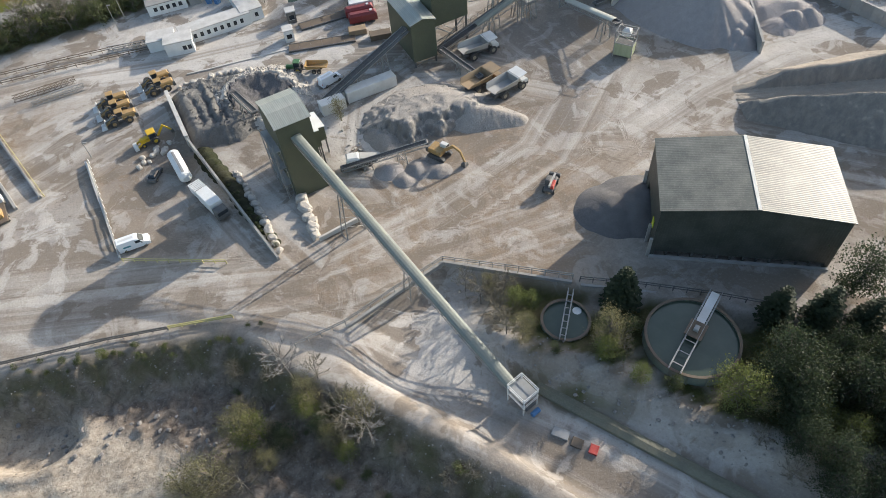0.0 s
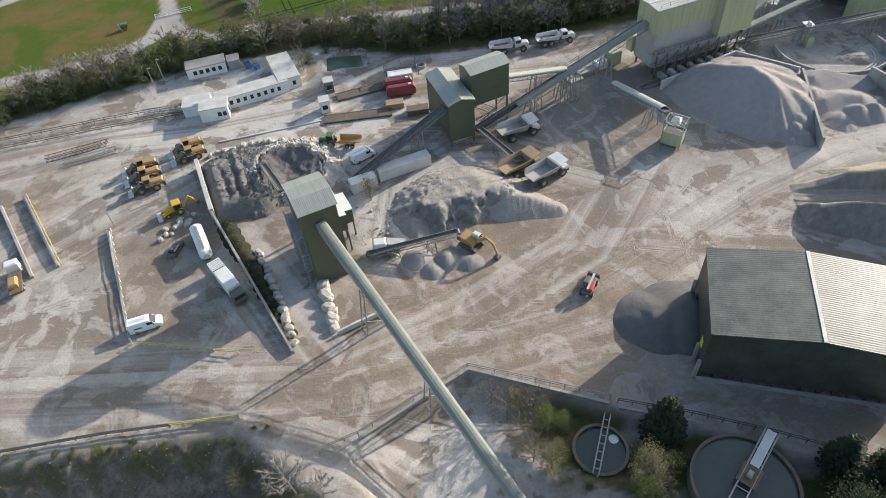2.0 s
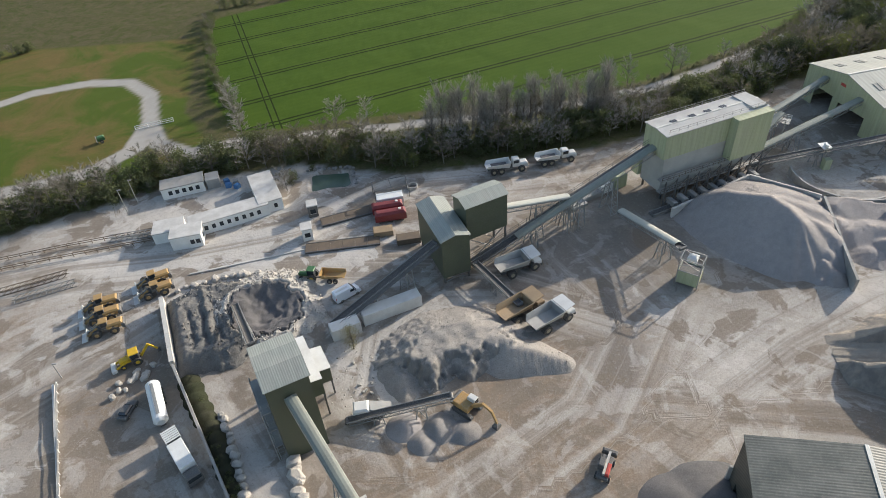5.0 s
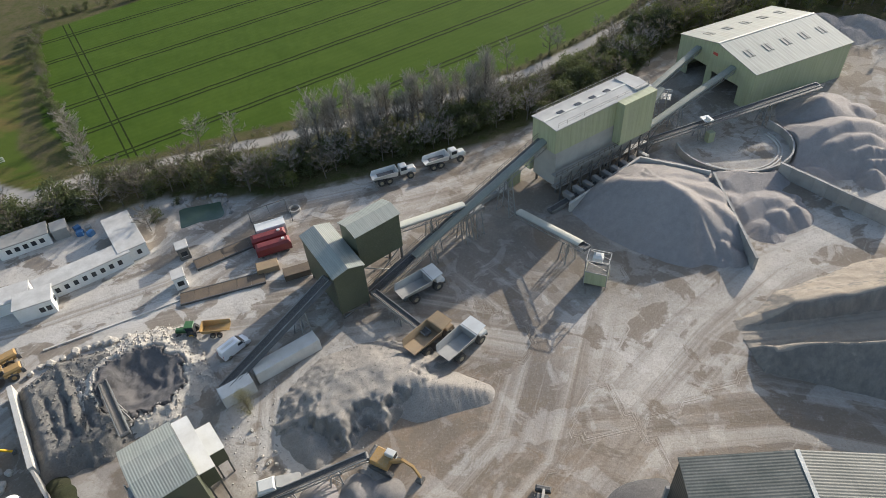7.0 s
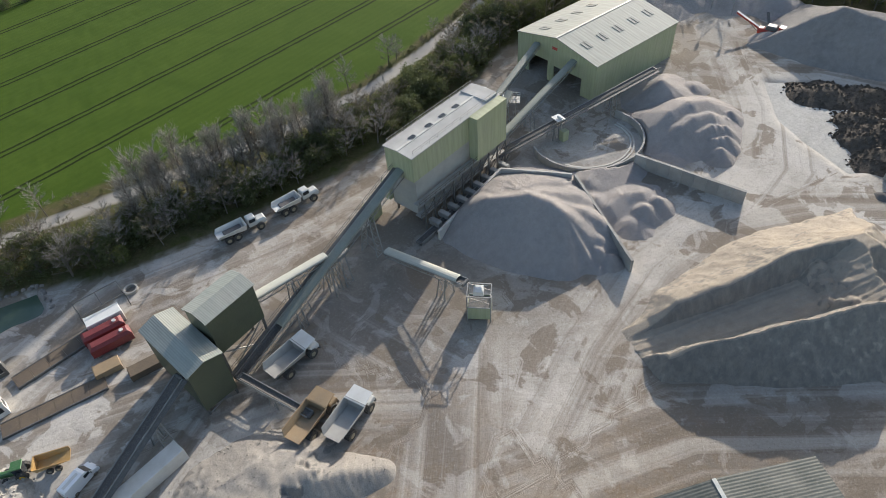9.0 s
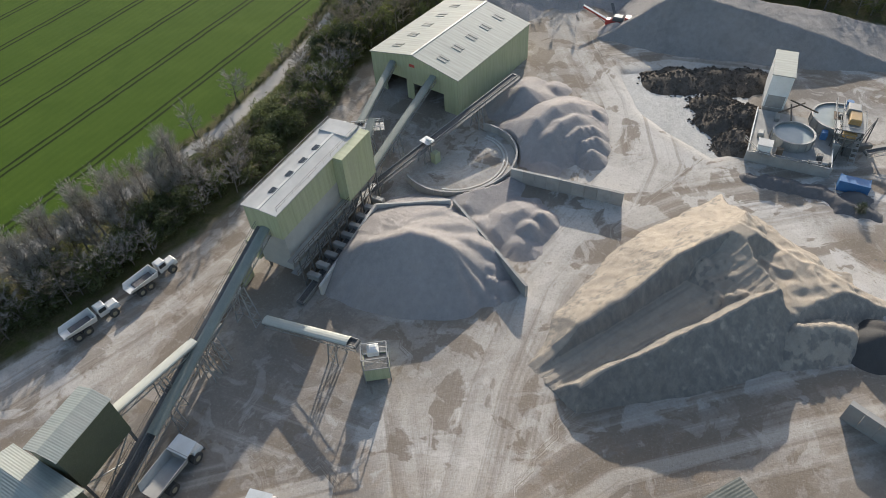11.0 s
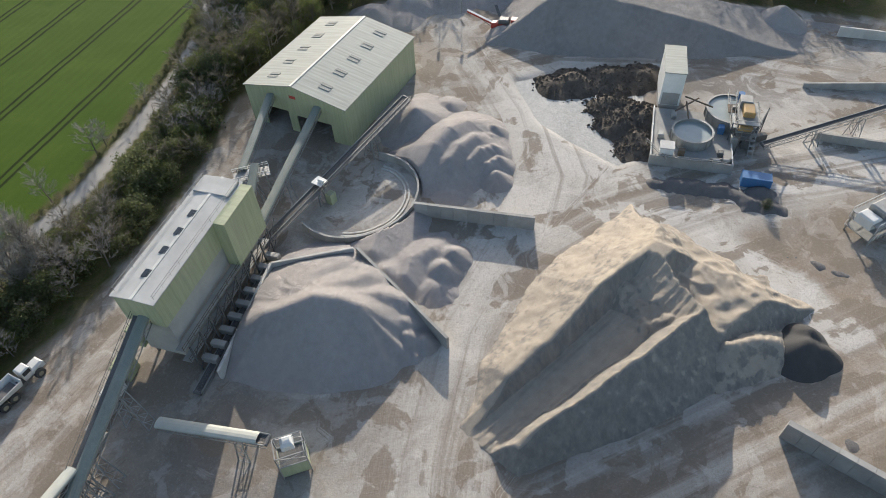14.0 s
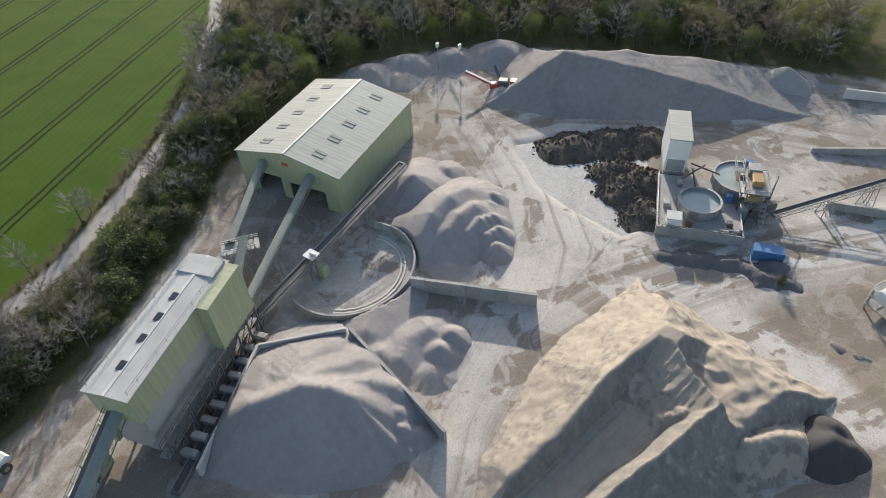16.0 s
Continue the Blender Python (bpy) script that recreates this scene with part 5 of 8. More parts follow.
    for fr in trestles:
        c = p0 + d * fr
        g = land1(c.x, c.y)
        h = c.z - truss - g
        if h < 0.4:
            continue
        sp = 0.12 * h
        for s in (-1, 1):
            for f in (-0.6, 0.6):
                hi = d * fr + side * (w * s) + flat * f - up * truss
                lo = Vector((c.x, c.y, g - 0.2)) - p0 + side * ((w + sp) * s) + flat * f * 1.6
                part("trestle_leg", Build().beam(hi, lo, 0.18), STEEL, top)
        n = max(1, int(h / 2.0))
        for k in range(n):
            for s in (-1, 1):
                z0, z1 = k / n, (k + 1) / n
                q = lambda z, f: (d * fr + side * (w * s) + flat * f * 0.6 - up * truss).lerp(Vector((c.x, c.y, g)) - p0 + side * ((w + sp) * s) + flat * f * 0.96, z)
                part("trestle_brace", Build().beam(q(z0, -1), q(z1, 1), 0.08), STEEL, top)
                part("trestle_brace", Build().beam(q(z1, -1), q(z1, 1), 0.08), STEEL, top)
            r = lambda z, s: (d * fr + side * (w * s) - up * truss).lerp(Vector((c.x, c.y, g)) - p0 + side * ((w + sp) * s), z)
            part("trestle_brace", Build().beam(r(k / n, -1), r((k + 1) / n, 1), 0.08), STEEL, top)
    return top


conveyor((7.8, 43.0, 0.3), (-23.6, 88.4, 13.2), 1.7, "long covered conveyor climbing to the crusher tower", COVER, 0.8, (0.42, 0.74), cover_to=0.99)
conveyor((-22.6, 114.0, 0.2), (-3.2, 126.6, 8.0), 1.7, "open belt conveyor climbing to the transfer house", None, 0.9, (0.35, 0.7), 1)
conveyor((4.0, 127.8, 0.6), (44.6, 151.0, 11.0), 1.8, "long belt conveyor on lattice trestles to the screening house", COVER, 1.0, (0.3, 0.5, 0.56, 0.75), -1, cover_from=0.22)
conveyor((10.8, 135.6, 8.6), (24.6, 141.0, 6.4), 1.6, "short pale covered conveyor between transfer points", PALECOVER, 0.8, (0.5, 0.95))
conveyor((4.4, 127.4, 1.6), (12.0, 115.4, 1.4), 1.3, "low conveyor discharging beside the dump trucks", None, 0.6, (0.5,), 0)
conveyor((36.0, 141.0, 1.8), (43.5, 124.2, 5.2), 1.7, "pale covered conveyor feeding the loading bin", PALECOVER, 0.8, (0.75,), cover_to=0.93)
conveyor((68.8, 157.0, 1.2), (114.6, 160.6, 6.2), 1.5, "long open stacking conveyor over the grey heaps", None, 0.9, (0.35, 0.72), 1)
conveyor((69.4, 158.0, 3.4), (99.6, 172.2, 7.2), 1.7, "covered tube conveyor into the big hall", COVER, 0.8, (0.4,))
conveyor((78.0, 171.6, 5.2), (96.6, 183.6, 7.6), 1.6, "covered tube conveyor into the hall's far bay", COVER, 0.8, ())
conveyor((72.0, 163.0, 4.0), (80.0, 169.6, 6.4), 1.6, "covered transfer conveyor beside the screening house", COVER, 0.8, (0.6,))
conveyor((-17.8, 92.6, 0.4), (-1.0, 94.4, 3.2), 1.2, "mobile screen conveyor with a lattice boom", None, 0.7, (0.3, 0.7), 0)
conveyor((149.5, 94.6, 1.4), (168.0, 78.0, 6.6), 1.3, "open conveyor rising from the wash plant", None, 0.9, (0.45, 0.8), 0)
conveyor((43.0, 142.0, -0.2), (67.0, 152.4, 0.6), 1.4, "low collecting conveyor under the screening house", None, 0.5, (), 0)
conveyor((9.8, 40.6, -1.6), (37.0, 19.8, -1.6), 1.6, "long ground conveyor along the haul road", None, 0.5, (), 0)
conveyor((-34.0, 104.0, 7.2), (-42.0, 119.4, 1.4), 1.4, "feed conveyor reaching down to the rock heap", None, 0.6, (0.5,), 0)


# ---- walls, rails and stones ----
def wall_run(name, pts, top_z, th, material, label, drop=0.6, category="wall", step=3.0):
    """Concrete wall of precast panels along a line; top_z is its crest at both ends or one value per point."""
    tops = top_z if isinstance(top_z, (list, tuple)) else [top_z] * len(pts)
    w = thing(name, Matrix.Identity(4), label, category)
    for (a, b), (za, zb) in zip(zip(pts, pts[1:]), zip(tops, tops[1:])):
        a, b = Vector(a), Vector(b)
        n = max(1, round((b - a).length / step))
        d = (b - a).normalized()
        s = Vector((-d.y, d.x)) * th / 2
        for k in range(n):
            p, q = a.lerp(b, k / n) + d * 0.02, a.lerp(b, (k + 1) / n) - d * 0.02
            z0, z1 = za + (zb - za) * k / n, za + (zb - za) * (k + 1) / n
            j = rng.uniform(-0.03, 0.03)
            g = min(land1(p.x, p.y), land1(q.x, q.y), land1(p.x + s.x * 4, p.y + s.y * 4), land1(p.x - s.x * 4, p.y - s.y * 4)) - drop
            vs = [(p.x - s.x, p.y - s.y, g), (q.x - s.x, q.y - s.y, g), (q.x + s.x, q.y + s.y, g), (p.x + s.x, p.y + s.y, g),
                  (p.x - s.x, p.y - s.y, z0 + j), (q.x - s.x, q.y - s.y, z1 + j), (q.x + s.x, q.y + s.y, z1 + j), (p.x + s.x, p.y + s.y, z0 + j)]
            part("panel", Build().add(vs, [(3, 2, 1, 0), (4, 5, 6, 7), (0, 1, 5, 4), (1, 2, 6, 5), (2, 3, 7, 6), (3, 0, 4, 7)]), material, w)
    return w


def rail_run(name, pts, height, material, label, step=2.2, rails=2, post_mat=None, lift=0.0, bar=0.09, category="fence"):
    f = thing(name, Matrix.Identity(4), label, category)
    posts = Build().beam((0, 0, -0.3), (0, 0, height), 0.12).mesh("post", post_mat or material)
    for a, b in zip(pts, pts[1:]):
        a, b = Vector(a), Vector(b)
        n = max(1, round((b - a).length / step))
        for k in range(n + 1):
            p = a.lerp(b, k / n)
            ob = part("post", posts, None, f)
            ob.location = (p.x, p.y, land1(p.x, p.y) + lift)
        za, zb = land1(a.x, a.y) + lift, land1(b.x, b.y) + lift
        for r in range(rails):
            h = height * (1 - 0.45 * r)
            part("rail", Build().beam((a.x, a.y, za + h), (b.x, b.y, zb + h), bar, bar * 1.6), material, f)
    return f


WHITEWALL = worn("whitewashed_concrete", (0.62, 0.6, 0.55), (0.48, 0.46, 0.42), 0.9, dust=0.35, each=0.2)
wall_run("retaining_wall", [(-57.4, 122.6), (-49.8, 105.6)], [1.6, 1.9], 0.8, WHITEWALL, "whitewashed concrete wall holding back the rock heap", step=4.0)
wall_run("retaining_wall", [(-49.6, 105.2), (-28.4, 71.6)], [1.7, 0.8], 0.4, CONCRETE, "long grey concrete wall beside the parked trailers", step=3.0)
wall_run("retaining_wall", [(-16.3, 55.9), (-8.5, 61.3), (-0.2, 66.8), (9.8, 63.4), (20.0, 59.9)], 0.9, 0.45, CONCRETE, "pale concrete retaining wall along the yard's edge", step=3.2)
wall_run("retaining_wall", [(21.3, 59.2), (31, 56.6), (40.6, 53.2), (62, 45.2), (85, 37)], 0.8, 0.4, CONCRETE, "pale concrete kerb wall above the settling tanks", step=3.2)
wall_run("low_wall", [(-21.5, 75.2), (-13.6, 79.6)], 0.7, 0.4, WHITEWALL, "low white concrete wall under the conveyor", step=2.5)
wall_run("bay_wall", [(93.6, 140.6), (103.8, 119.8)], [2.2, 2.3], 0.6, CONCRETE, "concrete bay wall between sand heaps", step=2.6)
wall_run("bay_wall", [(78.4, 141.2), (75.8, 128.8), (73.2, 116.3)], [2.6, 2.4, 2.0], 0.5, CONCRETE, "concrete wall holding the big heap", step=2.6)
wall_run("bay_wall", [(47.0, 141.4), (66.8, 151.4)], [1.4, 2.0], 0.5, WHITEWALL, "pale concrete wall behind the big heap", step=2.6)
wall_run("bay_wall", [(66.8, 151.4), (78.0, 141.6)], [2.0, 2.6], 0.4, WHITEWALL, "pale concrete wall closing the big heap", step=2.6)
arc = [(90.2 + 12.7 * math.cos(radians(a)), 152.6 + 11.6 * math.sin(radians(a))) for a in range(25, -205, -10)]
wall_run("ring_wall", arc, 0.9, 0.4, CONCRETE, "curved concrete wall ringing the stacker's floor", step=2.4)
for rr in (0.78, 0.84):
    wall_run("stacker_track", [(90.2 + 12.7 * rr * math.cos(radians(a)), 152.6 + 11.6 * rr * math.sin(radians(a))) for a in range(15, -165, -12)], -0.8, 0.35, WHITEWALL, "curved concrete track for the stacker wheels", category="track", step=2.4)
wall_run("bay_wall", [(89.8, 69.4), (89.6, 56), (90.4, 42)], [3.8, 3.9, 4.0], 0.9, CONCRETE, "tall sloping concrete bay wall", step=2.4)
wall_run("bay_wall", [(160.0, 87.0), (165.5, 70), (170, 58)], [1.2, 2.0, 2.0], 0.5, CONCRETE, "concrete bay wall beside the wash plant", step=3.0)
wall_run("bay_wall", [(178.0, 95.4), (186.0, 80), (194, 64)], [0.2, 1.8, 2.0], 0.5, CONCRETE, "far concrete bay wall", step=3.0)
wall_run("bay_wall", [(205, 96), (214, 72)], [1.6, 1.6], 0.5, WHITEWALL, "pale concrete wall at the wood's edge", step=3.0)
wall_run("weighbridge_wall", [(-93.8, 115.6), (-77.6, 94.6)], -0.3, 0.5, CONCRETE, "low concrete kerb of the truck wash", step=3.5)
wall_run("weighbridge_wall", [(-97.6, 113.0), (-81.4, 92.0)], -0.2, 0.5, CONCRETE, "low concrete kerb of the truck wash", step=3.5)
wall_run("kerb_line", [(-71.0, 103.6), (-57.3, 76.2)], -0.25, 0.4, WHITEWALL, "white kerb blocks beside the parking ground", step=2.0)
wall_run("kerb_line", [(-55, 131.5), (-20, 140.5)], -0.75, 0.35, WHITEWALL, "pale kerb along the weighbridge road", step=4)

rail_run("safety_rail", [(-93.2, 116.0), (-77.0, 95.0)], 1.0, YELLOWRAIL, "faded yellow rail beside the truck wash")
rail_run("safety_rail", [(-70.6, 104.0), (-57.0, 76.0)], 0.9, STEEL, "low steel rail with white posts", post_mat=WHITE)
rail_run("safety_rail", [(-56.4, 75.2), (-37.6, 72.2)], 1.0, YELLOWRAIL, "yellow pipe rail closing the parking ground")
rail_run("crash_barrier", [(-110, 53.4), (-72, 55.6), (-54.6, 58.3), (-45.2, 59.2)], 0.95, DARKSTEEL, "grey steel barrier above the quarry face", bar=0.14)
rail_run("crash_barrier", [(-45.0, 59.3), (-34.8, 60.2)], 0.95, YELLOWRAIL, "yellow steel barrier above the quarry face", bar=0.14)
rail_run("handrail", [(-24, 53.0), (-16.4, 56.3), (-8.6, 61.8), (-0.3, 67.2), (9.8, 64.0), (20.2, 60.4)], 1.1, STEEL, "steel handrail on the retaining wall", lift=0.6)
rail_run("handrail", [(21.3, 60.0), (31.2, 57.4), (40.8, 54.0), (62, 46), (80, 39.6)], 1.1, DARKSTEEL, "dark handrail above the settling tanks", lift=0.2)
rail_run("field_gate", [(-89.5, 195.7), (-79.6, 199.4)], 1.2, WHITE, "white barred gate across the lane", step=3.3, rails=3)
rail_run("office_fence", [(-112, 136), (-86, 143), (-68, 147)], 1.1, RUST, "rusty post and rail fence by the office", step=2.5)
rail_run("office_fence", [(-114, 132), (-88, 138.5), (-66, 143.5)], 1.1, RUST, "rusty post and rail fence by the office", step=2.5)


def boulder_mesh(seed, sx, sy, sz):
    r = random.Random(seed)
    bm = bmesh.new()
    bmesh.ops.create_icosphere(bm, subdivisions=2, radius=1.0)
    for v in bm.verts:
        n = noise.noise(v.co * 1.3 + Vector((seed * 3.1, 0, 0)))
        v.co *= 1 + 0.35 * n
        v.co = Vector((max(-0.8, min(0.8, v.co.x)) * sx, max(-0.8, min(0.8, v.co.y)) * sy, max(-0.7, min(0.75, v.co.z)) * sz))
    me = bpy.data.meshes.new("boulder")
    bm.to_mesh(me)
    bm.free()
    me.materials.append(BOULDER)
    return me


STONES = [boulder_mesh(k, 0.85 + 0.1 * (k % 3), 0.7, 0.65) for k in range(5)]


GREYSTONES = []
for me in STONES:
    g = me.copy()
    g.materials[0] = LIMESTONE
    GREYSTONES.append(g)


def boulders(pts, n, jitter, size, label, group, meshes=None):
    runs = [(Vector(a), Vector(b)) for a, b in zip(pts, pts[1:])]
    total = sum((b - a).length for a, b in runs)
    for k in range(n):
        s = total * (k + 0.5) / n
        for a, b in runs:
            if s <= (b - a).length:
                break
            s -= (b - a).length
        p = a.lerp(b, min(1, s / (b - a).length))
        x, y = p.x + rng.uniform(-jitter, jitter), p.y + rng.uniform(-jitter, jitter)
        f = size * rng.uniform(0.75, 1.25)
        ob = tagged(new("boulder", (meshes or STONES)[k % 5]), label, "boulder", group)
        ob.matrix_basis = pose(x, y, land1(x, y) + 0.3 * f, rng.uniform(-15, 15), rng.uniform(-15, 15), rng.uniform(0, 360)) @ Matrix.Diagonal((f, f, f, 1))


boulders([(-39.5, 96.5), (-34.5, 87), (-28.4, 73.2)], 17, 0.3, 1.0, "pale limestone boulder lining the ramp", "boulders along the ramp")
boulders([(-25.6, 86.5), (-24.4, 82.5), (-22.8, 78.4), (-22.0, 75.8)], 9, 0.4, 1.45, "large pale limestone boulder beside the crusher tower", "boulders by the tower")
boulders([(-57, 126.5), (-46, 130.5), (-38, 130.2), (-31, 127)], 15, 0.4, 1.05, "pale block edging the feed yard", "blocks round the feed yard")
boulders([(-59.5, 101.5), (-57, 104.5), (-54, 106.4)], 16, 1.3, 0.72, "squared white stone block in a loose stack", "stacked white blocks")
boulders([(-20, 106), (-14, 98), (-16, 103)], 8, 2.0, 0.4, "small pale rock on the yard", "loose rocks")
boulders([(10, 45.5), (24, 38), (40, 29.5), (56, 21)], 30, 1.8, 0.34, "pale stone on the bank", "stones on the bank", GREYSTONES)
boulders([(-70, 47), (-55, 44), (-40, 44), (-25, 43)], 46, 3.2, 0.45, "broken rock on the pit floor", "rocks in the pit", GREYSTONES)
boulders([(88.5, 85), (75, 92), (64, 96)], 4, 0.8, 0.35, "grey stone at the foot of the stockpile", "stones by the stockpile")

# ivy bank between the wall and the ramp
mound("earth_bank", [(-46.8, 103, 0.6, 1.0, 0.9), (-44.4, 99, 0.6, 1.0, 0.9), (-41.9, 95, 0.6, 1.0, 0.9), (-39.3, 91, 0.5, 1.0, 0.9), (-36.7, 87, 0.5, 1.0, 0.9), (-34.2, 83, 0.4, 1.0, 0.9), (-31.6, 79, 0.4, 1.0, 0.8), (-29.5, 75.5, 0.3, 1.0, 0.6), (-45.6, 101, 0.6, 1, 0.9), (-43.1, 97, 0.6, 1, 0.9), (-40.6, 93, 0.6, 1, 0.9), (-38, 89, 0.5, 1, 0.9), (-35.4, 85, 0.5, 1, 0.9), (-32.9, 81, 0.4, 1, 0.9), (-30.6, 77.2, 0.4, 1, 0.7)],
      gravel("dark_earth_with_weeds", (0.035, 0.04, 0.022), (0.06, 0.055, 0.04), 5, 0.4, (0.05, 0.06, 0.02)), "dark weed-grown earth bank behind the wall", (-52, 70), (-26, 108), 0.5, 0.3, 40, category="bank")


# ---- settling tanks ----
def round_tank(x, y, rim, r, wall_mat, water, label, below=0.35, bridge=None, rim_mat=None):
    g = land1(x, y) - 0.6
    top = thing("settling_tank", pose(x, y, g), label, "tank")
    h = rim - g
    part("shell", Build().ring(0, 0, 0, r - 0.18, r, h, 64), wall_mat, top, smooth=False)
    part("rim", Build().ring(0, 0, h - 0.02, r - 0.3, r + 0.12, 0.14, 64), rim_mat or RUST, top)
    b = Build()
    b.add([((r - 0.18) * math.cos(2 * math.pi * k / 64), (r - 0.18) * math.sin(2 * math.pi * k / 64), h - below) for k in range(64)], [tuple(range(64))])
    part("water", b, water, top)
    for k in range(16):
        a = 2 * math.pi * k / 16
        part("stiffener", Build().beam(((r + 0.08) * math.cos(a), (r + 0.08) * math.sin(a), 0), ((r + 0.08) * math.cos(a), (r + 0.08) * math.sin(a), h), 0.14), wall_mat, top)
    if bridge:
        a, w, length, deck = bridge
        c, s = math.cos(radians(a)), math.sin(radians(a))
        P = lambda u, v, z: (u * c - v * s, u * s + v * c, z)
        b = Build()
        for v in (-w / 2, w / 2):
            b.beam(P(-r - 0.2, v, h + 0.45), P(length, v, h + 0.45), 0.2, 0.3)
            b.beam(P(-r - 0.2, v, h + 1.4), P(length, v, h + 1.4), 0.07)
            for k in range(9):
                u = -r + (length + r) * k / 8
                b.beam(P(u, v, h + 0.4), P(u, v, h + 1.4), 0.07)
        for k in range(7):
            u = -r + (length + r) * (k + 0.5) / 7
            b.beam(P(u, -w / 2, h + 0.45), P(u, w / 2, h + 0.45), 0.12)
        part("bridge", b, STEEL, top, "railed steel bridge")
        if deck:
            part("deck", Build().add([P(u, v, h + z) for z in (0.62, 0.74) for u, v in ((-0.6, -w * 0.75), (2.4, -w * 0.75), (2.4, w * 0.75), (-0.6, w * 0.75))], [(0, 1, 2, 3), (4, 5, 6, 7), (0, 1, 5, 4), (1, 2, 6, 5), (2, 3, 7, 6), (3, 0, 4, 7)]), RUST, top)
            part("catwalk", Build().add([P(u, v, h + z) for z in (0.62, 0.7) for u, v in ((2.4, -0.6), (length, -0.6), (length, 0.6), (2.4, 0.6))], [(0, 1, 2, 3), (4, 5, 6, 7), (0, 1, 5, 4), (1, 2, 6, 5), (2, 3, 7, 6), (3, 0, 4, 7)]), DIRTYWHITE, top)
            part("drive_unit", Build().box(*P(0.9, 0, h + 0.75), 0.9, 0.7, 0.6, radians(a), 0.1), STEEL, top)
    return top


TANKSHELL = worn("green_stained_tank_steel", (0.1, 0.15, 0.12), (0.16, 0.15, 0.12), 0.8, dust=0.3)
round_tank(17.4, 52.4, 1.6, 3.7, TANKSHELL, TANKWATER, "small round settling tank of green water with a bridge", bridge=(70, 0.8, 5.0, False))
round_tank(34.6, 46.5, 2.8, 6.7, TANKSHELL, TANKWATER, "large round settling tank with a railed scraper bridge", bridge=(50, 1.7, 8.6, True))
single("inlet_splash", Build().tube((19.5, 54, 1.22), (19.5, 54, 1.32), 0.8, 0.5, 10), WHITE, "white water boiling at the tank inlet", "water", kind="stuff")

# conveyor tail station on the haul road
tail = thing("tail_station", pose(9.0, 41.2, land1(9, 41.2), 0, 0, -55), "white railed steel platform at the conveyor's foot", "platform")
for x in (-1.6, 1.6):
    for y in (-1.3, 1.3):
        part("post", Build().beam((x, y, -0.4), (x, y, 4.6), 0.18), DIRTYWHITE, tail)
for z in (1.6, 3.4):
    part("deck", Build().box(0, 0, z, 3.4, 2.8, 0.12), STEEL, tail)
b = Build()
for z in (2.2, 2.7, 4.0, 4.6):
    for y in (-1.4, 1.4):
        b.beam((-1.7, y, z), (1.7, y, z), 0.09)
    for x in (-1.7, 1.7):
        b.beam((x, -1.4, z), (x, 1.4, z), 0.09)
part("handrail", b, DIRTYWHITE, tail)
part("hopper", Build().box(1.0, 0, 0.8, 1.6, 1.8, 1.4, 0, 0.3), DARKSTEEL, tail)
part("motor", Build().tube((2.6, -0.6, 0.6), (2.6, 0.8, 0.6), 0.4, n=10), BLUE, tail, "blue drive motor")
for k, (x, y, l) in enumerate(((13.5, 36.0, 2.4), (17.5, 33.2, 1.2), (15.5, 34.4, 1.6))):
    single("scrap_plate", Build().box(0, 0, 0, l, 1.4, 0.4, 0, 0.05), (STEEL, BRIGHTRED, RUST)[k], ("galvanised box beside the ground conveyor", "small red box beside the ground conveyor", "rusty steel plate beside the ground conveyor")[k], "box", pose(x, y - 0.2, land1(x, y) - 0.05, 0, 0, -30))
# silt sheet beside the ground conveyor
b = Build()
b.prism([(-1.0, -0.5), (1.0, -0.5), (0.9, 0.5), (0, 0.7), (-0.9, 0.5)], (11.4, 43.2, land1(11, 42)), (36.5, 23.6, land1(36, 23)), (0.61, 0.79, 0))
single("covered_channel", b, worn("olive_belt_cover", (0.14, 0.14, 0.095), (0.1, 0.1, 0.07), 0.8, dust=0.3), "long olive sheet-covered channel by the haul road", "channel")


# ---- office and small buildings ----
def cabin(m, lx, ly, h, label, windows=(), roof=None, wall=None, category="office"):
    top = thing("office_block", m, label, category)
    part("wall", Build().box(0, 0, -0.2, lx, ly, h + 0.2), wall or WHITE, top)
    part("roof", Build().box(0, 0, h, lx + 0.3, ly + 0.3, 0.22, 0, 0.06), roof or FLATROOF, top)
    for side, c, w in windows:
        if side == "-y":
            wob = part("window", Build().box(c, -ly / 2 - 0.01, 1.0, w, 0.08, 1.1), WINDOW, top)
            part("window_frame", Build().box(c, -ly / 2 - 0.03, 0.92, w + 0.16, 0.05, 0.08), WHITE, wob)
        elif side == "+x":
            wob = part("window", Build().box(lx / 2 + 0.01, c, 1.0, 0.08, w, 1.1), WINDOW, top)
            part("window_frame", Build().box(lx / 2 + 0.03, c, 0.92, 0.05, w + 0.16, 0.08), WHITE, wob)
    return top


cabin(pose(-58.2, 142.6, -1.0, 0, 0, 12), 6.6, 4.6, 3.2, "white flat-roofed site office with dark windows", [("-y", 1.2, 0.9), ("-y", 2.4, 0.9), ("+x", 0, 1.0)])
cabin(pose(-63.2, 145.4, -1.0, 0, 0, 12), 6.4, 5.0, 2.6, "low white flat-roofed office store")
cabin(pose(-50.6, 149.4, -1.0, 0, 0, 24), 17.5, 4.2, 2.9, "long white office wing with a row of windows", [("-y", -7.2 + 1.7 * k, 0.8) for k in range(9)])
cabin(pose(-44.0, 158.0, -1.0, 0, 0, 24), 5.4, 13.0, 3.0, "white flat-roofed office block beside the pond", [("-y", -1.2, 0.8), ("-y", 1.0, 0.8)])
cabin(pose(-65.4, 163.0, -1.0, 0, 0, 18), 10.0, 4.4, 2.8, "white portable office with a grey roof", [("-y", -3 + 1.6 * k, 0.9) for k in range(5)], roof=CONCRETE)
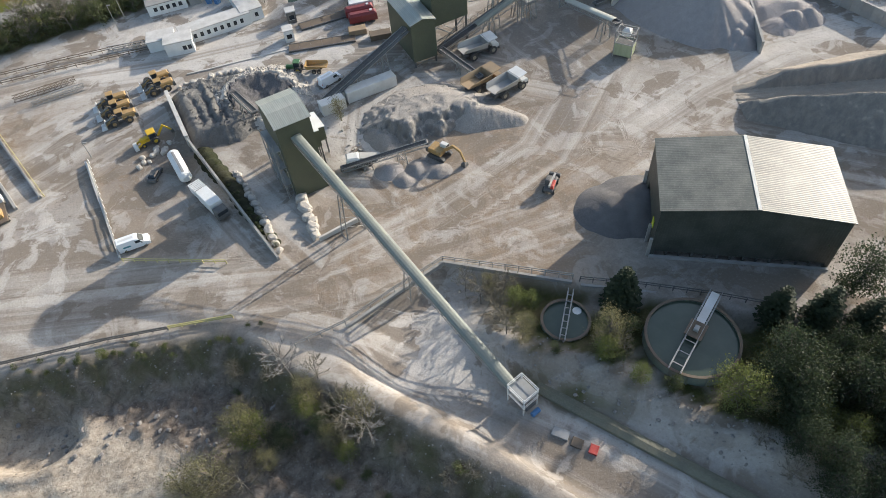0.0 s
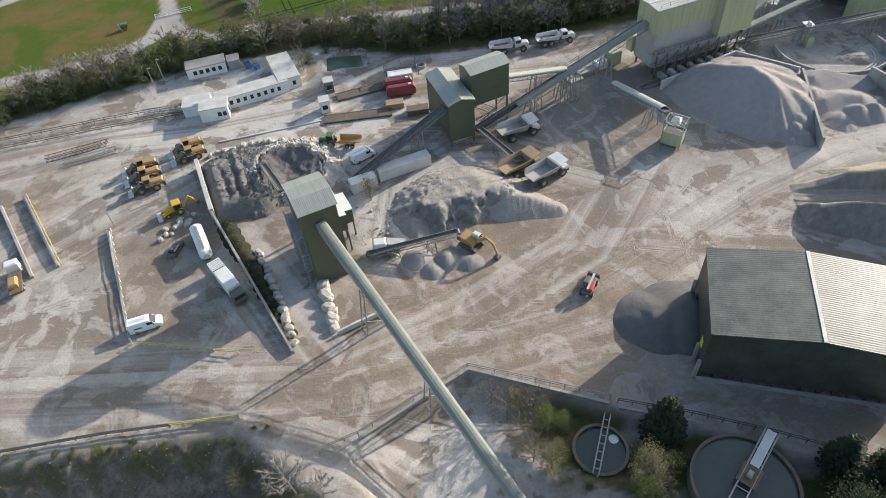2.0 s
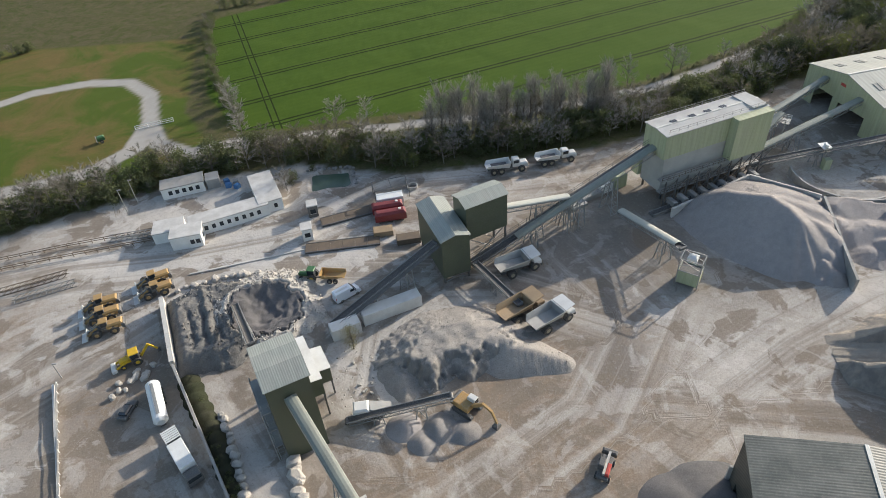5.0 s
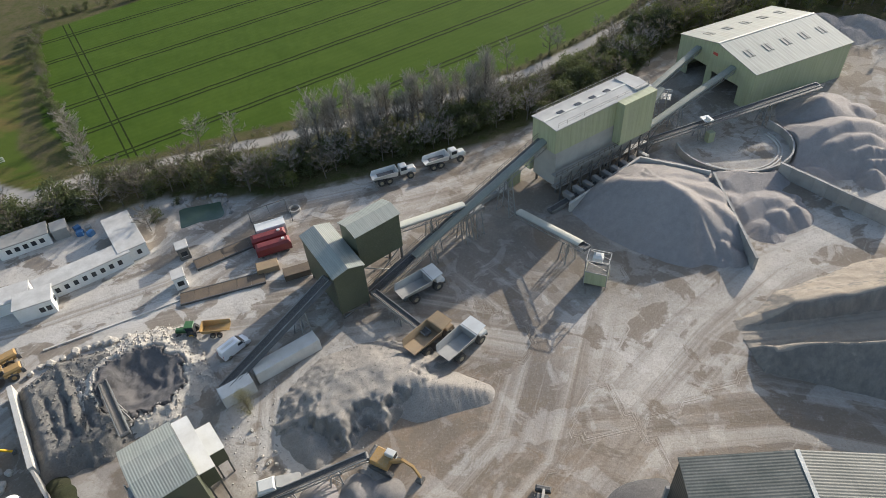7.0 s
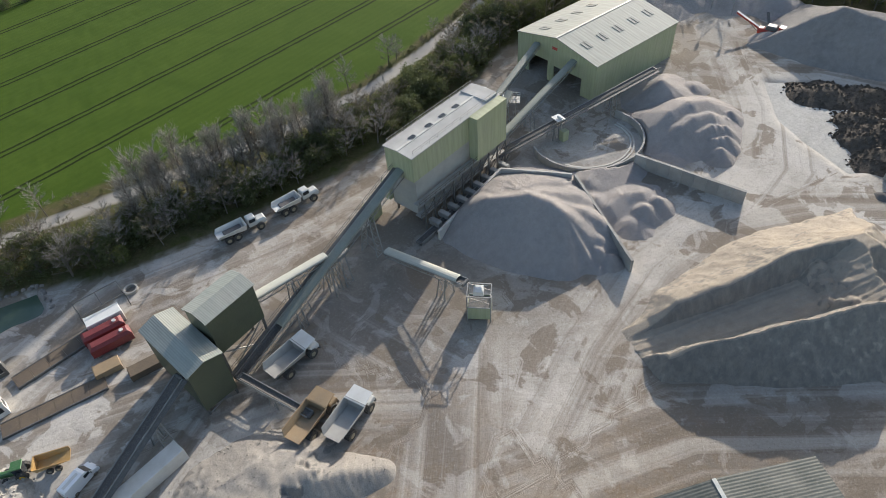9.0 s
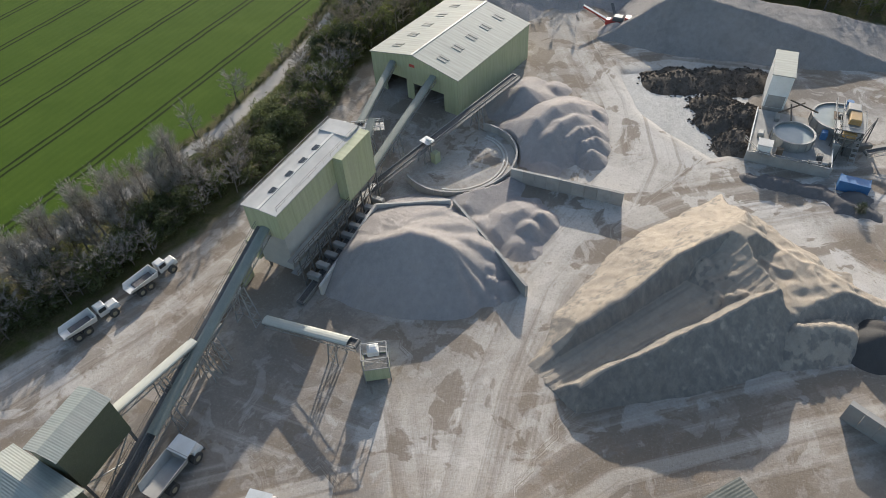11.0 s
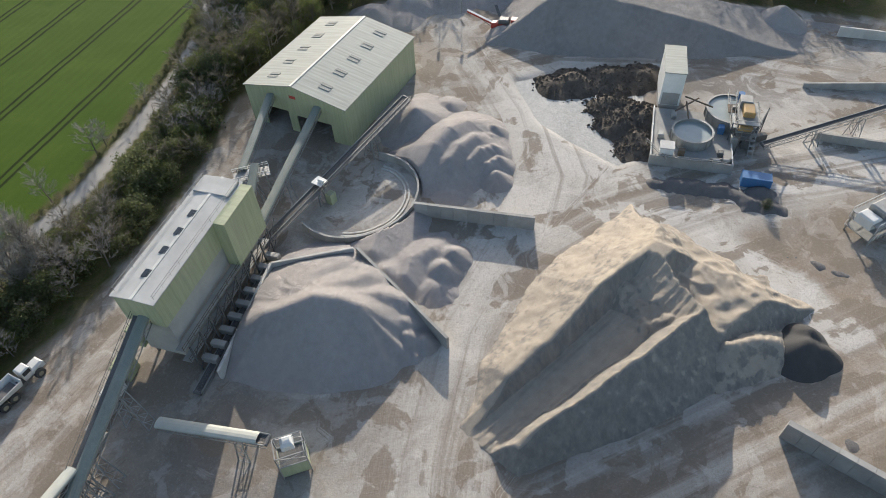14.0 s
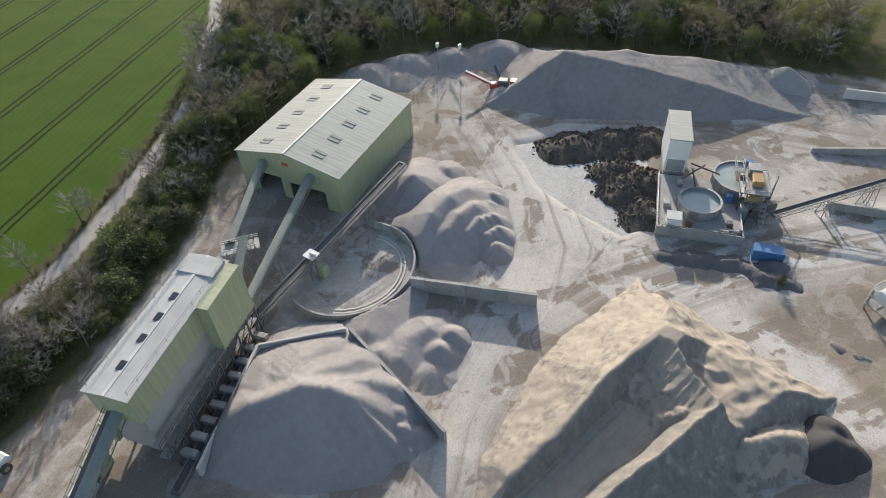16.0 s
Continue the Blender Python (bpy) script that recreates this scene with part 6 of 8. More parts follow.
cabin(pose(-58.6, 165.0, -1.0, 0, 0, 18), 3.0, 3.4, 2.4, "small grey store beside the offices", roof=CONCRETE, wall=CONCRETE)
cabin(pose(-31.6, 141.8, -1.0, 0, 0, 15), 2.2, 2.6, 3.0, "small white weighbridge kiosk", [("-y", 0, 1.2), ("+x", 0, 1.4)], category="kiosk")
cabin(pose(-31.6, 150.2, -1.0, 0, 0, 15), 2.2, 2.4, 3.0, "small dark weighbridge kiosk with a white roof", [("-y", 0, 1.2)], wall=DARKSTEEL, category="kiosk")
for k, (x, y, c) in enumerate(((-54.5, 163.5, BLUE), (-53, 164.8, STEEL), (-55.5, 165.4, BLUE), (-52.2, 162.8, BLUE))):
    single("crate", Build().box(0, 0, 0, 1.3, 1.1, 1.2, 0, 0.08), c, "blue plastic crate beside the offices" if c is BLUE else "grey steel crate beside the offices", "crate", pose(x, y, land1(x, y) - 0.05, 0, 0, 20 * k))


def deck_run(cx, cy, deg, l, w, label):
    d = thing("weighbridge", pose(cx, cy, land1(cx, cy), 0, 0, deg), label, "weighbridge")
    n = int(l / 2.4)
    for k in range(n):
        part("deck_plate", Build().box(-l / 2 + (k + 0.5) * l / n, 0, 0.25, l / n - 0.05, w, 0.15), RUST, d)
    for s in (-1, 1):
        part("side_beam", Build().box(0, s * w / 2, -0.1, l, 0.22, 0.55), DARKSTEEL, d)
    return d


deck_run(-23.6, 138.4, 6, 16.0, 3.0, "brown steel weighbridge deck")
deck_run(-22.8, 148.8, 20, 14.0, 3.0, "brown steel weighbridge deck near the red tanks")


def container(x, y, deg, l, w, h, material, label, z=None, ribs=True, name="container", category="container"):
    g = land1(x, y) if z is None else z
    c = thing(name, pose(x, y, g, 0, 0, deg), label, category)
    part("body", Build().box(0, 0, 0.1, l, w, h - 0.1, 0, 0.05), material, c)
    if ribs:
        for s in (-1, 1):
            b = Build()
            for k in range(int(l / 0.5)):
                b.box(-l / 2 + 0.3 + 0.5 * k, s * (w / 2 + 0.03), 0.25, 0.2, 0.06, h - 0.45)
            part("side_ribs", b, material, c)
    for s in (-1, 1):
        for x2 in (-l / 2 + 0.08, l / 2 - 0.08):
            part("corner_post", Build().box(x2, s * (w / 2 - 0.06), 0, 0.2, 0.2, h + 0.05), material, c)
    part("end_door", Build().box(-l / 2 - 0.03, 0, 0.3, 0.08, w - 0.3, h - 0.5), material, c)
    return c


container(-12.0, 117.6, 24, 11.6, 2.5, 2.7, DIRTYWHITE, "long pale grey container behind the conveyor")
container(-20.2, 112.9, 24, 5.4, 2.5, 2.7, DIRTYWHITE, "short pale grey container beside the conveyor")
container(139.4, 91.8, -68, 5.4, 2.4, 2.4, BLUE, "blue shipping container below the wash plant")
container(-14.0, 152.4, 10, 6.0, 2.5, 2.6, WHITE, "white container behind the red tanks")
container(-9.4, 138.6, 8, 5.0, 2.4, 1.4, RUST, "open rusty skip by the weighbridge", ribs=False)
container(-15.0, 141.6, 8, 4.2, 2.4, 1.3, OCHRE, "open ochre skip by the weighbridge", ribs=False)
for dy in (0.0, 2.9):
    t = thing("fuel_tank", pose(-13.6 - 0.3 * dy, 146.6 + dy, land1(-13.6, 147), 0, 0, 10), "dull red fuel tank on a steel cradle", "tank")
    part("shell", Build().box(0, 0, 0.5, 7.0, 2.3, 2.1, 0, 0.5), REDPAINT, t)
    for x in (-2.6, 0, 2.6):
        part("cradle", Build().box(x, 0, 0, 0.4, 2.2, 0.55), DARKSTEEL, t)
    part("fill_hatch", Build().tube((2.2, 0, 2.55), (2.2, 0, 2.8), 0.35, n=12), DIRTYWHITE, t)
b = Build()
for x in (-4, 4):
    for y in (-2, 2):
        b.beam((x, y, -0.2), (x, y, 3.2), 0.14)
for y in (-2, 2):
    b.beam((-4, y, 3.2), (4, y, 3.2), 0.14)
for x in (-4, 0, 4):
    b.beam((x, -2, 3.2), (x, 2, 3.2), 0.14)
single("pipe_gantry", b, DARKSTEEL, "dark steel gantry beside the red tanks", "gantry", pose(-14, 156.0, -1.0, 0, 0, 14))
part_ring = Build().ring(0, 0, -0.2, 1.0, 1.3, 0.9, 24)
single("manhole_ring", part_ring, CONCRETE, "round concrete chamber near the hedge", "manhole", pose(-9.0, 158.5, -1.0))

# stripped lattice boom lying on the ground
for (x, y, deg, l) in ((-88, 131, 22, 14), (-84, 128.2, 22, 12), (-71, 145.5, 8, 12)):
    b = Build()
    for yy, zz in ((-0.6, 0.1), (0.6, 0.1), (-0.6, 1.2), (0.6, 1.2)):
        b.beam((-l / 2, yy, zz), (l / 2, yy, zz), 0.12)
    n = int(l / 1.2)
    for k in range(n):
        x0, x1 = -l / 2 + l * k / n, -l / 2 + l * (k + 1) / n
        for yy in (-0.6, 0.6):
            b.beam((x0, yy, 0.1), (x1, yy, 1.2), 0.08)
        b.beam((x0, -0.6, 1.2), (x1, 0.6, 1.2), 0.08)
        b.beam((x0, -0.6, 0.1), (x0, 0.6, 0.1), 0.08)
    single("conveyor_section", b, RUST if l > 12 else STEEL, "dismantled lattice conveyor section on the ground", "conveyor section", pose(x, y, land1(x, y), 0, 0, deg))

# ---- loading bin ----
bin_ = thing("loading_bin", pose(44.7, 121.4, -1.1, 0, 0, -33), "pale green open-topped loading bin with a steel frame", "bin")
for s in (-1, 1):
    part("side_panel", Build().box(0, s * 1.5, 0.6, 4.0, 0.14, 2.9), CREAM, bin_)
    part("end_panel", Build().box(s * 1.93, 0, 0.6, 0.14, 2.86, 2.9), CREAM, bin_)
b = Build()
for x in (-2, 2):
    for y in (-1.55, 1.55):
        b.beam((x, y, 0), (x, y, 6.3), 0.16)
        b.beam((x, y, 4.6), (-x, y, 6.2), 0.08)
for z in (3.55, 6.3):
    for y in (-1.55, 1.55):
        b.beam((-2, y, z), (2, y, z), 0.14)
    for x in (-2, 2):
        b.beam((x, -1.55, z), (x, 1.55, z), 0.14)
part("frame", b, STEEL, bin_)
part("grid", Build().box(0, 0, 3.3, 3.7, 2.8, 0.1), DARKSTEEL, bin_)
part("head_chute", Build().box(-0.2, 1.0, 4.6, 1.8, 1.7, 1.4, 0, 0.4), DIRTYWHITE, bin_)
# junction tower between the tube conveyors
jt = thing("transfer_tower", pose(78.6, 169.4, -1.0, 0, 0, -33), "railed steel transfer tower between conveyors", "transfer tower")
for x in (-2.6, 2.6):
    for y in (-1.2, 1.2):
        part("leg", Build().beam((x, y, 0), (x, y, 7.2), 0.22), STEEL, jt)
part("deck", Build().box(0, 0, 6.0, 7.0, 2.8, 0.15), STEEL, jt)
b = Build()
for y in (-1.4, 1.4):
    for z in (6.7, 7.2):
        b.beam((-3.5, y, z), (3.5, y, z), 0.07)
    for k in range(8):
        b.beam((-3.5 + k, y, 6), (-3.5 + k, y, 7.2), 0.07)
part("handrail", b, DIRTYWHITE, jt)
part("chute", Build().box(0.2, 0, 4.6, 1.6, 1.6, 2.4, 0, 0.2), DIRTYWHITE, jt)
dv = thing("drive_station", pose(85.6, 157.8, -1.0, 0, 0, 5), "pale drive station halfway along the stacker", "drive station")
part("cabin", Build().box(0.6, -1.6, 0, 1.6, 1.4, 2.6, 0, 0.1), CREAM, dv)
part("motor_deck", Build().box(0.2, 0.2, 4.9, 2.2, 2.6, 0.15), DIRTYWHITE, dv)
part("motor", Build().tube((0.2, -0.8, 5.3), (0.2, 0.4, 5.3), 0.32, n=10), DIRTYWHITE, dv)
for y in (-0.8, 1.2):
    part("leg", Build().beam((0.2, y, 0), (0.2, y, 4.9), 0.2), STEEL, dv)
# low machinery blocks beside the screening house
for k, (x, y, lx, ly, h) in enumerate(((31.5, 150.5, 5.5, 2.2, 1.2), (35.0, 152.8, 3.2, 2.2, 2.2), (28.2, 147.6, 4.0, 2.4, 0.8), (38.5, 154.6, 3.0, 2.6, 3.4))):
    single("plinth", Build().box(0, 0, -0.1, lx, ly, h, 0, 0.08), (CONCRETE, DIRTYWHITE, CONCRETE, CREAM)[k], ("pale concrete plinth by the conveyor", "dusty white machine housing by the conveyor", "low concrete plinth by the conveyor", "pale green switch house by the screening house")[k], "plinth", pose(x, y, land1(x, y), 0, 0, 27))

# ---- wash plant ----
wp = thing("wash_plant_base", pose(144.6, 107.6, -1.2, 0, 0, 24), "raised concrete wash plant base with steel edging", "platform")
part("slab", Build().box(0, 0, 0, 17.5, 16.0, 2.0, 0, 0.1), CONCRETE, wp)
for s in (-1, 1):
    part("kerb", Build().box(0, s * 7.9, 2.0, 17.5, 0.2, 0.5), DIRTYWHITE, wp)
part("front_wall", Build().box(-8.7, 0, -0.4, 0.4, 16.2, 3.0), CONCRETE, wp)
round_tank(143.4, 107.2, 3.0, 4.1, STEEL, MILKWATER, "round steel tank of milky water", 0.6, rim_mat=STEEL)
round_tank(155.2, 103.6, 3.0, 5.3, STEEL, MILKWATER, "wide round steel thickener of milky water", 0.3, (205, 1.6, 7.5, True), STEEL)
tw = thing("press_house", pose(156.2, 118.4, -1.0, 0, 0, 26), "tall white filter press house", "press house")
part("cladding", Build().box(0, 0, 2.2, 11.0, 4.4, 7.9), WHITE, tw)
part("roof", Build().box(0, 0, 10.1, 11.3, 4.7, 0.2, 0, 0.05), CREAMROOF, tw)
part("base", Build().box(0, 0, 0, 10.6, 4.2, 2.2), CONCRETE, tw)
part("open_bay", Build().box(-5.52, 0, 2.3, 0.06, 3.6, 3.0), CONCRETE, tw)
cabin(pose(135.8, 109.2, 0.8, 0, 0, 24), 2.4, 2.6, 2.4, "small white control cabin on the wash plant", [("-y", 0, 1.0)], category="cabin")
single("rust_locker", Build().box(0, 0, 0, 1.0, 1.2, 1.6, 0, 0.05), RUST, "rust-brown locker beside the cabin", "locker", pose(137.4, 106.6, 0.75, 0, 0, 24))
for k in range(3):
    pm = thing("pump", pose(138.2 + 1.1 * k, 101.5 - 1.6 * k, 0.78, 0, 0, -60), "grey pump set on the concrete slab", "pump", "slurry pumps")
    part("motor", Build().tube((-0.8, 0, 0.6), (0.4, 0, 0.6), 0.4, n=10), STEEL, pm)
    part("base", Build().box(0, 0, 0, 2.0, 0.9, 0.2), DARKSTEEL, pm)
    part("volute", Build().tube((0.5, 0, 0.6), (0.9, 0, 0.6), 0.55, n=12), DARKSTEEL, pm)
sc = thing("washing_screen", pose(151.6, 99.6, -1.0, 0, 0, 24), "steel washing screen tower with yellow decks", "screen")
for x in (-3, 0, 3):
    for y in (-1.8, 1.8):
        part("leg", Build().beam((x, y, 0), (x, y, 6.2), 0.24), DARKSTEEL, sc)
for z in (2.4, 4.2, 6.2):
    part("deck", Build().box(0, 0, z, 7.0, 4.2, 0.14), STEEL, sc)
b = Build()
for z in (3.4, 5.2, 7.2):
    for y in (-2.1, 2.1):
        b.beam((-3.5, y, z), (3.5, y, z), 0.08)
        for k in range(8):
            b.beam((-3.5 + k, y, z - 1.0), (-3.5 + k, y, z), 0.06)
    for x in (-3.5, 3.5):
        b.beam((x, -2.1, z), (x, 2.1, z), 0.08)
part("handrail", b, STEEL, sc)
part("screen_box", Build().box(0.6, 0, 6.4, 3.6, 2.2, 1.2, 0, 0.2), YELLOW, sc, "yellow vibrating screen")
part("feed_box", Build().box(3.6, 0.4, 6.3, 2.6, 2.4, 1.5, 0, 0.1), STEEL, sc)
part("cyclone", Build().tube((6.0, 1.2, 5.0), (6.0, 1.2, 7.4), 0.3, 0.7, 12), BLUE, sc, "blue hydrocyclone")
part("screen_box", Build().box(-2.0, 0.2, 4.4, 2.4, 2.6, 1.0, 0, 0.2), YELLOW, sc, "yellow dewatering screen")
b = Build()
for k in range(5):
    b.box(-3.9 - 0.7 * k, -1.4, 4.2 - 0.8 * k, 0.7, 1.0, 0.08)
b.beam((-3.6, -1.9, 5.2), (-7.2, -1.9, 1.0), 0.07)
b.beam((-3.6, -0.9, 5.2), (-7.2, -0.9, 1.0), 0.07)
part("stair", b, STEEL, sc)
b = Build()
for a, c in (((150, 112, 4.5), (146, 109.5, 3.6)), ((151.5, 113, 4.5), (152.5, 107.0, 3.6)), ((146.0, 112.5, 4.2), (153, 110.5, 4.2))):
    b.tube(a, c, 0.18, n=8)
single("pipework", b, RUST, "rusty slurry pipes between the tanks", "pipe")

# lattice screening plant at the edge of the yard
sp = thing("screening_plant", pose(139.0, 70.5, -1.0, 0, 0, -25), "dusty steel screening plant with railed decks", "screening plant")
for x in (-4, 0, 4):
    for y in (-2.4, 2.4):
        part("leg", Build().beam((x, y, 0), (x, y, 5.6), 0.26), STEEL, sp)
for z in (2.2, 4.2, 5.6):
    part("deck", Build().box(0, 0, z, 9.0, 5.2, 0.15), STEEL, sp)
b = Build()
for z in (3.2, 5.2, 6.6):
    for y in (-2.6, 2.6):
        b.beam((-4.5, y, z), (4.5, y, z), 0.09)
        for k in range(10):
            b.beam((-4.5 + k, y, z - 1.0), (-4.5 + k, y, z), 0.07)
part("handrail", b, DIRTYWHITE, sp)
part("screen_box", Build().box(0.5, 0, 5.8, 5.0, 3.0, 1.4, 0, 0.2), STEEL, sp)
part("feed_hopper", Build().box(-3.4, 0, 4.3, 2.4, 3.2, 2.0, 0, 0.3), DIRTYWHITE, sp)
part("motor", Build().tube((2.8, -1.9, 6.3), (2.8, -1.1, 6.3), 0.4, n=10), YELLOW, sp)
wall_run("bay_wall", [(131.0, 69.0), (142.5, 62.0)], [-0.2, -0.2], 0.4, CONCRETE, "low concrete footing below the screening plant", step=3.0)
for k in range(3):
    b = Build()
    for j in range(9):
        b.box(0, 0.35 * j, 0, 0.3, 0.22, 1.0)
    b.box(0, 1.4, 0.0, 0.2, 3.2, 0.5)
    single("slatted_crate", b, DARKSTEEL, "dark slatted steel rack on the ground", "rack", pose(131 + 2.2 * k, 63.5 - 1.0 * k, land1(133, 63), 0, 0, -32))


# ---- lamps and poles ----
def pole(x, y, h, label, kind="lamp_post"):
    p = thing(kind, pose(x, y, land1(x, y) - 0.1), label, "pole")
    part("mast", Build().tube((0, 0, 0), (0, 0, h), 0.11, 0.07, 8), STEEL, p)
    part("lantern", Build().box(0.35, 0, h - 0.05, 0.9, 0.3, 0.14, 0, 0.04), STEEL, p)


pole(-75.5, 158.5, 7, "grey steel lamp post by the office car park")
pole(-76.5, 154.5, 7, "grey steel lamp post by the office car park")
pole(-70.5, 105.5, 4, "short grey lamp post at the parking ground")
for x, y in ((161, 181), (158.5, 186.5)):
    p = thing("light_mast", pose(x, y, land1(x, y)), "thin mast with a white lamp head", "mast")
    part("mast", Build().tube((0, 0, 0), (0, 0, 7.5), 0.1, 0.08, 6), STEEL, p)
    part("lamp_head", Build().box(0, 0, 7.2, 1.0, 0.4, 1.2), WHITE, p)


# ---- loose rubble on the heaps ----
def rubble(heap, n, size, material, label):
    """Broken stones lying on a heap, joined as they cannot be counted."""
    xs, ys, Z = HEAPS[heap]
    r = np.random.RandomState(n)
    octa = np.array([(1, 0, 0), (0, 1, 0), (-1, 0, 0), (0, -1, 0), (0, 0, 0.8), (0, 0, -0.8)], float)
    tri = [(0, 1, 4), (1, 2, 4), (2, 3, 4), (3, 0, 4), (1, 0, 5), (2, 1, 5), (3, 2, 5), (0, 3, 5)]
    vs, fs = [], []
    for k in range(n):
        i, j = r.randint(1, len(ys) - 1), r.randint(1, len(xs) - 1)
        if Z[i, j] < -50:
            continue
        s = size * (0.4 + r.rand() ** 3 * 1.8)
        p = octa * s * (0.7 + 0.6 * r.rand(6, 3)) + (0, 0, 0)
        a = r.rand() * 6.28
        c, q = math.cos(a), math.sin(a)
        p = np.stack([p[:, 0] * c - p[:, 1] * q + xs[j] + r.rand() * 0.4, p[:, 0] * q + p[:, 1] * c + ys[i] + r.rand() * 0.4, p[:, 2] + Z[i, j] + s * 0.25], 1)
        o = len(vs)
        vs += p.tolist()
        fs += [(o + f[0], o + f[1], o + f[2]) for f in tri]
    me = bpy.data.meshes.new("rubble")
    me.from_pydata(vs, [], fs)
    me.materials.append(material)
    return tagged(new("rubble", me), label, "rubble", kind="stuff")


rubble("dark broken rock heap in the feed yard with wheel ruts", 4500, 0.15, DARKROCK, "grey broken rock strewn over the heap")
rubble("curved bank of pale tipped rock round a hollow", 5000, 0.15, BOULDER, "pale broken rock strewn over the bank")
rubble("ragged heap of tipped stone in the middle of the yard", 1500, 0.07, TIPPED, "pale stones strewn over the tipped heap")
rubble("black wet silt heap beside the wash plant", 3000, 0.26, MUCK, "black clods on the silt heap")
rubble("bank of black silt along the lagoon", 2400, 0.24, MUCK, "black clods on the silt bank")

def scatter(n, seed, lo, hi, size, keep, material, label):
    """Broken stones lying loose on bare ground, joined as they cannot be counted."""
    r = np.random.RandomState(seed)
    x, y = r.uniform(lo[0], hi[0], n), r.uniform(lo[1], hi[1], n)
    ok = keep(x, y) > r.rand(n)
    x, y = x[ok], y[ok]
    z = land(x, y)
    m = len(x)
    octa = np.array([(1, 0, 0), (0, 1, 0), (-1, 0, 0), (0, -1, 0), (0, 0, 0.8), (0, 0, -0.8)])
    tri = np.array([(0, 1, 4), (1, 2, 4), (2, 3, 4), (3, 0, 4), (1, 0, 5), (2, 1, 5), (3, 2, 5), (0, 3, 5)])
    s = size * (0.45 + 1.7 * r.rand(m) ** 3)
    v = octa[None] * s[:, None, None] * (0.7 + 0.6 * r.rand(m, 6, 3)) + np.stack([x, y, z + 0.2 * s], 1)[:, None]
    f = tri[None] + 6 * np.arange(m)[:, None, None]
    me = bpy.data.meshes.new("rubble")
    me.from_pydata(v.reshape(-1, 3).tolist(), [], f.reshape(-1, 3).tolist())
    me.materials.append(material)
    return tagged(new("rubble", me), label, "rubble", kind="stuff")


def on_bank(x, y):
    b, side, _ = line_dist(x, y, [(9, 50), (16, 46.4), (24, 41.2), (38, 31.8), (60, 20)])
    return np.exp(-((b - 1.5) / 2.4) ** 2) * (side > -2.0)


def in_pit(x, y):
    d = -poly_dist(x, y, PIT)
    return np.where(d > 1.0, 0.25 + 0.75 * smooth01(fbm(x, y, 7, 91, 2) * 2), 0)


def by_feeder(x, y):
    return np.exp(-((x + 13) / 8) ** 2 - ((y - 104) / 7) ** 2)


scatter(6000, 5, (8, 18), (62, 54), 0.11, on_bank, LIMESTONE, "grey broken stone on the shaded bank")
scatter(8000, 6, (-78, 24), (10, 58), 0.1, in_pit, TANSTONE, "tan broken rock strewn over the pit")
scatter(2600, 7, (-28, 88), (2, 120), 0.1, by_feeder, BOULDER, "pale stones strewn beside the crusher tower")

# pipe bridges, stairs and rails of the wash plant
b = Build()
for x, y in ((147.5, 101.0), (149.5, 96.5), (156.5, 97.0), (146.0, 98.5)):
    b.beam((x, y, -1.2), (x, y, 5.2), 0.2)
for a, c in (((147.5, 101.0, 5.0), (149.5, 96.5, 5.0)), ((149.5, 96.5, 5.0), (156.5, 97.0, 5.0)), ((147.5, 101.0, 3.0), (146.0, 98.5, 3.0)), ((146.0, 98.5, 1.0), (149.5, 96.5, 4.8)), ((149.5, 96.5, 1.0), (156.5, 97.0, 4.8))):
    b.beam(a, c, 0.16)
single("pipe_rack", b, DARKSTEEL, "dark steel pipe rack beside the washing screen", "pipe rack")
for (x, y, z, l, w, h, deg, mat, lab) in ((150.2, 98.0, -1.1, 2.6, 1.8, 2.6, 24, DARKSTEEL, "dark steel sump box by the screen"), (147.2, 99.6, -1.1, 1.6, 1.6, 3.6, 24, STEEL, "grey steel hopper by the screen"), (153.6, 96.4, -1.1, 3.0, 1.2, 1.6, -40, DARKSTEEL, "dark conveyor tail guard"), (149.0, 103.2, 0.75, 1.4, 1.2, 1.8, 24, BLUE, "blue control cabinet between the tanks"), (148.6, 113.4, 0.75, 2.2, 1.0, 1.0, 24, STEEL, "grey flocculant tank on the slab"), (140.6, 112.6, 0.75, 1.6, 1.2, 1.2, 24, STEEL, "grey pump cover on the slab"), (141.8, 100.2, 0.75, 1.2, 1.0, 1.2, 24, DARKSTEEL, "dark motor cover on the slab")):
    single("plant_box", Build().box(0, 0, 0, l, w, h, 0, 0.15), mat, lab, "plant box", pose(x, y, z, 0, 0, deg))
rail_run("handrail", [(136.9, 114.0), (133.6, 108.2)], 1.1, STEEL, "steel handrail round the wash plant slab", lift=1.9)
rail_run("handrail", [(133.4, 110.4), (139.0, 98.0)], 1.1, STEEL, "steel handrail along the wash plant wall", lift=1.9)
boulders([(-36, 168.5), (-30, 169.4), (-24.4, 168.8), (-22.8, 161)], 20, 0.5, 0.55, "grey stone edging the pond", "stones round the pond", GREYSTONES)



# ---- vehicles ----
def wheel(parent, x, y, r, w, rim=None):
    b = Build().tube((x, y - w / 2, r), (x, y + w / 2, r), r, n=18)
    ob = part("wheel", b, TYRE, parent)
    s = 1 if y > 0 else -1
    b = Build().tube((x, y + s * (w / 2 - 0.05), r), (x, y + s * (w / 2 + 0.04), r), r * 0.55, r * 0.45, 12)
    part("rim", b, rim or RIMMAT, ob)
    return ob


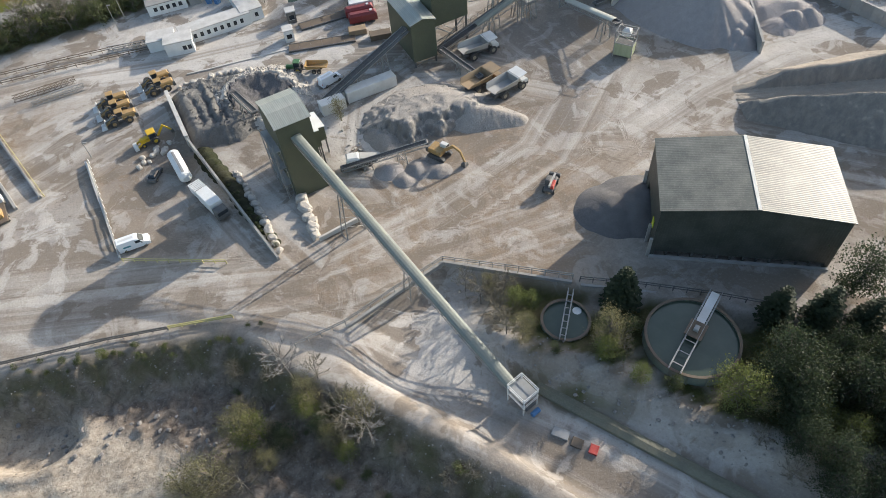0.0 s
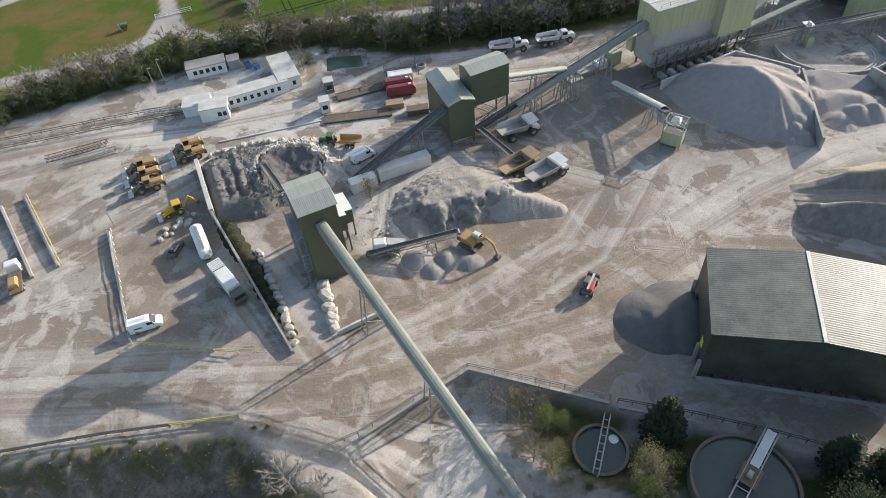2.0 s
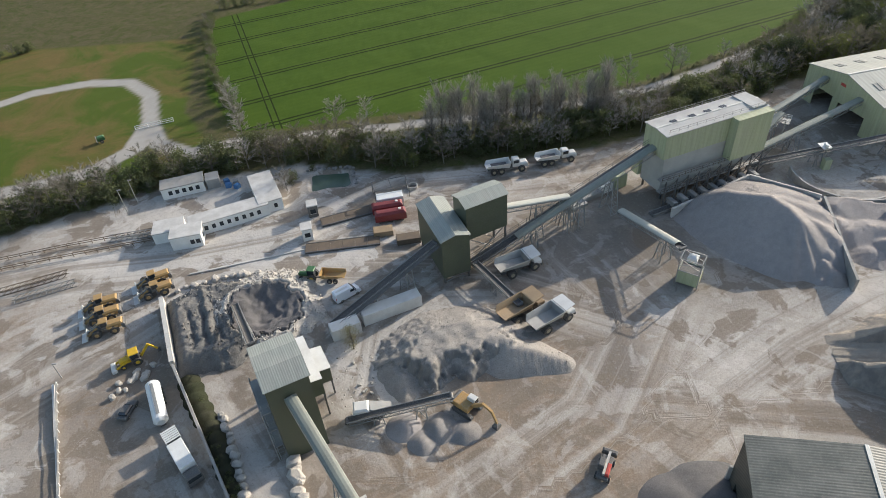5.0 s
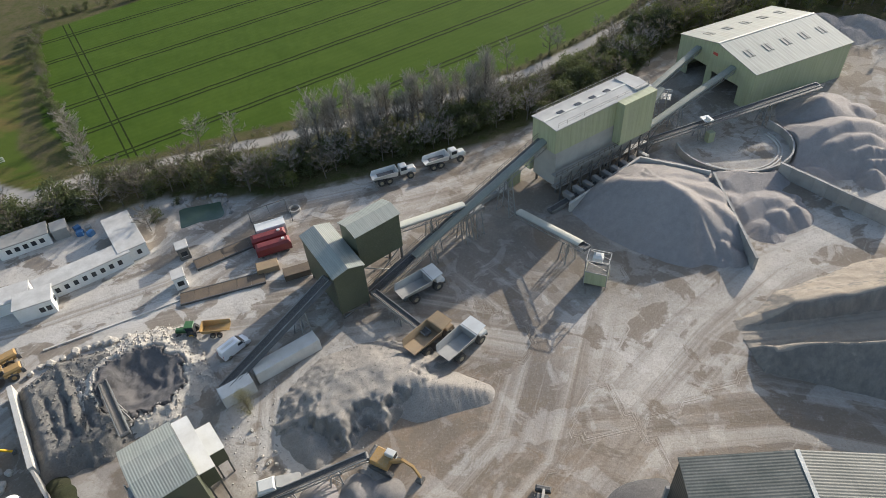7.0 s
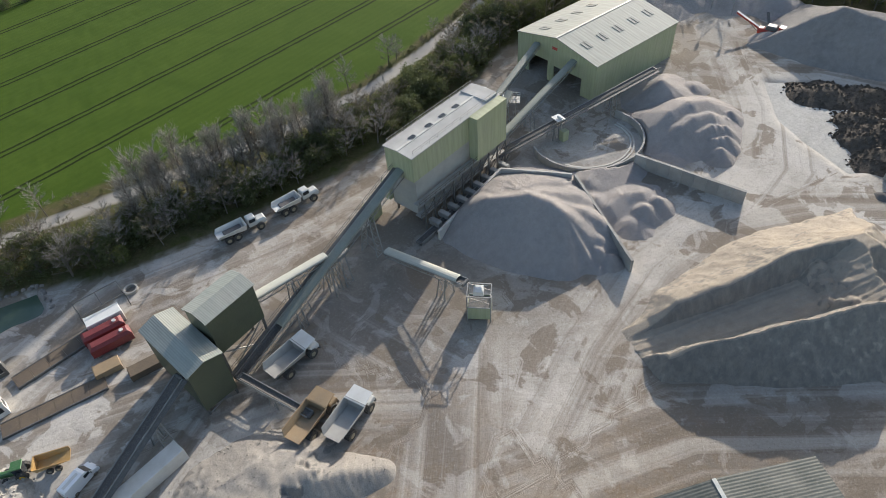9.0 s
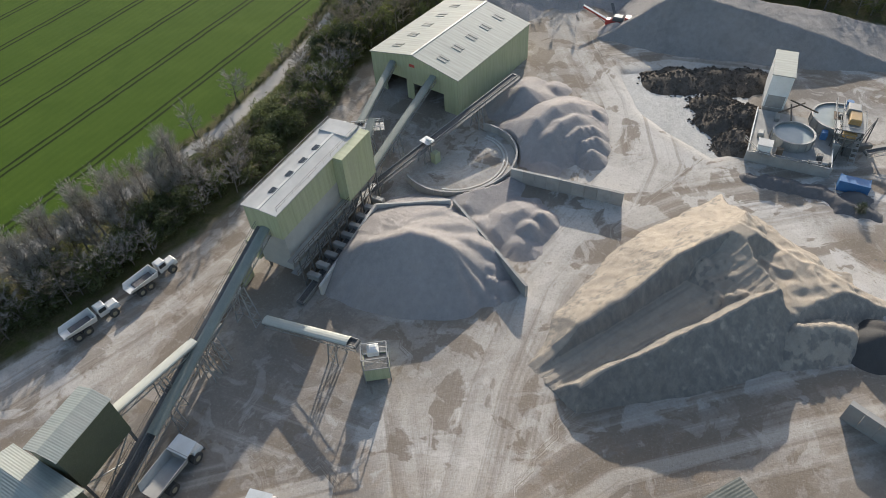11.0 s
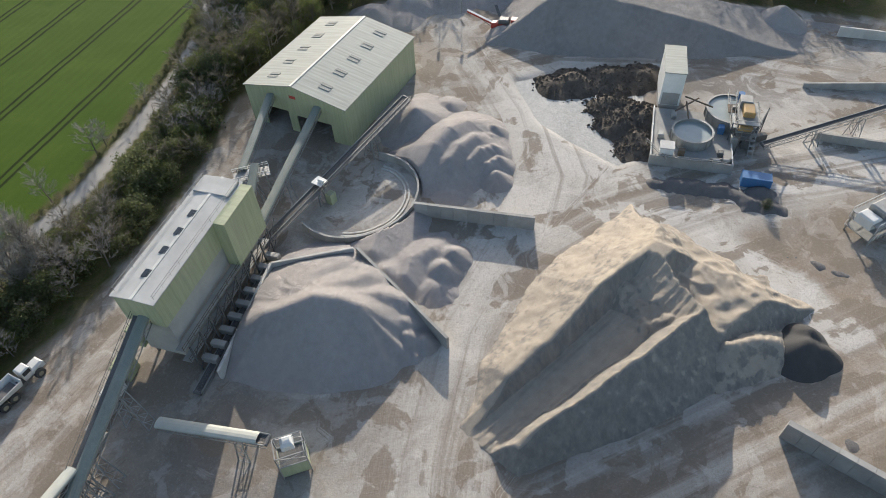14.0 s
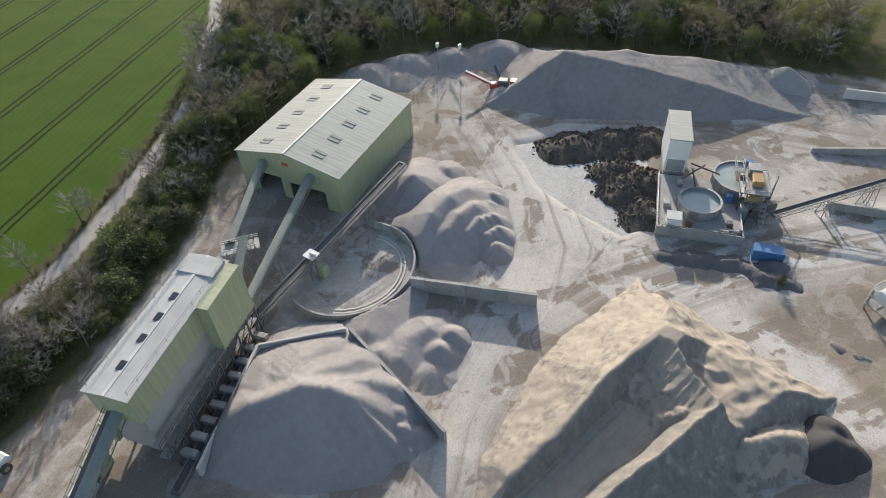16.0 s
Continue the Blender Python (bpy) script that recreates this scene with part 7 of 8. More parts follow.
def tub(b, x0, x1, w, z0, z1, flare=0.25, tail=0.5, th=0.12):
    """Open tipping body: sloping floor, side and front walls; the tail is open."""
    h = w / 2
    b.add([(x0 - tail, -h * 0.72, z0 + 0.55), (x1, -h * 0.72, z0), (x1, h * 0.72, z0), (x0 - tail, h * 0.72, z0 + 0.55),
           (x0 - tail, -h * 0.72, z0 + 0.55 - th), (x1, -h * 0.72, z0 - th), (x1, h * 0.72, z0 - th), (x0 - tail, h * 0.72, z0 + 0.55 - th)],
          [(0, 1, 2, 3), (4, 5, 6, 7), (0, 1, 5, 4), (1, 2, 6, 5), (2, 3, 7, 6), (3, 0, 4, 7)])
    for s in (-1, 1):
        a = [(x0 - tail, s * h * 0.72, z0 + 0.5), (x1, s * h * 0.72, z0 - 0.05), (x1 + 0.2, s * h, z1), (x0, s * h, z1 - 0.1)]
        c = [(x, y + s * th, z) for x, y, z in a]
        b.add(a + c, [(0, 1, 2, 3), (4, 5, 6, 7), (0, 1, 5, 4), (1, 2, 6, 5), (2, 3, 7, 6), (3, 0, 4, 7)])
    a = [(x1, -h * 0.72, z0 - 0.05), (x1, h * 0.72, z0 - 0.05), (x1 + 0.2, h, z1 + 0.1), (x1 + 0.2, -h, z1 + 0.1)]
    c = [(x + th, y, z) for x, y, z in a]
    b.add(a + c, [(0, 1, 2, 3), (4, 5, 6, 7), (0, 1, 5, 4), (1, 2, 6, 5), (2, 3, 7, 6), (3, 0, 4, 7)])
    return b


TUBGREY = worn("scoured_grey_tub_steel", (0.38, 0.37, 0.34), (0.28, 0.27, 0.25), 0.6, dust=0.4)


def rigid_dumper(m, body, tubmat, label):
    t = thing("dump_truck", m, label, "dump truck", "parked dump trucks")
    part("chassis", Build().box(0, 0, 0.9, 8.2, 1.6, 0.6, 0, 0.1), DARKSTEEL, t)
    part("tub", tub(Build(), -4.2, 1.5, 3.7, 1.9, 3.5), tubmat, t, "open steel tipping body")
    part("canopy", Build().add([(1.5, -1.85, 3.55), (4.1, -1.7, 3.75), (4.1, 1.7, 3.75), (1.5, 1.85, 3.55), (1.5, -1.85, 3.4), (4.1, -1.7, 3.6), (4.1, 1.7, 3.6), (1.5, 1.85, 3.4)],
         [(0, 1, 2, 3), (4, 5, 6, 7), (0, 1, 5, 4), (1, 2, 6, 5), (2, 3, 7, 6), (3, 0, 4, 7)]), body, t, "pale cab guard plate")
    c = part("cab", Build().box(2.7, 0.75, 1.6, 1.6, 1.5, 1.75, 0, 0.12), body, t)
    part("windscreen", Build().box(3.53, 0.75, 2.3, 0.06, 1.25, 0.75), WINDOW, c)
    part("side_window", Build().box(2.7, 1.52, 2.3, 1.2, 0.06, 0.75), WINDOW, c)
    part("hood", Build().box(3.6, -0.4, 1.3, 1.7, 2.4, 0.9, 0, 0.15), body, t)
    part("bumper", Build().box(4.5, 0, 0.7, 0.3, 3.2, 0.6, 0, 0.08), DARKSTEEL, t)
    for x, off in ((2.9, 1.45), (-2.2, 1.4)):
        for s in (-1, 1):
            wheel(t, x, s * off, 0.95, 0.75 if x > 0 else 1.0)
    return t


rigid_dumper(pose(12.9, 127.4, land1(12, 127), 0, 0, 24), DIRTYWHITE, TUBGREY, "dusty pale dump truck parked below the conveyor")
rigid_dumper(pose(12.1, 115.2, land1(12, 115), 0, 0, 34), OCHRE, OCHRE, "ochre rigid dump truck with an empty tub")
rigid_dumper(pose(17.3, 112.6, land1(17, 112), 0, 0, 34), DIRTYWHITE, TUBGREY, "dusty white rigid dump truck with an empty tub")


def artic_dumper(m, label):
    t = thing("articulated_dumper", m, label, "dump truck", "dump trucks by the hedge")
    part("rear_frame", Build().box(-1.8, 0, 0.9, 5.6, 1.0, 0.5, 0, 0.08), DARKSTEEL, t)
    part("tub", tub(Build(), -4.6, 0.6, 2.9, 1.5, 2.9), DIRTYWHITE, t, "open steel tipping body")
    part("load", Build().box(-1.8, 0, 1.75, 3.8, 1.9, 0.35, 0, 0.15), DARKSTONE, t, "remains of dark stone in the body")
    part("hood", Build().box(4.0, 0, 1.2, 2.2, 2.0, 1.15, 0, 0.3), DIRTYWHITE, t)
    c = part("cab", Build().box(2.3, 0.1, 1.3, 1.7, 1.9, 2.0, 0, 0.2), DIRTYWHITE, t)
    part("windscreen", Build().box(3.18, 0.1, 2.3, 0.06, 1.6, 0.8), WINDOW, c)
    for s in (-1, 1):
        part("side_window", Build().box(2.3, 0.1 + s * 0.97, 2.3, 1.3, 0.06, 0.8), WINDOW, c)
    part("hitch", Build().box(1.1, 0, 0.9, 1.4, 0.8, 0.7, 0, 0.1), DARKSTEEL, t)
    part("grille", Build().box(5.13, 0, 1.25, 0.06, 1.6, 0.8), DARKSTEEL, t)
    for x in (3.6, -1.4, -3.2):
        for s in (-1, 1):
            wheel(t, x, s * 1.15, 0.85, 0.6)
    return t


artic_dumper(pose(13.6, 163.2, land1(13, 163), 0, 0, 9), "dusty white articulated dump truck parked by the hedge")
artic_dumper(pose(25.8, 165.8, land1(25, 166), 0, 0, 13), "dusty white articulated dump truck parked by the hedge")


def wheel_loader(m, label):
    t = thing("wheel_loader", m, label, "wheel loader", "parked wheel loaders")
    part("rear_body", Build().box(-2.2, 0, 1.2, 3.4, 2.1, 1.3, 0, 0.3), YELLOW, t)
    part("counterweight", Build().box(-3.9, 0, 0.9, 0.7, 2.4, 1.2, 0, 0.2), DARKSTEEL, t)
    c = part("cab", Build().box(-0.2, 0, 1.5, 1.5, 1.6, 1.8, 0, 0.12), DARKSTEEL, t)
    part("cab_roof", Build().box(-0.2, 0, 3.3, 1.8, 1.8, 0.16, 0, 0.06), YELLOW, c, "yellow cab roof")
    part("windscreen", Build().box(0.57, 0, 2.2, 0.05, 1.4, 1.0), WINDOW, c)
    for s in (-1, 1):
        part("side_window", Build().box(-0.2, s * 0.82, 2.2, 1.2, 0.05, 1.0), WINDOW, c)
    part("front_frame", Build().box(1.7, 0, 0.9, 2.0, 1.2, 0.9, 0, 0.15), DARKSTEEL, t)
    for s in (-1, 1):
        part("lift_arm", Build().beam((1.3, s * 0.55, 2.2), (3.7, s * 0.55, 0.7), 0.25, 0.45), YELLOW, t)
    part("tilt_ram", Build().beam((1.2, 0, 2.4), (3.5, 0, 1.3), 0.2), STEEL, t)
    b = Build()
    prof = [(0.0, 0.1), (1.2, 0.05), (1.25, 0.15), (0.2, 0.25), (0.0, 0.6), (0.15, 1.3), (0.0, 1.35), (-0.2, 0.6)]
    b.add([(3.8 + a, s * 1.5, z) for s in (-1, 1) for a, z in prof], [tuple(range(7, -1, -1)), tuple(range(8, 16))] + [(k, (k + 1) % 8, 8 + (k + 1) % 8, 8 + k) for k in range(8)])
    part("bucket", b, DIRTYWHITE, t, "worn pale steel bucket")
    for s in (-1, 1):
        part("mudguard", Build().box(-1.9, s * 1.15, 1.75, 1.9, 0.6, 0.12, 0, 0.04), YELLOW, t)
        for x in (1.7, -1.9):
            wheel(t, x, s * 1.2, 0.95, 0.7, YELLOW)
    return t


for x, y, a in ((-70.2, 123.0, 201), (-68.6, 119.8, 203), (-66.6, 116.4, 201), (-61.8, 129.4, 208), (-60.2, 126.2, 205)):
    wheel_loader(pose(x, y, land1(x, y), 0, 0, a) @ Matrix.Diagonal((0.88, 0.88, 0.88, 1)), "yellow wheel loader with its bucket down, parked in a row")

# yellow backhoe
bh = thing("backhoe_loader", pose(-58.6, 108.2, land1(-58, 108), 0, 0, 208), "bright yellow backhoe loader with its rear arm raised", "backhoe")
part("body", Build().box(0.7, 0, 0.9, 2.4, 1.1, 0.9, 0, 0.2), BRIGHTYELLOW, bh)
c = part("cab", Build().box(-0.8, 0, 0.9, 1.5, 1.7, 1.7, 0, 0.1), DARKSTEEL, bh)
part("cab_roof", Build().box(-0.8, 0, 2.6, 1.7, 1.9, 0.15, 0, 0.05), BRIGHTYELLOW, c, "bright yellow roof")
for s in (-1, 1):
    part("side_window", Build().box(-0.8, s * 0.87, 1.5, 1.2, 0.05, 0.9), WINDOW, c)
    part("loader_arm", Build().beam((0.4, s * 0.75, 1.5), (2.9, s * 0.75, 0.5), 0.2, 0.35), BRIGHTYELLOW, bh)
    wheel(bh, 1.5, s * 0.8, 0.5, 0.4, BRIGHTYELLOW)
    wheel(bh, -1.0, s * 0.95, 0.8, 0.5, BRIGHTYELLOW)
part("front_bucket", Build().box(3.1, 0, 0.1, 0.9, 2.3, 0.8, 0, 0.2), DIRTYWHITE, bh)
part("rear_boom", Build().beam((-1.8, 0, 1.0), (-3.6, 0, 3.0), 0.28, 0.4), BRIGHTYELLOW, bh)
part("dipper", Build().beam((-3.5, 0, 3.0), (-4.8, 0, 1.2), 0.24, 0.3), BRIGHTYELLOW, bh)
part("digging_bucket", Build().box(-4.9, 0, 0.5, 0.6, 0.6, 0.7, 0, 0.15), DARKSTEEL, bh)


def van_thing(m, label, mark=True):
    t = thing("van", m, label, "van")
    prof = [(-2.75, 0.35), (2.7, 0.35), (2.75, 0.85), (2.45, 1.15), (1.75, 1.35), (1.05, 2.15), (0.6, 2.35), (-2.6, 2.38), (-2.75, 2.1)]
    b = Build()
    n = len(prof)
    w, wi = 0.98, 0.84
    inset = lambda z: w if z < 1.4 else w - (z - 1.4) * 0.16
    b.add([(x, s * inset(z), z) for s in (-1, 1) for x, z in prof], [tuple(range(n - 1, -1, -1)), tuple(range(n, 2 * n))] + [(k, (k + 1) % n, n + (k + 1) % n, n + k) for k in range(n)])
    body = part("body", b, VANWHITE, t)
    part("windscreen", Build().add([(1.78, -0.86, 1.38), (1.78, 0.86, 1.38), (1.08, 0.8, 2.16), (1.08, -0.8, 2.16), (1.74, -0.86, 1.36), (1.74, 0.86, 1.36), (1.04, 0.8, 2.14), (1.04, -0.8, 2.14)],
         [(0, 1, 2, 3), (4, 5, 6, 7), (0, 1, 5, 4), (1, 2, 6, 5), (2, 3, 7, 6), (3, 0, 4, 7)]), WINDOW, t)
    for s in (-1, 1):
        part("side_window", Build().box(0.85, s * 0.93, 1.42, 0.95, 0.06, 0.55), WINDOW, t)
        part("headlight", Build().box(2.6, s * 0.72, 0.85, 0.22, 0.36, 0.22, 0, 0.05), STEEL, t)
        part("tail_light", Build().box(-2.75, s * 0.85, 1.0, 0.06, 0.14, 0.6), BRIGHTRED, t)
        part("mirror", Build().box(1.45, s * 1.1, 1.35, 0.12, 0.25, 0.3, 0, 0.04), DARKSTEEL, t)
        if mark:
            part("side_mark", Build().box(-1.2, s * 0.97, 1.15, 1.3, 0.06, 0.3), worn("teal_vinyl", (0.05, 0.25, 0.3), None, 0.4, dust=0.05), t, "teal lettering bar")
        for x in (1.75, -1.65):
            wheel(t, x, s * 0.86, 0.35, 0.24)
    part("roof_line", Build().box(-1.0, 0, 2.37, 2.6, 0.5, 0.03), DIRTYWHITE, t)
    part("bumper", Build().box(2.72, 0, 0.35, 0.14, 1.8, 0.3, 0, 0.05), DARKSTEEL, t)
    return t


van_thing(pose(-55.0, 78.8, land1(-55, 79), 0, 0, 20), "clean white panel van parked by the yellow rail")
van_thing(pose(-21.0, 122.6, land1(-21, 123), 0, 0, 38), "white panel van parked behind the conveyor", False)

# silver tanker trailer
tk = thing("tanker_trailer", pose(-50.0, 97.6, land1(-50, 97), 0, 0, -62), "silver-white bulk tanker trailer beside the wall", "trailer")
b = Build()
prof = [(1.2 * math.cos(2 * math.pi * k / 16), 2.1 + 1.05 * math.sin(2 * math.pi * k / 16)) for k in range(16)]
b.prism(prof, (-4.2, 0, 0), (4.2, 0, 0), (0, 1, 0))
part("barrel", b, WHITE, tk, smooth=False)
part("front_dish", Build().tube((4.2, 0, 2.1), (4.7, 0, 2.1), 1.05, 0.6, 16), WHITE, tk)
part("catwalk", Build().box(0, 0, 3.14, 7.0, 0.5, 0.06), STEEL, tk)
part("frame", Build().box(0, 0, 0.75, 8.6, 0.9, 0.3), DARKSTEEL, tk)
part("rear_bumper", Build().box(-4.5, 0, 0.6, 0.3, 2.3, 0.9, 0, 0.05), DIRTYWHITE, tk)
for x in (-3.4, -2.2, -1.0):
    for s in (-1, 1):
        wheel(tk, x, s * 1.0, 0.5, 0.35)
for s in (-1, 1):
    part("landing_leg", Build().beam((2.8, s * 0.6, 0.0), (2.8, s * 0.6, 0.9), 0.14), STEEL, tk)
# box lorry
lr = thing("box_lorry", pose(-41.8, 86.2, land1(-42, 86), 0, 0, -51), "white box lorry with a dark cab, parked by the wall", "lorry")
part("box_body", Build().box(-0.6, 0, 1.0, 5.4, 2.4, 2.3, 0, 0.08), WHITE, lr)
c = part("cab", Build().box(3.2, 0, 0.6, 1.7, 2.3, 2.1, 0, 0.2), DARKSTEEL, lr)
part("windscreen", Build().box(4.04, 0, 1.6, 0.06, 2.0, 0.8), WINDOW, c)
part("frame", Build().box(0, 0, 0.6, 7.4, 0.9, 0.35), DARKSTEEL, lr)
for x in (2.9, -1.8):
    for s in (-1, 1):
        wheel(lr, x, s * 1.0, 0.5, 0.35)
sk = thing("skip_trailer", pose(-45.2, 90.6, land1(-45, 90), 0, 0, -51), "white open-slatted trailer behind the lorry", "trailer")
part("floor", Build().box(0, 0, 0.8, 2.6, 2.3, 0.15), DARKSTEEL, sk)
for k in range(6):
    part("roof_slat", Build().box(-1.1 + 0.44 * k, 0, 2.6, 0.3, 2.4, 0.08), WHITE, sk)
for s in (-1, 1):
    part("side", Build().box(0, s * 1.15, 0.9, 2.6, 0.08, 1.7), WHITE, sk)
    wheel(sk, 0, s * 1.0, 0.45, 0.3)
# dark car
car = thing("car", pose(-55.4, 97.4, land1(-55, 97), 0, 0, 80), "small dark hatchback beside the tanker", "car")
part("body", Build().box(0, 0, 0.3, 3.9, 1.7, 0.6, 0, 0.15), DARKSTEEL, car)
part("cabin", Build().box(-0.3, 0, 0.9, 2.2, 1.5, 0.55, 0, 0.3), WINDOW, car)
part("roof", Build().box(-0.3, 0, 1.44, 1.5, 1.1, 0.05, 0, 0.02), DARKSTEEL, car)
for x in (1.2, -1.2):
    for s in (-1, 1):
        wheel(car, x, s * 0.78, 0.3, 0.2)

# tractor and tipping trailer
tr = thing("tractor", pose(-29.2, 128.4, land1(-29, 128), 0, 0, 170), "green farm tractor hitched to a yellow trailer", "tractor")
part("hood", Build().box(1.2, 0, 0.9, 1.9, 0.8, 0.8, 0, 0.2), TRACTORGREEN, tr)
c = part("cab", Build().box(-0.6, 0, 0.9, 1.4, 1.4, 1.7, 0, 0.1), WINDOW, tr)
part("cab_roof", Build().box(-0.6, 0, 2.6, 1.6, 1.6, 0.16, 0, 0.05), TRACTORGREEN, c)
for s in (-1, 1):
    wheel(tr, -0.8, s * 0.95, 0.85, 0.5, BRIGHTYELLOW)
    wheel(tr, 1.5, s * 0.8, 0.55, 0.4, BRIGHTYELLOW)
tl = thing("tipping_trailer", pose(-24.2, 127.4, land1(-24, 127), 0, 0, 172), "ochre tipping trailer behind the tractor", "trailer")
part("tub", tub(Build(), -2.4, 2.2, 2.4, 1.1, 2.2, tail=0.2), YELLOW, tl)
part("drawbar", Build().beam((2.2, 0, 0.7), (3.6, 0, 0.6), 0.2), DARKSTEEL, tl)
for x in (-0.6, 0.6):
    for s in (-1, 1):
        wheel(tl, x, s * 1.0, 0.5, 0.4)

# excavator by the mobile screen
ex = thing("excavator", pose(1.4, 94.6, land1(1, 95), 0, 0, -40), "yellow tracked excavator with its arm reaching down", "excavator")
for s in (-1, 1):
    b = Build()
    b.prism([(-2.0, 0.3), (-1.7, 0.0), (1.7, 0.0), (2.0, 0.3), (2.0, 0.6), (1.7, 0.9), (-1.7, 0.9), (-2.0, 0.6)], (0, s * 1.25 - 0.3, 0), (0, s * 1.25 + 0.3, 0), (1, 0, 0))
    part("track", b, DARKSTEEL, ex)
hs = part("house", Build().box(-0.5, 0, 1.1, 3.2, 2.6, 1.0, 0, 0.15), YELLOW, ex)
part("counterweight", Build().box(-2.1, 0, 1.15, 0.7, 2.6, 1.1, 0, 0.25), DARKSTEEL, hs)
c = part("cab", Build().box(0.6, 0.8, 1.2, 1.5, 1.0, 1.7, 0, 0.1), DIRTYWHITE, ex)
part("windscreen", Build().box(1.37, 0.8, 1.8, 0.05, 0.85, 0.95), WINDOW, c)
part("boom", Build().beam((0.9, 0, 1.7), (3.4, 0, 4.0), 0.4, 0.6).beam((3.3, 0, 4.0), (5.0, 0, 3.4), 0.38, 0.5), YELLOW, ex)
part("dipper", Build().beam((4.8, 0, 3.6), (5.9, 0, 1.2), 0.3, 0.4), YELLOW, ex)
part("bucket", Build().box(5.8, 0, 0.1, 1.0, 1.1, 1.0, 0, 0.3), DARKSTEEL, ex)
part("ram", Build().beam((1.5, 0.3, 1.5), (3.0, 0.3, 3.4), 0.14), STEEL, ex)
ms = thing("mobile_screen", pose(-14.0, 94.6, land1(-14, 94), 0, 0, 6), "dusty mobile screen with a feed hopper", "mobile screen")
part("hopper", Build().box(-1.6, 0, 1.6, 2.6, 2.2, 1.0, 0, 0.3), DIRTYWHITE, ms)
part("frame", Build().box(0, 0, 0.7, 6.0, 1.6, 0.5, 0, 0.1), DARKSTEEL, ms)
part("screen_deck", Build().add([(-0.2, -0.9, 2.4), (3.2, -0.9, 1.5), (3.2, 0.9, 1.5), (-0.2, 0.9, 2.4), (-0.2, -0.9, 1.8), (3.2, -0.9, 0.9), (3.2, 0.9, 0.9), (-0.2, 0.9, 1.8)],
     [(0, 1, 2, 3), (4, 5, 6, 7), (0, 1, 5, 4), (1, 2, 6, 5), (2, 3, 7, 6), (3, 0, 4, 7)]), STEEL, ms)
for s in (-1, 1):
    part("track", Build().box(0, s * 0.9, 0, 3.4, 0.45, 0.75, 0, 0.25), DARKSTEEL, ms)

# red and grey telehandler in the middle of the yard
th = thing("telehandler", pose(20.9, 82.4, land1(21, 82), 0, 0, 64), "small red and grey telehandler with its boom folded", "telehandler")
part("body", Build().box(0, 0, 0.7, 4.0, 1.7, 0.6, 0, 0.15), DARKSTEEL, th)
c = part("cab", Build().box(-0.1, 0.5, 1.2, 1.5, 0.9, 1.3, 0, 0.12), DARKSTEEL, th)
part("windscreen", Build().box(0.67, 0.5, 1.6, 0.05, 0.75, 0.75), WINDOW, c)
part("engine_cover", Build().box(-0.6, -0.55, 1.2, 2.0, 0.6, 0.7, 0, 0.12), BRIGHTRED, th)
part("boom", Build().beam((-1.8, -0.1, 1.9), (2.6, -0.1, 1.2), 0.35, 0.4), STEEL, th)
part("bucket", Build().box(3.0, 0, 0.2, 0.8, 2.2, 0.8, 0, 0.2), DARKSTEEL, th)
for x in (1.4, -1.4):
    for s in (-1, 1):
        wheel(th, x, s * 0.9, 0.58, 0.42)

# red mobile crusher below the wood
mc = thing("mobile_crusher", pose(159.6, 167.8, land1(159, 168), 0, 0, 117), "bright red mobile crusher with a raised conveyor", "crusher")
part("frame", Build().box(-2.0, 0, 0.8, 7.5, 1.8, 1.4, 0, 0.2), BRIGHTRED, mc)
part("engine_box", Build().box(-4.6, 0, 2.0, 2.4, 2.0, 1.4, 0, 0.1), BRIGHTRED, mc)
part("hopper", Build().box(-1.6, 0, 2.2, 2.8, 2.4, 1.1, 0, 0.3), DARKSTEEL, mc)
b = Build().beam((0.6, 0, 1.4), (8.2, 0, 4.8), 1.1, 0.35)
part("discharge_boom", b, BRIGHTRED, mc)
part("belt", Build().beam((0.6, 0, 1.66), (8.2, 0, 5.06), 0.8, 0.08), DIRTYWHITE, mc)
for s in (-1, 1):
    part("track", Build().box(-2.0, s * 1.0, 0, 4.6, 0.5, 0.9, 0, 0.3), DARKSTEEL, mc)
    part("strut", Build().beam((1.5, s * 0.5, 0.9), (5.0, s * 0.5, 3.4), 0.12), DARKSTEEL, mc)
part("side_conveyor", Build().beam((-1.0, -0.8, 1.6), (1.4, -5.0, 4.2), 0.7, 0.25), DARKSTEEL, mc)

# flatbed lorry and low loader at the truck wash
for (x, y, a) in ((-84.0, 91.2, 118), (-88.5, 87.5, 118)):
    fb = thing("flatbed_lorry", pose(x, y, land1(x, y), 0, 0, a), "dusty flatbed lorry with a white cab at the truck wash", "lorry", "lorries at the truck wash")
    part("bed", Build().box(-1.2, 0, 1.0, 6.0, 2.4, 0.2, 0, 0.04), RUST, fb)
    part("frame", Build().box(0, 0, 0.6, 7.8, 0.9, 0.4), DARKSTEEL, fb)
    c = part("cab", Build().box(3.0, 0, 0.7, 1.8, 2.3, 2.0, 0, 0.2), WHITE, fb)
    part("windscreen", Build().box(3.92, 0, 1.7, 0.06, 2.0, 0.75), WINDOW, c)
    part("load", Build().box(-1.6, 0.2, 1.2, 2.6, 1.6, 0.9, 0, 0.25), YELLOW, fb, "yellow machine on the bed")
    for xx in (2.7, -1.6, -2.8):
        for s in (-1, 1):
            wheel(fb, xx, s * 1.0, 0.5, 0.35)
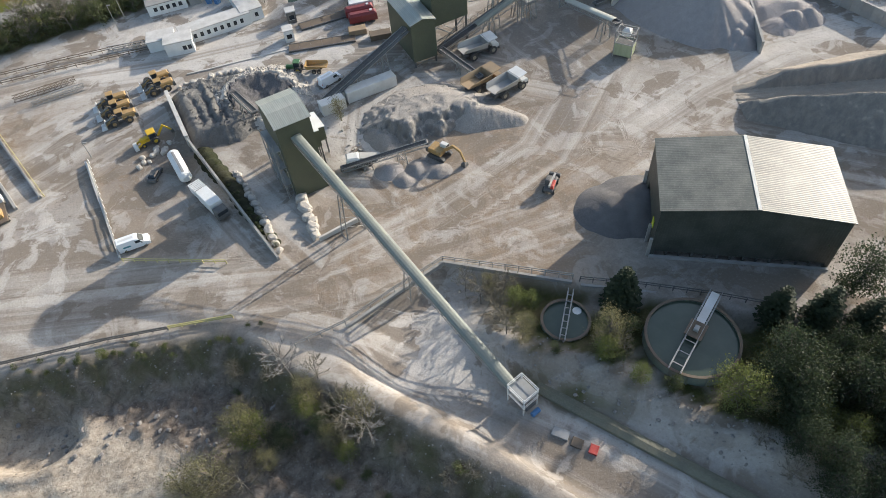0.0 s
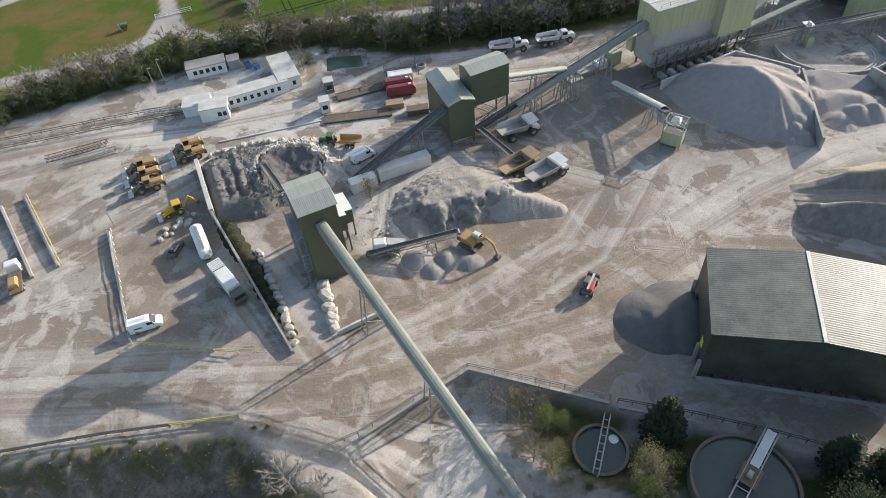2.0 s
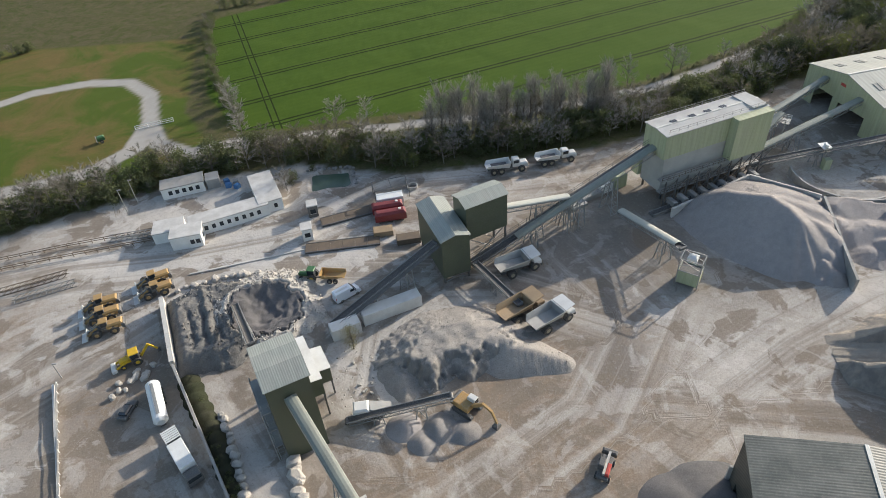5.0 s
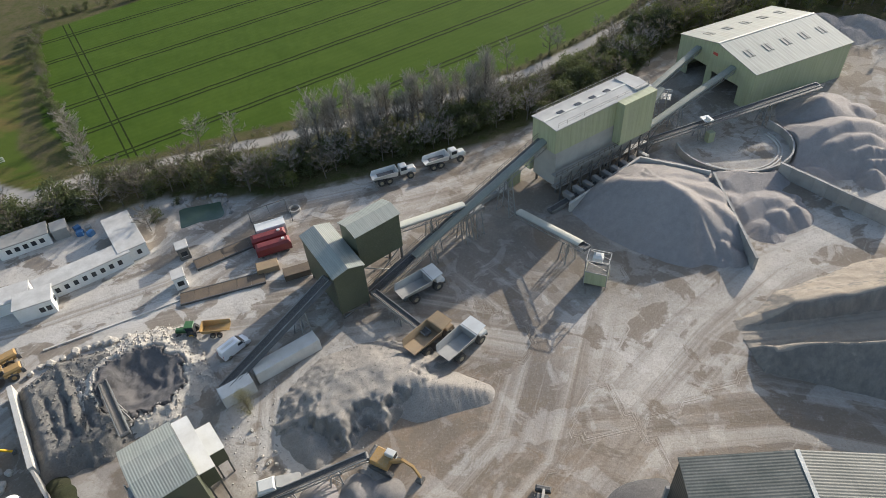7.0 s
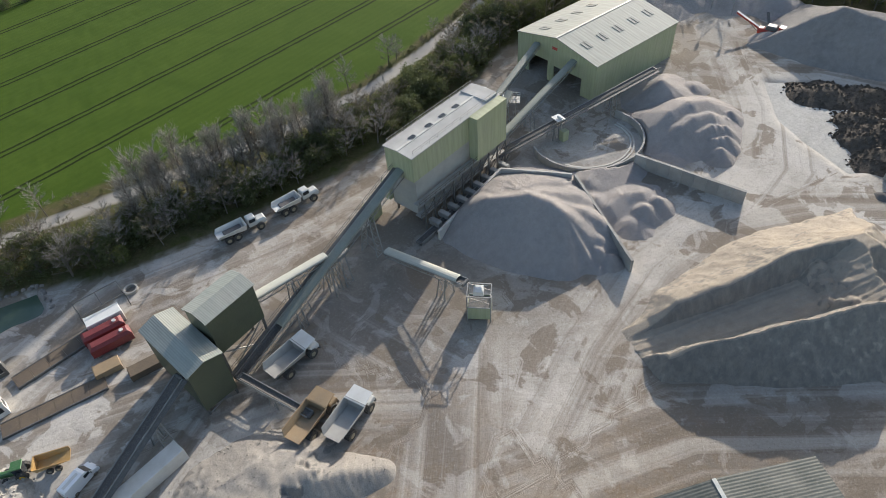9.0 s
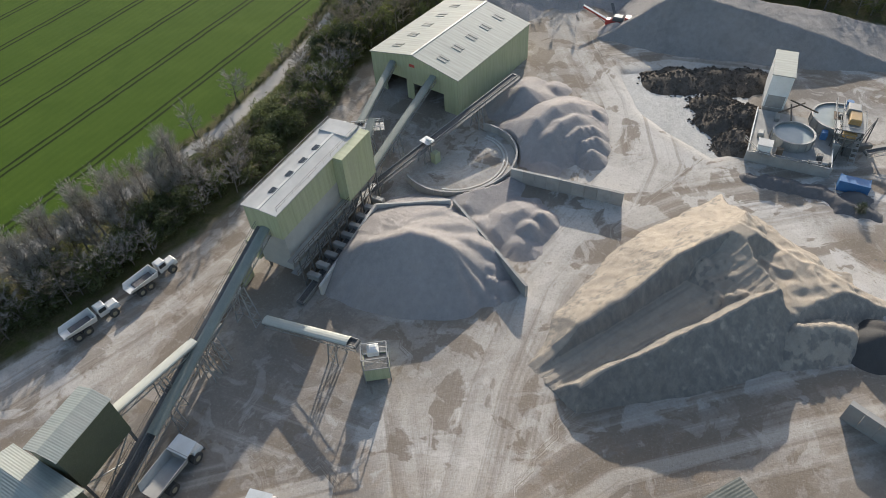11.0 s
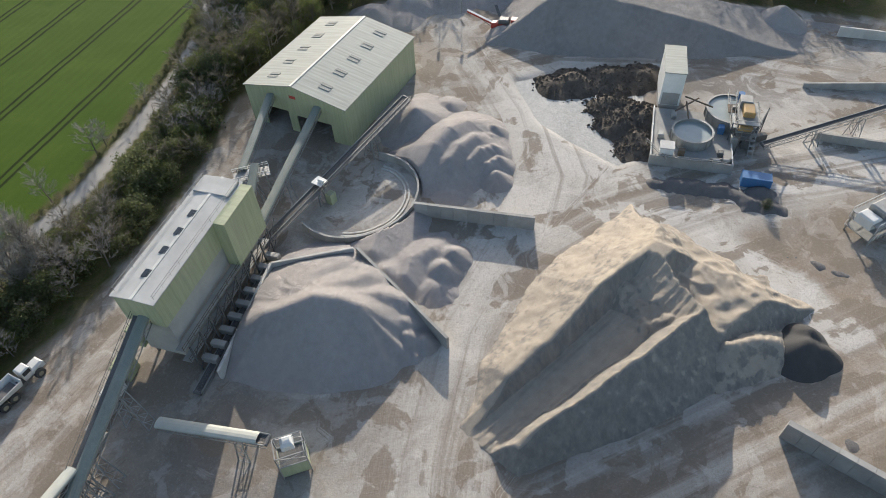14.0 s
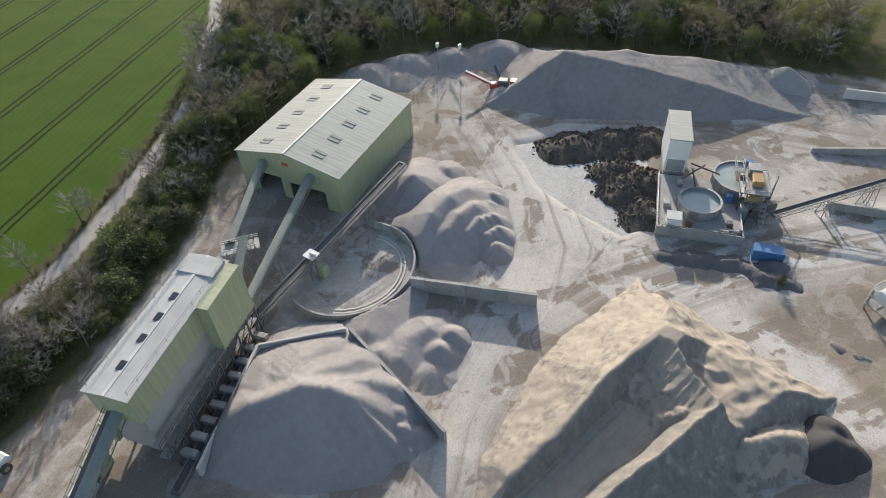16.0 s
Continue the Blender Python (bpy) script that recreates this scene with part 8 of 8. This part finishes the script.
# small green plant trailer in the paddock and by the lane
for x, y in ((-97, 190), (-113.5, 141.2)):
    g = thing("sprayer", pose(x, y, land1(x, y), 0, 0, 30), "small green farm sprayer standing on grass", "sprayer")
    part("tank", Build().box(0, 0, 0.7, 2.0, 1.4, 1.2, 0, 0.3), TRACTORGREEN, g)
    part("boom", Build().beam((-1.2, -2.2, 1.2), (-1.2, 2.2, 1.2), 0.15), STEEL, g)
    for s in (-1, 1):
        wheel(g, 0, s * 0.8, 0.5, 0.3)


# ---- trees ----
def bare_meshes(seed, h, spread, rise=0.6, bark=None, thick=0.05, limbs=17, subs=7, twigs=8):
    """Leafless tree: a tapered leader, limbs and branches, and a crown of fine twigs."""
    r = random.Random(seed)
    wood, tw = Build(), Build()
    lean = Vector((r.uniform(-0.08, 0.08), r.uniform(-0.08, 0.08), 1))
    top = lean * h * 0.8
    wood.tube((0, 0, -0.3), top * 0.5, h * 0.017, h * 0.011, 6, False)
    wood.tube(top * 0.5, top, h * 0.011, h * 0.003, 5, False)
    for k in range(limbs):
        f = 0.18 + 0.8 * (k + r.random()) / limbs
        p = top * f
        a = k * 2.4 + r.uniform(-0.4, 0.4)
        out = Vector((math.cos(a), math.sin(a), 0))
        ln = h * 0.36 * spread * (1.15 - 0.55 * f) * r.uniform(0.75, 1.2)
        d = (out + Vector((0, 0, rise * r.uniform(0.7, 1.4)))).normalized()
        q = p + d * ln
        wood.tube(p, q, h * 0.006, h * 0.002, 3, False)
        for j in range(subs):
            g = 0.25 + 0.75 * (j + r.random()) / subs
            p2 = p + d * ln * g
            d2 = (d + Vector((r.uniform(-1, 1), r.uniform(-1, 1), r.uniform(-0.2, 0.9))) * 0.8).normalized()
            l2 = h * 0.12 * r.uniform(0.6, 1.2)
            q2 = p2 + d2 * l2
            s = d2.orthogonal().normalized() * thick
            tw.add([p2 + s, p2 - s * 0.5 + d2.cross(s) * 0.8, q2], [(0, 1, 2)])
            for m in range(twigs):
                p3 = p2.lerp(q2, r.uniform(0.2, 1.0))
                d3 = (d2 + Vector((r.uniform(-1, 1), r.uniform(-1, 1), r.uniform(-0.4, 0.9))) * 0.9).normalized()
                s3 = d3.orthogonal().normalized() * thick * 0.75
                s3 = Matrix.Rotation(r.uniform(0, 6.28), 3, d3) @ s3
                tw.add([p3 + s3, p3 - s3, p3 + d3 * h * r.uniform(0.05, 0.1)], [(0, 1, 2)])
    return wood.mesh("trunk", BARK), tw.mesh("crown", bark or PALEBARK)


def leafy_meshes(seed, h, rad, material, clumps=40, leaves=34, size=0.34, base=0.25, twiggy=0):
    """Tree or bush in leaf: limbs carrying uneven clumps of small leaves."""
    r = random.Random(seed)
    wood, lf = Build(), Build()
    wood.tube((0, 0, -0.3), (0, 0, h * 0.55), h * 0.022 + 0.03, h * 0.012, 6, False)
    for k in range(clumps):
        a, u = r.uniform(0, 6.283), r.random() ** 0.5
        z = h * (base + (1 - base) * r.random() ** 0.8)
        fall = math.sin(math.pi * min(1, max(0.08, (z / h - base * 0.6) / (1.05 - base * 0.6)))) ** 0.6
        c = Vector((math.cos(a) * rad * u * fall, math.sin(a) * rad * u * fall, z * 0.97))
        wood.tube((0, 0, min(h * 0.5, c.z * 0.6)), c, 0.05, 0.02, 3, False)
        cr = rad * r.uniform(0.26, 0.44)
        for j in range(leaves):
            o = Vector((r.gauss(0, 1), r.gauss(0, 1), r.gauss(0, 0.75))) * cr * 0.6
            p = c + o
            n = Vector((r.uniform(-1, 1), r.uniform(-1, 1), r.uniform(0, 1.2))).normalized()
            t1 = n.orthogonal().normalized()
            t1 = Matrix.Rotation(r.uniform(0, 6.28), 3, n) @ t1
            t2 = n.cross(t1)
            s = size * r.uniform(0.5, 1.2)
            lf.add([p + t1 * s * 0.6, p + t2 * s * 0.35, p - t1 * s * 0.6, p - t2 * s * 0.35], [(0, 1, 2, 3)])
    return wood.mesh("trunk", BARK), lf.mesh("crown", material)


def conifer_meshes(seed, h, rad, material):
    r = random.Random(seed)
    wood, lf = Build(), Build()
    wood.tube((0, 0, -0.3), (0, 0, h), h * 0.022, 0.02, 6, False)
    z = h * 0.06
    while z < h:
        reach = rad * (1 - z / h) ** 0.75 * r.uniform(0.8, 1.15) + 0.15
        n = max(6, int(reach * 8))
        for k in range(n):
            a = 2 * math.pi * (k + r.random()) / n
            d = Vector((math.cos(a), math.sin(a), -0.12 + r.uniform(-0.1, 0.25)))
            for j in range(4):
                u = (j + 1) / 4
                p = Vector((0, 0, z)) + d * reach * u
                w = 0.36 * r.uniform(0.7, 1.3)
                t2 = Vector((-math.sin(a), math.cos(a), r.uniform(-0.4, 0.4))) * w
                lf.add([p + t2, p + d * 0.4, p - t2, p - d * 0.3 + Vector((0, 0, r.uniform(-0.1, 0.2)))], [(0, 1, 2, 3)])
        z += h * 0.035 + 0.12
    return wood.mesh("trunk", BARK), lf.mesh("crown", material)


def plant(meshes, x, y, s, name, label, category="tree", group="", sz=None):
    t = thing(name, pose(x, y, land1(x, y), 0, 0, rng.uniform(0, 360)) @ Matrix.Diagonal((s, s, sz or s, 1)), label, category, group)
    for nm, me in zip(("trunk", "crown"), meshes):
        part(nm, me, None, t)
    return t


BARE = [bare_meshes(k, 10, 1.0, 0.7, thick=0.038) for k in range(4)]
POPLAR = [bare_meshes(20 + k, 14, 0.5, 1.8, thick=0.038, limbs=26) for k in range(3)]
BROWNBARE = [bare_meshes(30 + k, 9, 1.15, 0.55, TWIGLEAF, 0.042, 18, 7, 9) for k in range(4)]
BUSH = [leafy_meshes(40 + k, 3.4, 2.0, LEAF_OLIVE, 28, 42, 0.26, 0.08) for k in range(3)]
SPRING = [leafy_meshes(50 + k, 8, 2.9, LEAF_SPRING, 60, 58, 0.23, 0.15) for k in range(3)]
BUD = [leafy_meshes(60 + k, 8, 2.4, LEAF_BUD, 60, 60, 0.16, 0.1) for k in range(3)]
DARKTREE = [leafy_meshes(70 + k, 9, 3.4, LEAF_DARK, 70, 64, 0.28, 0.1) for k in range(2)]
FIR = [conifer_meshes(80 + k, 9, 2.9, LEAF_DARK) for k in range(2)]


def along(pts, s):
    for a, b in zip(pts, pts[1:]):
        l = math.hypot(b[0] - a[0], b[1] - a[1])
        if s <= l:
            return a[0] + (b[0] - a[0]) * s / l, a[1] + (b[1] - a[1]) * s / l
        s -= l
    return pts[-1]


def length(pts):
    return sum(math.hypot(b[0] - a[0], b[1] - a[1]) for a, b in zip(pts, pts[1:]))


def grove(name, items, label):
    """Many trees too close to count, joined into one mesh."""
    vs, fs, mats, mi, o = [], [], [], [], 0
    cache = {}
    for meshes, x, y, sc, a in items:
        for me in meshes:
            if me.name not in cache:
                co = np.empty(len(me.vertices) * 3)
                me.vertices.foreach_get("co", co)
                cache[me.name] = (co.reshape(-1, 3), [tuple(p.vertices) for p in me.polygons])
            co, polys = cache[me.name]
            if me.materials[0] not in mats:
                mats.append(me.materials[0])
            c, q = math.cos(a) * sc, math.sin(a) * sc
            p = np.stack([co[:, 0] * c - co[:, 1] * q + x, co[:, 0] * q + co[:, 1] * c + y, co[:, 2] * sc + land1(x, y)], 1)
            vs.append(p)
            fs += [tuple(k + o for k in f) for f in polys]
            mi += [mats.index(me.materials[0])] * len(polys)
            o += len(p)
    me = bpy.data.meshes.new(name)
    me.from_pydata(np.concatenate(vs).tolist(), [], fs)
    for m in mats:
        me.materials.append(m)
    me.polygons.foreach_set("material_index", mi)
    return tagged(new(name, me), label, "woodland", kind="stuff")


# hedge belt between the quarry and the lane
BELT_LINE = [(-140, 139), (-111, 150), (-88, 162), (-74, 168.5), (-57, 173.5), (-38, 178), (-12, 174), (8, 177.5), (37, 183.5), (57, 189.5), (74, 198), (90, 208.5), (104, 221), (118, 233), (136, 250)]
total = length(BELT_LINE)
k = 0
s = 0.0
while s < total:
    x, y = along(BELT_LINE, s)
    for j in range(3 if x < -20 else 6):
        off = rng.uniform(-9.2, 2.6) if x > 20 else rng.uniform(-7.5, 3.0) if x > -20 else rng.uniform(-5.2, 5.2)
        px, py = x + rng.uniform(-1.6, 1.6) - off * (0.4 if x > 40 else 0.1), y + off
        u = rng.random()
        if -40 < px < -20 and py < 172:
            continue
        if px < -20:
            kind = "bush" if u < 0.66 else "brown" if u < 0.95 else "bare"
        elif px < 60:
            kind = "bare" if u < 0.3 else "brown" if u < 0.45 else "bush" if u < 0.92 else "spring"
        else:
            kind = "bush" if u < 0.55 else "brown" if u < 0.66 else "spring" if u < 0.88 else "bare"
        if kind == "bush":
            plant(BUSH[k % 3], px, py, rng.uniform(1.0, 1.8), "bush", "olive green hedge bush beside the lane", "bush", "hedge along the lane")
        elif kind == "brown":
            plant(BROWNBARE[k % 4], px, py, rng.uniform(0.65, 1.1), "tree", "brown leafless shrub tree in the hedge", "tree", "bare trees along the lane")
        elif kind == "bare":
            plant(BARE[k % 4], px, py, rng.uniform(0.65, 1.0), "tree", "pale leafless tree in the hedge", "tree", "bare trees along the lane")
        else:
            plant(SPRING[k % 3], px, py, rng.uniform(0.5, 0.75), "tree", "spring green young tree in the hedge", "tree", "trees along the lane")
        k += 1
    s += 3.3
# low scrub and a thin hedge on the verge between the lane and the crop
VERGE = [(-20, 191.2), (6.6, 194.2), (36, 197.6), (57, 203.8), (75, 213), (95.5, 225), (115, 241)]
verge_items = []
for k in range(70):
    x, y = along(VERGE, length(VERGE) * (k + rng.random()) / 70)
    if rng.random() < 0.6:
        verge_items.append((BUSH[k % 3], x, y + rng.uniform(-0.5, 0.5), rng.uniform(0.22, 0.42), rng.uniform(0, 6.28)))
    else:
        verge_items.append((BROWNBARE[k % 4], x, y + rng.uniform(-0.5, 0.5), rng.uniform(0.18, 0.34), rng.uniform(0, 6.28)))
grove("verge_scrub", verge_items, "low brown and green scrub on the lane's verge")
for x, y, q in ((27, 196, 0.8), (33, 197.5, 0.6), (52, 203, 0.9), (66, 209, 1.0), (69, 210.5, 0.7), (84, 217, 0.6)):
    plant(BARE[rng.randrange(4)], x, y, q, "tree", "lone leafless tree on the lane's verge", "tree")
# tall pale poplars
for k in range(24):
    x = -4 + 2.0 * k + rng.uniform(-0.8, 0.8)
    plant(POPLAR[k % 3], x, 179.5 + 0.17 * x + rng.uniform(-3.5, 2.0), rng.uniform(0.85, 1.25), "poplar", "tall pale leafless poplar", "tree", "row of poplars")
for x, y, q in ((-31, 190.2, 1.0), (-22, 190.2, 0.85), (-56, 186, 0.9), (-58, 192, 0.9), (-61, 199, 1.05), (-64.5, 206, 0.9)):
    plant(BARE[rng.randrange(4)], x, y, q, "tree", "lone leafless tree at the field's edge", "tree")
# field hedges
for line, n, kinds in (([(-59, 194), (-66, 208), (-75, 226), (-84, 255), (-92, 285)], 42, "h"), ([(-92, 292), (-60, 300), (-20, 318), (30, 345)], 44, "h"), ([(-150, 262), (-166, 250), (-172, 232)], 16, "h")):
    ln = length(line)
    for k in range(n):
        x, y = along(line, ln * (k + rng.random()) / n)
        if rng.random() < 0.55:
            plant(BUSH[k % 3], x + rng.uniform(-1.5, 1.5), y, rng.uniform(0.6, 1.1), "bush", "low brown-green field hedge bush", "bush", "field hedge")
        else:
            plant(BROWNBARE[k % 4], x + rng.uniform(-1.5, 1.5), y, rng.uniform(0.3, 0.6), "tree", "brown leafless shrub in the field hedge", "tree", "field hedge trees")
# lane-side row of bare trees by the paddock
for k in range(13):
    x, y = along([(-125, 152), (-104, 160), (-84, 168)], 45 * k / 12)
    plant(BARE[k % 4], x, y + rng.uniform(-1, 1), rng.uniform(0.6, 0.9), "tree", "leafless roadside tree by the paddock", "tree", "roadside trees")

# wood behind the quarry
WOOD = [(94, 206), (124, 204), (140, 211), (156, 207), (174, 194), (190, 168), (206, 132), (220, 100), (252, 96), (252, 170), (205, 232), (150, 262), (118, 242), (106, 226)]


wood_items = []
gx = 92.0
while gx < 246:
    gy = 96.0
    while gy < 262:
        x, y = gx + rng.uniform(-1.9, 1.9), gy + rng.uniform(-1.9, 1.9)
        gy += 5.0
        depth = -float(poly_dist(np.array([x]), np.array([y]), WOOD)[0])
        if depth < 0 or depth > 40:
            continue
        u, k = rng.random(), rng.randrange(12)
        if u < (0.52 if x < 140 else 0.4):
            wood_items.append((SPRING[k % 3], x, y, rng.uniform(0.8, 1.2), rng.uniform(0, 6.28)))
        elif u < 0.72:
            wood_items.append((BROWNBARE[k % 4], x, y, rng.uniform(1.0, 1.5), rng.uniform(0, 6.28)))
        elif u < 0.88:
            wood_items.append((BARE[k % 4], x, y, rng.uniform(0.9, 1.3), rng.uniform(0, 6.28)))
        else:
            wood_items.append((DARKTREE[k % 2], x, y, rng.uniform(0.8, 1.1), rng.uniform(0, 6.28)))
    gx += 5.0
grove("woodland", wood_items, "mixed spring woodland of bare and fresh green trees")

# trees round the settling tanks and in the pit
for x, y, q, kind in ((26.8, 55.6, 1.05, "fir"), (48.0, 49.2, 0.9, "fir"), (53.8, 47.6, 1.0, "fir"), (59.6, 46, 0.85, "fir"), (61.5, 52.5, 1.15, "dark"), (22.8, 48.0, 1.05, "bud"), (21.6, 45.6, 0.6, "spring"), (25.6, 41.4, 0.5, "spring"),
                      (37.0, 36.6, 1.15, "spring"), (40.0, 35.2, 0.85, "bud"), (10.5, 50.2, 0.85, "bud"), (7.6, 54.6, 0.75, "brown"), (10.4, 57.6, 0.6, "spring"), (5.2, 59.2, 0.75, "brown"), (13.0, 57.2, 0.5, "spring"), (3.0, 62.2, 0.6, "brown"), (6.6, 61.6, 0.6, "bud"), (9.0, 60.6, 0.7, "brown"), (8.2, 51.4, 0.7, "brown"), (12.2, 53.4, 0.45, "bush"),
                      (48, 38, 1.0, "dark"), (53, 36, 1.1, "dark"), (58, 39, 1.1, "dark"), (50, 30, 0.7, "spring"), (56, 29, 1.0, "dark"), (47.5, 33, 0.6, "spring"), (63, 42, 1.1, "dark"), (44, 40, 0.9, "bush"), (64, 33, 1.1, "dark"), (68, 38, 1.2, "dark"), (54, 42, 0.9, "dark"), (46, 27, 0.8, "dark"), (51, 24, 0.9, "dark"), (57, 33, 1.1, "dark"), (61, 30, 1.0, "dark"), (66, 26, 1.1, "dark"), (70, 31, 1.1, "dark"), (72, 42, 1.1, "dark"), (50, 40, 0.9, "dark"), (66, 46, 0.9, "dark"), (46, 36, 0.8, "dark"), (74, 36, 1.0, "dark"), (55, 21, 0.8, "dark"), (60, 25, 1.0, "dark"), (48.5, 43.5, 0.6, "dark"), (44, 33, 0.85, "dark"), (40.6, 36.6, 0.8, "dark"), (46, 40.5, 1.2, "dark"), (42.5, 38, 1.0, "dark"), (44.6, 36, 1.1, "dark"), (43, 29.4, 0.8, "dark"), (49, 21.5, 0.9, "dark"), (45, 23.6, 0.85, "dark"), (41, 26.2, 0.6, "brown"), (38.5, 30.6, 0.5, "brown"),
                      (-24.6, 48.6, 0.95, "bare"), (-22.4, 43.6, 0.62, "spring"), (-31.2, 40.6, 1.2, "bud"), (-30.4, 41.0, 0.9, "spring"), (-15.4, 40.4, 1.15, "brown"), (-13.0, 38.6, 0.95, "bare"), (-16.5, 37.0, 0.55, "spring"), (-34.4, 34.2, 1.25, "bud"), (-38.5, 33.0, 1.1, "bud"), (-22.0, 45.0, 0.9, "bud"), (-18.5, 38.6, 0.8, "bud"), (-14.2, 41.4, 0.9, "bud"), (-30.5, 33.4, 0.9, "brown"), (-37.6, 35.4, 0.9, "bare"), (-28.0, 36.6, 0.7, "bud"), (-54.5, 55.4, 0.3, "spring"), (-20.5, 47.5, 0.6, "brown"),
                      (-18.4, 108.8, 0.72, "bud"), (22.5, 48.6, 0.5, "bush"), (27.0, 50.5, 0.8, "bush"), (15.0, 47.4, 0.5, "bush"), (41, 40.5, 0.8, "bush"), (30, 39.8, 0.7, "bush"), (46, 42.6, 0.9, "bush"), (-26, 40, 0.6, "dark"), (-20.5, 41, 0.5, "dark"), (133.5, 87.5, 0.3, "dark"), (-34.5, 168.6, 0.5, "bush"), (-39.5, 160.5, 0.8, "brown"), (-39.0, 164, 0.9, "bush")):
    src = {"fir": FIR, "dark": DARKTREE, "bud": BUD, "spring": SPRING, "brown": BROWNBARE, "bush": BUSH, "bare": BARE}[kind]
    lab = {"fir": "dense dark green conifer", "dark": "dark evergreen tree in the shade", "bud": "slender tree with yellowish spring buds", "spring": "tree in bright spring leaf", "brown": "brown leafless tree", "bush": "olive green bush", "bare": "pale leafless tree"}[kind]
    plant(src[rng.randrange(len(src))], x, y, q, "tree" if kind != "bush" else "bush", lab + " by the quarry edge", "tree" if kind != "bush" else "bush")
# scrub along the top of the quarry face
for k in range(26):
    x = rng.uniform(-70, -30)
    y = 56.6 + 0.07 * (x + 70) + rng.uniform(-3.6, -0.5)
    plant(BUSH[k % 3], x, y, rng.uniform(0.18, 0.34), "bush", "low scrub on the quarry face", "bush", "scrub on the face")
# undergrowth round the settling tanks and on the shaded bank
scrub_items = []
for k in range(70):
    u = rng.random()
    x = 14 + 46 * u
    y = 48.5 - 0.55 * (x - 14) + rng.uniform(1.5, 7.5 + 6 * u)
    if math.hypot(x - 17.4, y - 52.4) < 4.8 or math.hypot(x - 34.6, y - 46.5) < 8:
        continue
    if k % 3:
        scrub_items.append((BUSH[k % 3], x, y, rng.uniform(0.35, 0.85), rng.uniform(0, 6.28)))
    else:
        scrub_items.append((BROWNBARE[k % 4], x, y, rng.uniform(0.25, 0.5), rng.uniform(0, 6.28)))
for k in range(40):
    x = rng.uniform(-36, 2)
    y = 50.5 - 0.62 * (x + 24) - rng.uniform(3.5, 14)
    scrub_items.append(((BUSH if k % 3 == 0 else BROWNBARE)[k % 3], x, y, rng.uniform(0.22, 0.5), rng.uniform(0, 6.28)))
grove("undergrowth", scrub_items, "tangled olive and brown undergrowth by the tanks and pit")
# weeds on the ivy bank
for k in range(34):
    u = k / 33
    plant(BUSH[k % 3], -46 + 17 * u + rng.uniform(-0.9, 0.9), 102 - 27.5 * u + rng.uniform(-0.9, 0.9), rng.uniform(0.18, 0.32), "bush", "dark weeds on the earth bank", "bush", "weeds on the bank")
